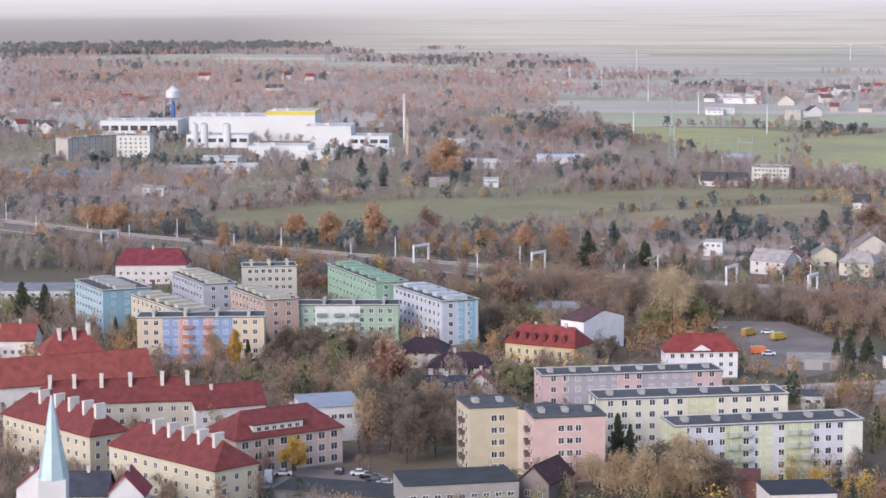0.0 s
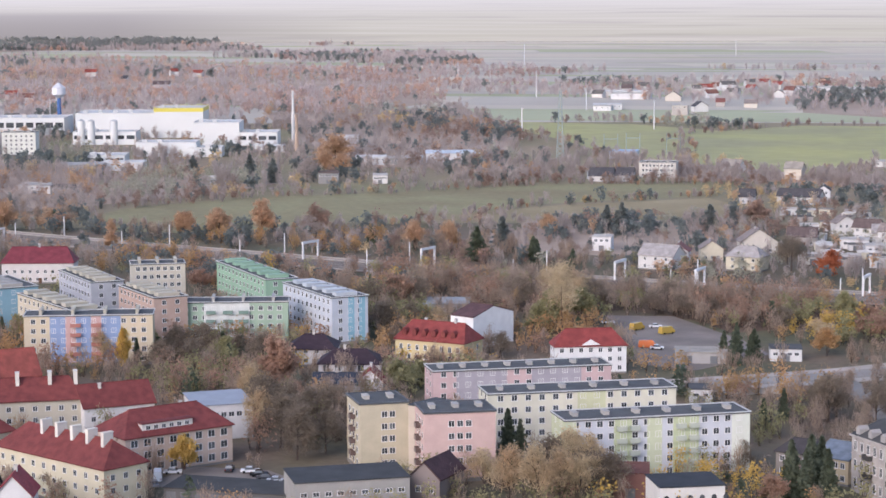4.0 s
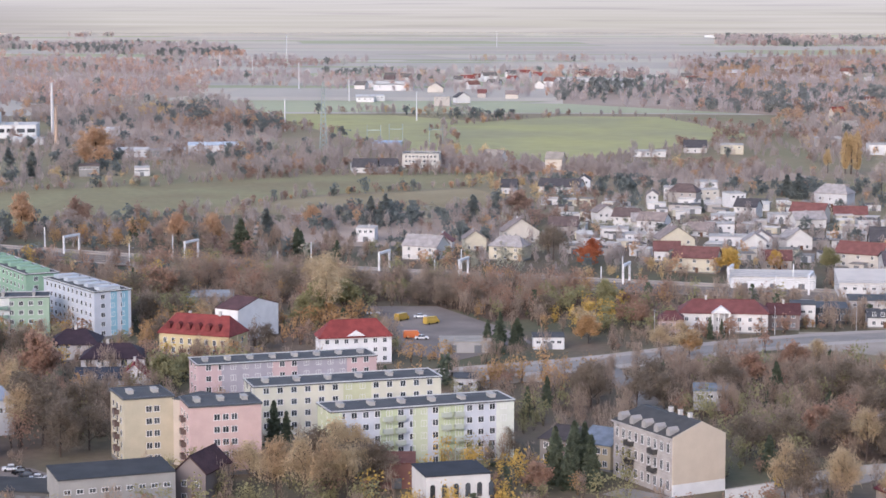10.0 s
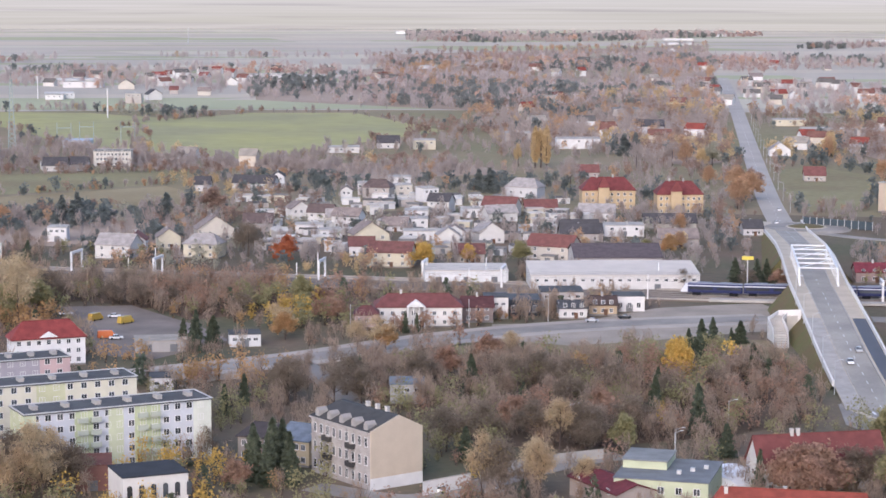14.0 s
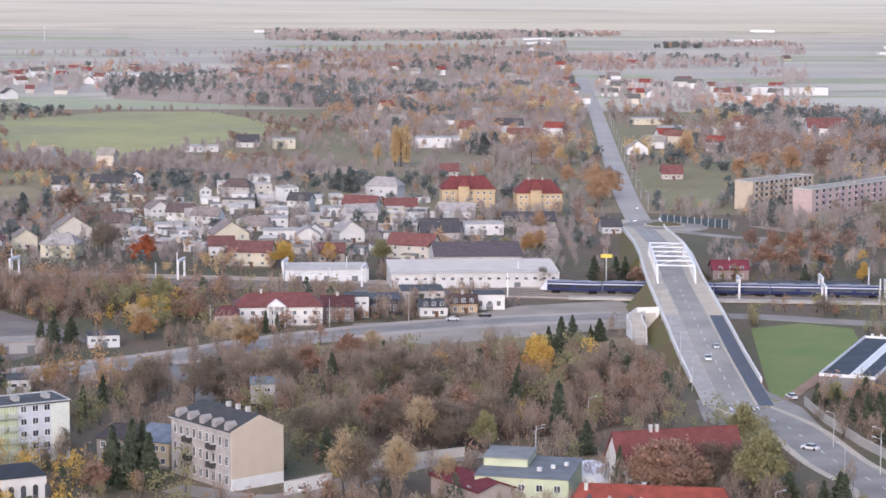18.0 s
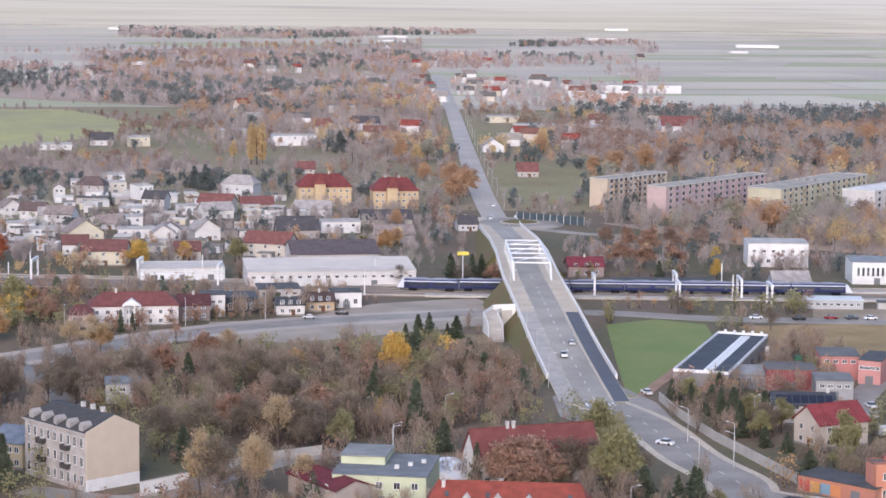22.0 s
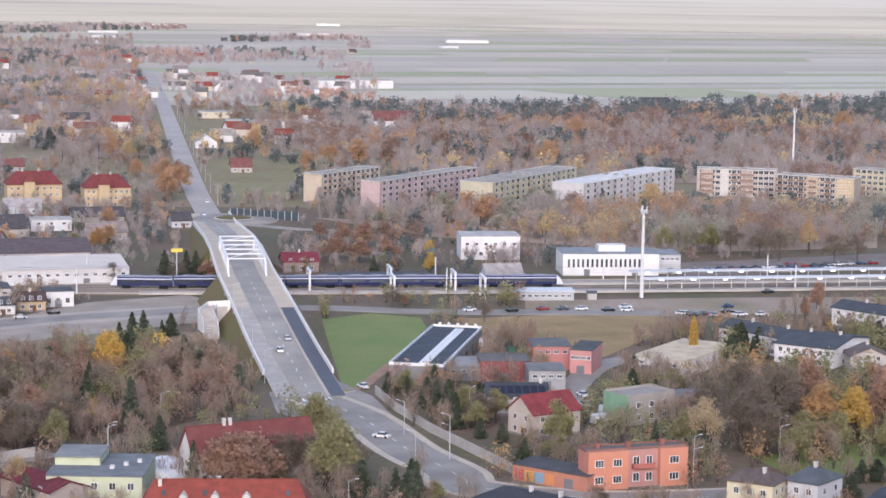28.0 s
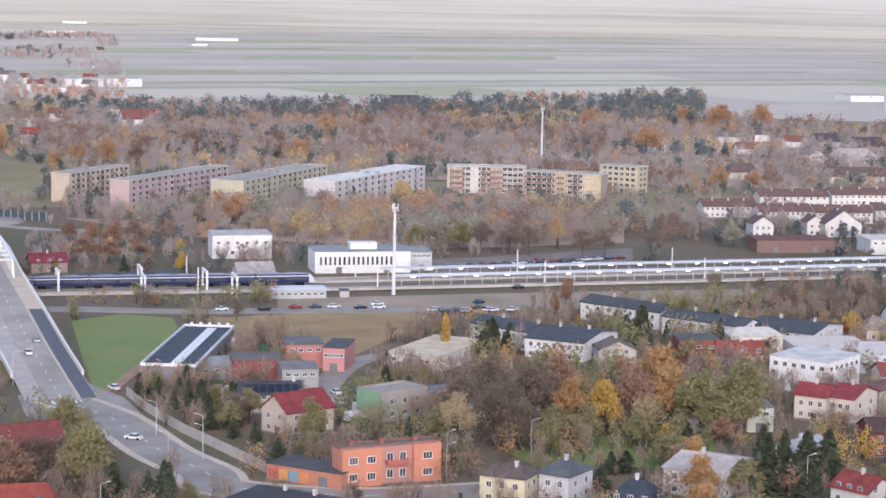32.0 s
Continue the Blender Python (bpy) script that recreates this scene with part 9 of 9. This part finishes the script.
tree("orange", 119.5, 919.5, 9, 1)
tree("olive", 335.7, 792.3, 14, 1)
tree("olive", 338.9, 782.4, 13, 1)
tree("bare", 347.8, 780.3, 13, 1)
tree("orange", 382.3, 781.7, 15, 0.6)
tree("olive", 322.2, 786.2, 12, 1)
tree("bare", 355.4, 769.6, 13, 1)
tree("bare", 359.4, 759.8, 13, 1)
tree("bare", 376.6, 747.2, 13, 1)
tree("bare", 389.4, 752.9, 12, 1)
tree("orange", 646.8, 1197.4, 20, 1.4)
tree("orange", 699.5, 1385.0, 18, 1)
tree("orange", 803.1, 1430.4, 19, 1)
tree("orange", 818.9, 1398.9, 21, 1.4)
tree("orange", 857.2, 1406.2, 20, 1.3)
tree("orange", 500.1, 1383.3, 17, 0.6)
tree("orange", 407.6, 1174.9, 15, 1)
tree("rust", 426.9, 1273.9, 14, 1)
tree("bare", 405.3, 740.5, 13, 1)
tree("orange", 572.2, 977.9, 15, 1)
tree("orange", 590.4, 974.4, 12, 1)
tree("spruce", 676.6, 1151.0, 12, 1.3)
tree("bare", 496.7, 795.2, 12, 1)
tree("olive", 455.3, 765.1, 12, 1)
tree("bare", 456.0, 794.1, 14, 1)
tree("orange", -434.6, 902.4, 14, 1.2)
tree("orange", -421.1, 901.0, 15, 1.1)
tree("orange", -331.2, 893.5, 13, 1.1)
tree("orange", -314.3, 891.0, 15, 1)
tree("orange", -294.8, 891.6, 19, 0.9)
tree("rust", -273.2, 901.7, 16, 1)
tree("orange", -357.1, 870.9, 11, 0.7)
tree("orange", -218.7, 864.5, 14, 0.9)
tree("orange", -205.9, 871.9, 14, 0.9)
tree("orange", -173.6, 923.1, 12, 1)
tree("orange", -376.1, 1284.8, 21, 1.4)
tree("spruce", -186.2, 837.8, 14, 1.6)
tree("spruce", -184.2, 877.6, 14, 1.6)
tree("spruce", -162.6, 834.8, 11, 1.6)
tree("spruce", -145.4, 941.7, 11, 1.6)
tree("spruce", -107.0, 963.3, 10, 1.5)
tree("spruce", -151.5, 940.2, 8, 1.6)
tree("bare", -384.6, 1105.0, 14, 1.2)
tree("spruce", -420.7, 1150.0, 16, 1.5)
tree("spruce", -395.3, 1175.5, 15, 1.6)
tree("spruce", -376.8, 1161.0, 14, 1.6)
tree("bare", -358.0, 1165.7, 16, 1.3)
tree("thin", -120.0, 663.3, 20, 1)
tree("olive", -125.5, 673.6, 14, 1)
tree("olive", -116.9, 682.0, 13, 1.1)
tree("rust", -182.1, 696.4, 15, 1.1)
tree("bare", -174.7, 698.4, 13, 1.1)
tree("bare", -173.4, 648.9, 12, 1.1)
tree("bare", -204.6, 596.6, 8, 1.1)
tree("bare", -214.3, 594.0, 12, 1.1)
tree("spruce", -207.8, 590.6, 9, 1.3)
tree("yellow", -167.5, 447.5, 10, 0.8)
tree("rust", -176.6, 547.8, 17, 0.9)
tree("yellow", -260.6, 492.1, 9, 1)
tree("spruce", -341.9, 653.6, 12, 1.4)
tree("spruce", -334.4, 655.6, 11, 1.4)
tree("olive", -409.4, 779.1, 9, 1.3)
tree("olive", -394.1, 773.8, 9, 1.3)
tree("bare", 214.4, 475.1, 18, 0.9)
tree("bare", 218.2, 460.3, 20, 0.9)
tree("rust", 232.2, 473.6, 17, 0.8)
tree("spruce", 307.1, 569.9, 10, 1.3)
tree("spruce", 307.7, 585.8, 7, 1.3)
tree("spruce", 147.9, 497.6, 10, 1.2)
tree("spruce", 151.4, 522.4, 9, 1.3)
tree("spruce", 154.2, 492.3, 10, 1.2)
tree("bare", 169.3, 521.3, 7, 1)
tree("spruce", 259.1, 575.4, 8, 1.4)
tree("spruce", 294.1, 538.6, 8, 1.3)
tree("spruce", 252.2, 398.5, 11, 1.1)
tree("spruce", 241.8, 390.7, 10, 1.2)
tree("spruce", 118.0, 423.3, 8, 1.4)
tree("olive", 163.3, 459.9, 12, 0.8)
tree("olive", 233.0, 459.4, 12, 1)
tree("olive", 237.3, 438.5, 9, 1.1)
tree("olive", 257.9, 445.6, 16, 1)
tree("olive", 103.2, 431.8, 16, 0.9)
tree("olive", 108.3, 469.6, 14, 0.9)
tree("spruce", 125.6, 753.6, 10, 1.3)
tree("spruce", 130.0, 759.0, 9, 1.3)
tree("rust", 131.2, 744.4, 8, 1.2)
tree("bare", 121.2, 745.5, 8, 1.2)
tree("rust", 179.4, 784.7, 8, 1.3)
tree("rust", 189.9, 791.7, 10, 1.4)
tree("rust", 196.6, 782.9, 10, 1.4)
tree("rust", 207.3, 781.8, 10, 1.3)
tree("spruce", 194.2, 752.2, 7, 1.3)
shed(269.5, 443.3, -16.8, 6.6, 9, 6, "c9d0bd", "pale green garden house with a flat roof", roof=felt("8f8f8c"), cols=2, name="house", category="house")
shed(255.5, 447.5, -16.7, 6.3, 5, 3, "a9a49c", "open garden carport with grey roof", roof=felt("b0aca6"), cols=0, name="carport", category="carport", door=1)
shed(209.2, 471.7, -15.6, 10.4, 8, 4, "7f7a76", "dark weathered workshop among the trees", roof=felt("5f6266"), cols=3, name="workshop", category="workshop")
shed(227.6, 478.6, -16.2, 6.5, 7, 4, "d9d6d2", "small white garden house under trees", roof=felt("c9c6c2"), cols=2, name="house", category="house")
# cars in the lane below the market hall, tanks and clutter of the yards
parked(190.5, 515.6, 95, 1)
parked(186.6, 503.7, 95, 1)
car(186.4, 494.3, 10, "e6e6e4", "white van parked in the lane", "van", 0.12)
parked(182, 486.2, 20, 3)
parked(181.8, 479.4, 20, 2)
parked(292.2, 633.9, 5, 1)
parked(268.1, 640, 0, 1)
parked(271.3, 636.8, 0, 2)
parked(275.9, 636.8, 0, 4)
parked(283.2, 641.1, 0, 3)
parked(253.6, 657.4, 0, 1)
parked(284.6, 635.8, 0, 1)
parked(215.6, 417.7, 5, 2)
for i, (cx, cy) in enumerate(((193.2, 586.5), (196.4, 585.9), (177.8, 496.1), (199.4, 452.6))):
    bin_ = thing("waste_container", cx, cy, 0, 20 * i, "green steel waste container standing in a yard", "container", "waste containers")
    part("tub", Mesh().prism([(-0.9, -0.7, 0), (0.9, -0.7, 0), (0.9, 0.7, 0), (-0.9, 0.7, 0)], [(-1.2, -0.9, 1.3), (1.2, -0.9, 1.3), (1.2, 0.9, 1.3), (-1.2, 0.9, 1.3)]), bin_, paint("4f8a70"))
    part("lid", Mesh().box(-1.25, -0.95, 1.3, 1.25, 0.95, 1.42), bin_, paint("3f7a62"))
wall_run([(-58.9, 563.8, 0), (-53.6, 571.2, 0), (-47, 575.5, 0), (-40.7, 573.8, 0)], 1.6, 0.4, plaster("c4b8a8"), "low pale concrete retaining wall by the street", "retaining_wall")

# distant villages
rv = random.Random(31)


def hamlet(x, y, spread, n):
    """Plain far houses with pitched roofs scattered round a place."""
    for i in range(n):
        hx, hy = x + rv.uniform(-1, 1) * spread, y + rv.uniform(-1, 1) * spread * 1.3
        if not free(np.array([[hx, hy]]), 14)[0]:
            continue
        w, d, h = rv.uniform(9, 16), rv.uniform(8, 11), rv.uniform(4, 7)
        root = thing("far_house", hx, hy, 0, rv.uniform(-30, 30) - math.degrees(math.atan2(hx, hy)), "far pale house with a pitched roof", "house", "far village houses")
        FOOT.append((hx, hy, 0, w, d))
        gable_walls(root, w, d, h, 3.4, plaster(rv.choice(("e6e2dc", "dcd6cc", "e9e7e4", "d8c8b0"))))
        gable_roof(root, w, d, h, 3.4, felt(rv.choice(("7d5a52", "6d6a68", "8c4a42", "9a948e"))))


hamlet(-272.5, 2248.3, 90, 10)
hamlet(-222.2, 2391.1, 80, 8)
hamlet(-1019.9, 2641.8, 110, 8)
hamlet(-907.7, 1935, 60, 5)
hamlet(230.4, 2006.3, 120, 10)
hamlet(346.7, 2078.9, 130, 10)
hamlet(303.7, 2596.7, 160, 8)
hamlet(392.1, 1525.3, 60, 7)
hamlet(151.9, 1471.8, 45, 6)
hamlet(366.8, 2125.9, 80, 8)
hamlet(252.1, 1393.2, 40, 5)
hamlet(146, 1833.1, 90, 6)
hamlet(448.9, 2024.5, 80, 6)
hamlet(-110.7, 1258.3, 40, 5)
hamlet(-94.7, 2298, 90, 7)
hamlet(-799.8, 1556.5, 50, 5)
hamlet(748.4, 1226.7, 50, 6)
hamlet(145.3, 1510.9, 60, 6)
for (hx, hy), wide in (((586.4, 4099.5), 60), ((1000.4, 3411.6), 70), ((-15.7, 4268.7), 60), ((1027.6, 4490.3), 50)):
    far = thing("far_hall", hx, hy, 0, -math.degrees(math.atan2(hx, hy)), "long white hall far out on the plain", "hall", "far halls")
    part("wall", Mesh().box(0, 0, -0.3, wide, 18, 4.5), far, FW)
    part("roof", Mesh().box(-0.3, -0.3, 4.5, wide + 0.3, 18.3, 4.9), far, felt("c9cacb"))

far_trees()

# garages and sheds of the garden estate
rs = random.Random(12)
spots = []
for i in range(1500):
    x, y = rs.uniform(-85, 190), rs.uniform(790, 1060)
    if len(spots) < 95 and inside(ESTATE, np.array([[x, y]]))[0] and free(np.array([[x, y]]), 4.0)[0] and all(math.hypot(x - a, y - b) > 8.5 for a, b in spots):
        spots.append((x, y))
for i, (x, y) in enumerate(spots):
    shed(x - 2.5, y, rs.uniform(-25, 25) - math.degrees(math.atan2(x, y)), rs.uniform(5, 9), rs.uniform(4, 6), rs.uniform(2.4, 3.2), rs.choice(WALLS), "low garden garage with a flat roof", roof=felt(rs.choice(("c4c0bc", "d2cfcb", "8c8884", "6d6a68", "d8d6d2"))), name="garage", category="garage", door=1, group="garden garages")
for k in range(16):
    parked(*CARPARK[0].lerp(CARPARK[1], (k + 0.3) / 16), 5 + 3 * (k % 3), (k * 5 + 1) % 6)

greenery(405, 560, 2100, (2, 9.0), (60, 12, 5, 2, 18, 3, 0), "bare brown bushes and small trees in gardens", 170, 0.29, 0.8, 21, 45, -0.75)
greenery(560, 780, 3700, (2, 9.0), (58, 14, 7, 2, 14, 5, 0), "brown bushes and small trees between houses", 110, 0.41, 0.8, 22, 55, -0.75)
greenery(780, 1150, 3600, (2, 8.5), (50, 14, 9, 3, 6, 18, 0), "garden trees and hedges of the estate", 100, 0.5, 1.2, 23, 60, -0.6)
greenery(1150, 1800, 4600, (4, 10), (56, 17, 9, 2, 4, 12, 0), "brown and orange trees of the outskirts", 75, 0.8, 3, 24, 110, -0.3)
greenery(1800, 3000, 4600, (6, 12), (56, 17, 13, 1, 3, 10, 0), "far brown and orange woods and hedgerows", 46, 1.4, 6, 25, 190, -0.1)
greenery(3000, 4350, 3800, (6, 11), (60, 14, 6, 0, 2, 18, 0), "far woods on the plain, paled as if by haze", 34, 2.0, 10, 26, 300, 0.3)

grove([(-430, 850), (-330, 825), (-205, 785), (-190, 730), (-215, 705), (-262, 720), (-300, 745), (-420, 770)], 190, (5, 10), (55, 22, 12, 3, 8, 2, 0), "brown and orange lineside trees behind the flats", 230, 0.36, 41)
grove([(-200, 800), (-60, 772), (-40, 700), (-120, 690), (-190, 640), (-205, 700)], 130, (6, 11), (55, 22, 8, 4, 10, 2, 0), "brown trees along the railway", 260, 0.36, 42)
grove([(-470, 925), (-330, 872), (-190, 830), (-100, 802), (-90, 830), (-190, 880), (-330, 915), (-460, 990)], 190, (4, 9), (45, 20, 16, 4, 8, 8, 0), "mixed scrub and orange trees beyond the tracks", 200, 0.42, 43)
grove([(-215, 560), (-150, 580), (-135, 520), (-135, 470), (-175, 470), (-205, 520)], 60, (6, 12), (62, 24, 5, 3, 5, 2, 0), "bare and rust trees between the houses", 330, 0.34, 44)
grove([(215, 945), (300, 930), (400, 920), (490, 930), (470, 850), (380, 800), (300, 815), (225, 870)], 150, (6, 12), (22, 10, 16, 14, 34, 6, 0), "olive and rust trees in front of the slabs", 200, 0.48, 45, 1.0, True)

grove([(-278.7, 1217.8), (-214.6, 1371.4), (-131.3, 1376.3), (-47.8, 1323), (-41.9, 1161), (-127, 1139.9), (-189.9, 1152.7), (-249.8, 1117.2)], 300, (2.5, 7), (66, 22, 6, 1, 5, 0, 0), "low brown scrub between the fields", 90, 0.7, 47, 2.0, True)
hedge([(-405, 945), (-330, 912), (-290, 942), (-243, 975), (-205, 1066), (-122, 1135)], 110, 3.0, (1.5, 4.5), (60, 20, 10, 2, 8, 0, 0), "ragged brown hedgerow along the meadow", 90, 0.5, 48)
hedge([(-405, 1006), (-365, 1073), (-297, 1118), (-215, 1190), (-124, 1199)], 120, 4.0, (2, 6), (64, 22, 8, 0, 6, 0, 0), "ragged brown hedgerow behind the meadow", 90, 0.55, 49)
hedge([(-168, 1340), (-205, 1612), (-122, 1742), (-40, 1746), (30, 1540)], 110, 6.0, (2, 6), (70, 20, 4, 0, 6, 0, 0), "ragged hedgerow round the winter field", 70, 0.8, 50)
EAST_WOOD = [(r * math.sin(radians(a)), r * math.cos(radians(a))) for r, a in ((1180, 15), (1150, 26), (1180, 36), (1640, 36), (1730, 30), (1760, 22), (1760, 15))]
poly("wood_floor", EAST_WOOD, 0.4, HAZED_LITTER, "brown fallen leaves and scrub under bare trees", "woodland floor", thick=0.02)
OPEN.pop()
grove(EAST_WOOD, 1300, (7, 13), (50, 22, 12, 2, 3, 11, 0), "brown wood with pines and orange birches", 62, 0.95, 46, 3, True)
tree("thin", -88.2, 428.1, 15, 0.8)
tree("thin", -81.6, 423.5, 16, 0.8)
tree("thin", -77.9, 428.2, 15, 0.7)
tree("thin", -73.7, 430.6, 13, 0.7)
tree("spruce", -46.8, 1034.6, 8, 1.7)
tree("spruce", -39.6, 1026.2, 8, 1.8)
tree("spruce", -3.2, 1017.1, 9, 1.8)
tree("spruce", 43.5, 1085.5, 15, 2)
tree("spruce", 38.6, 1076.4, 13, 1.8)
tree("spruce", 48.1, 1085.4, 11, 1.8)
tree("spruce", -22.7, 922.1, 6, 1.8)
tree("spruce", -82.9, 1145.8, 8, 1.8)
tree("spruce", 63.2, 906.0, 8, 1.8)
tree("spruce", 77.3, 946.5, 6, 1.8)
tree("spruce", 83.8, 946.3, 7, 1.8)
tree("spruce", 63.3, 954.1, 7, 1.8)
tree("spruce", 101.6, 931.7, 8, 1.6)
tree("spruce", 142.3, 997.4, 10, 1.8)
tree("spruce", 134.6, 937.6, 8, 1.8)
tree("spruce", 119.2, 860.4, 9, 1.5)
tree("spruce", 120.1, 769.4, 11, 1.2)
tree("spruce", 19.3, 934.3, 8, 1.6)
tree("spruce", -35.6, 811.2, 8, 1.8)
tree("spruce", -39.2, 801.2, 7, 1.8)
tree("bare", -30.5, 800.8, 6, 1.3)
tree("olive", 6.4, 799.2, 11, 1)
tree("orange", 24.6, 798.4, 9, 0.9)
tree("thin", 42.7, 782.7, 13, 0.8)
tree("orange", 111.8, 872.7, 9, 1)
tree("bare", 98.5, 861.2, 8, 1.2)
tree("yellow", 118.5, 804.6, 7, 0.9)
tree("spruce", 1.3, 657.6, 9, 1)
tree("spruce", 4.1, 657.5, 8, 1)
tree("spruce", 18.7, 685.4, 3, 1.6)
tree("spruce", 28.2, 688.7, 5, 1.4)
tree("olive", -12.1, 1009.3, 9, 1)
tree("rust", -60.0, 1106.1, 9, 1.2)
tree("rust", -60.9, 972.4, 9, 1.3)
tree("rust", -65.0, 937.0, 10, 1.2)
tree("bare", 87.5, 827.3, 6, 1.2)
tree("spruce", 12.1, 927.7, 5, 1.8)
tree("spruce", 49.3, 933.4, 6, 1.8)
tree("spruce", 56.7, 899.8, 5, 1.8)
tree("spruce", -14.7, 902.3, 5, 1.8)
tree("spruce", -1.1, 914.8, 4, 1.8)
tree("olive", 242.0, 985.3, 13, 0.9)
tree("olive", 260.4, 955.9, 15, 1.1)
tree("olive", 264.9, 948.8, 16, 1)
tree("orange", 266.7, 921.9, 15, 1)
tree("orange", 284.1, 927.9, 17, 1.1)
tree("orange", 290.3, 927.7, 17, 1.1)
tree("spruce", 302.3, 940.8, 14, 0.9)
tree("spruce", 243.2, 1000.3, 10, 1.3)
tree("olive", 269.0, 1039.3, 10, 1.6)
tree("spruce", 258.4, 1031.4, 12, 0.8)
tree("rust", 384.7, 1319.4, 13, 1.2)
tree("olive", 328.5, 1099.2, 9, 1.6)
tree("spruce", 261.6, 1373.4, 11, 1.7)
tree("spruce", 202.4, 1083.4, 9, 1.5)
tree("spruce", 140.1, 1319.0, 17, 1.6)
tree("olive", 139.9, 1269.3, 15, 1.2)
tree("orange", 160.9, 1281.4, 16, 1.2)
tree("olive", 167.6, 1269.2, 15, 1.2)
tree("olive", 187.8, 1281.3, 18, 1.2)
tree("orange", 170.7, 1190.3, 10, 1.1)

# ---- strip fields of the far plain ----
# the first four tints are paled in place of haze
TINTS = [HAZED_FIELDS, mat("hazed_stubble", "c3b9a7", 0.9, 0.12, 0.004, 0.05, spec=0.15), mat("hazed_winter_green", "acae8e", 0.9, 0.12, 0.004, 0.05, spec=0.15), mat("hazed_ploughland", "bab2a3", 0.9, 0.12, 0.004, 0.05, spec=0.15), mat("scrub_ground", "93846f", 0.95, 0.4, 0.01, 0.15, col2="858063", spec=0.1)]
rf = random.Random(5)
plain = Mesh()
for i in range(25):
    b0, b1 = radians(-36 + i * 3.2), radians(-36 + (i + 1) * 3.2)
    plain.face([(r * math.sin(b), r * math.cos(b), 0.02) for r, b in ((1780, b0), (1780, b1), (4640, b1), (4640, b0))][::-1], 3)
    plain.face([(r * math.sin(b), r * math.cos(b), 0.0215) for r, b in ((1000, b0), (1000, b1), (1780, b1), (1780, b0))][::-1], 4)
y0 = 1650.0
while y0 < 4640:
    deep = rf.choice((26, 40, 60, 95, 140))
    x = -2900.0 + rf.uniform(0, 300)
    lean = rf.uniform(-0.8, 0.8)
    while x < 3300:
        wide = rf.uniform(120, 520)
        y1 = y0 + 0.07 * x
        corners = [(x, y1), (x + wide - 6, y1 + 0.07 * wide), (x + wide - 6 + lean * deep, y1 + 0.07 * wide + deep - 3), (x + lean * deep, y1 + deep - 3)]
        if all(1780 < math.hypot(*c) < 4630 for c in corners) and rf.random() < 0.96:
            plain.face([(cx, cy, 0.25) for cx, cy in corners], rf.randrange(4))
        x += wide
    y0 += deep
solid("farmland", plain, TINTS, "strips of stubble, grass and ploughed fields, paled as if by haze", "farmland", "stuff")
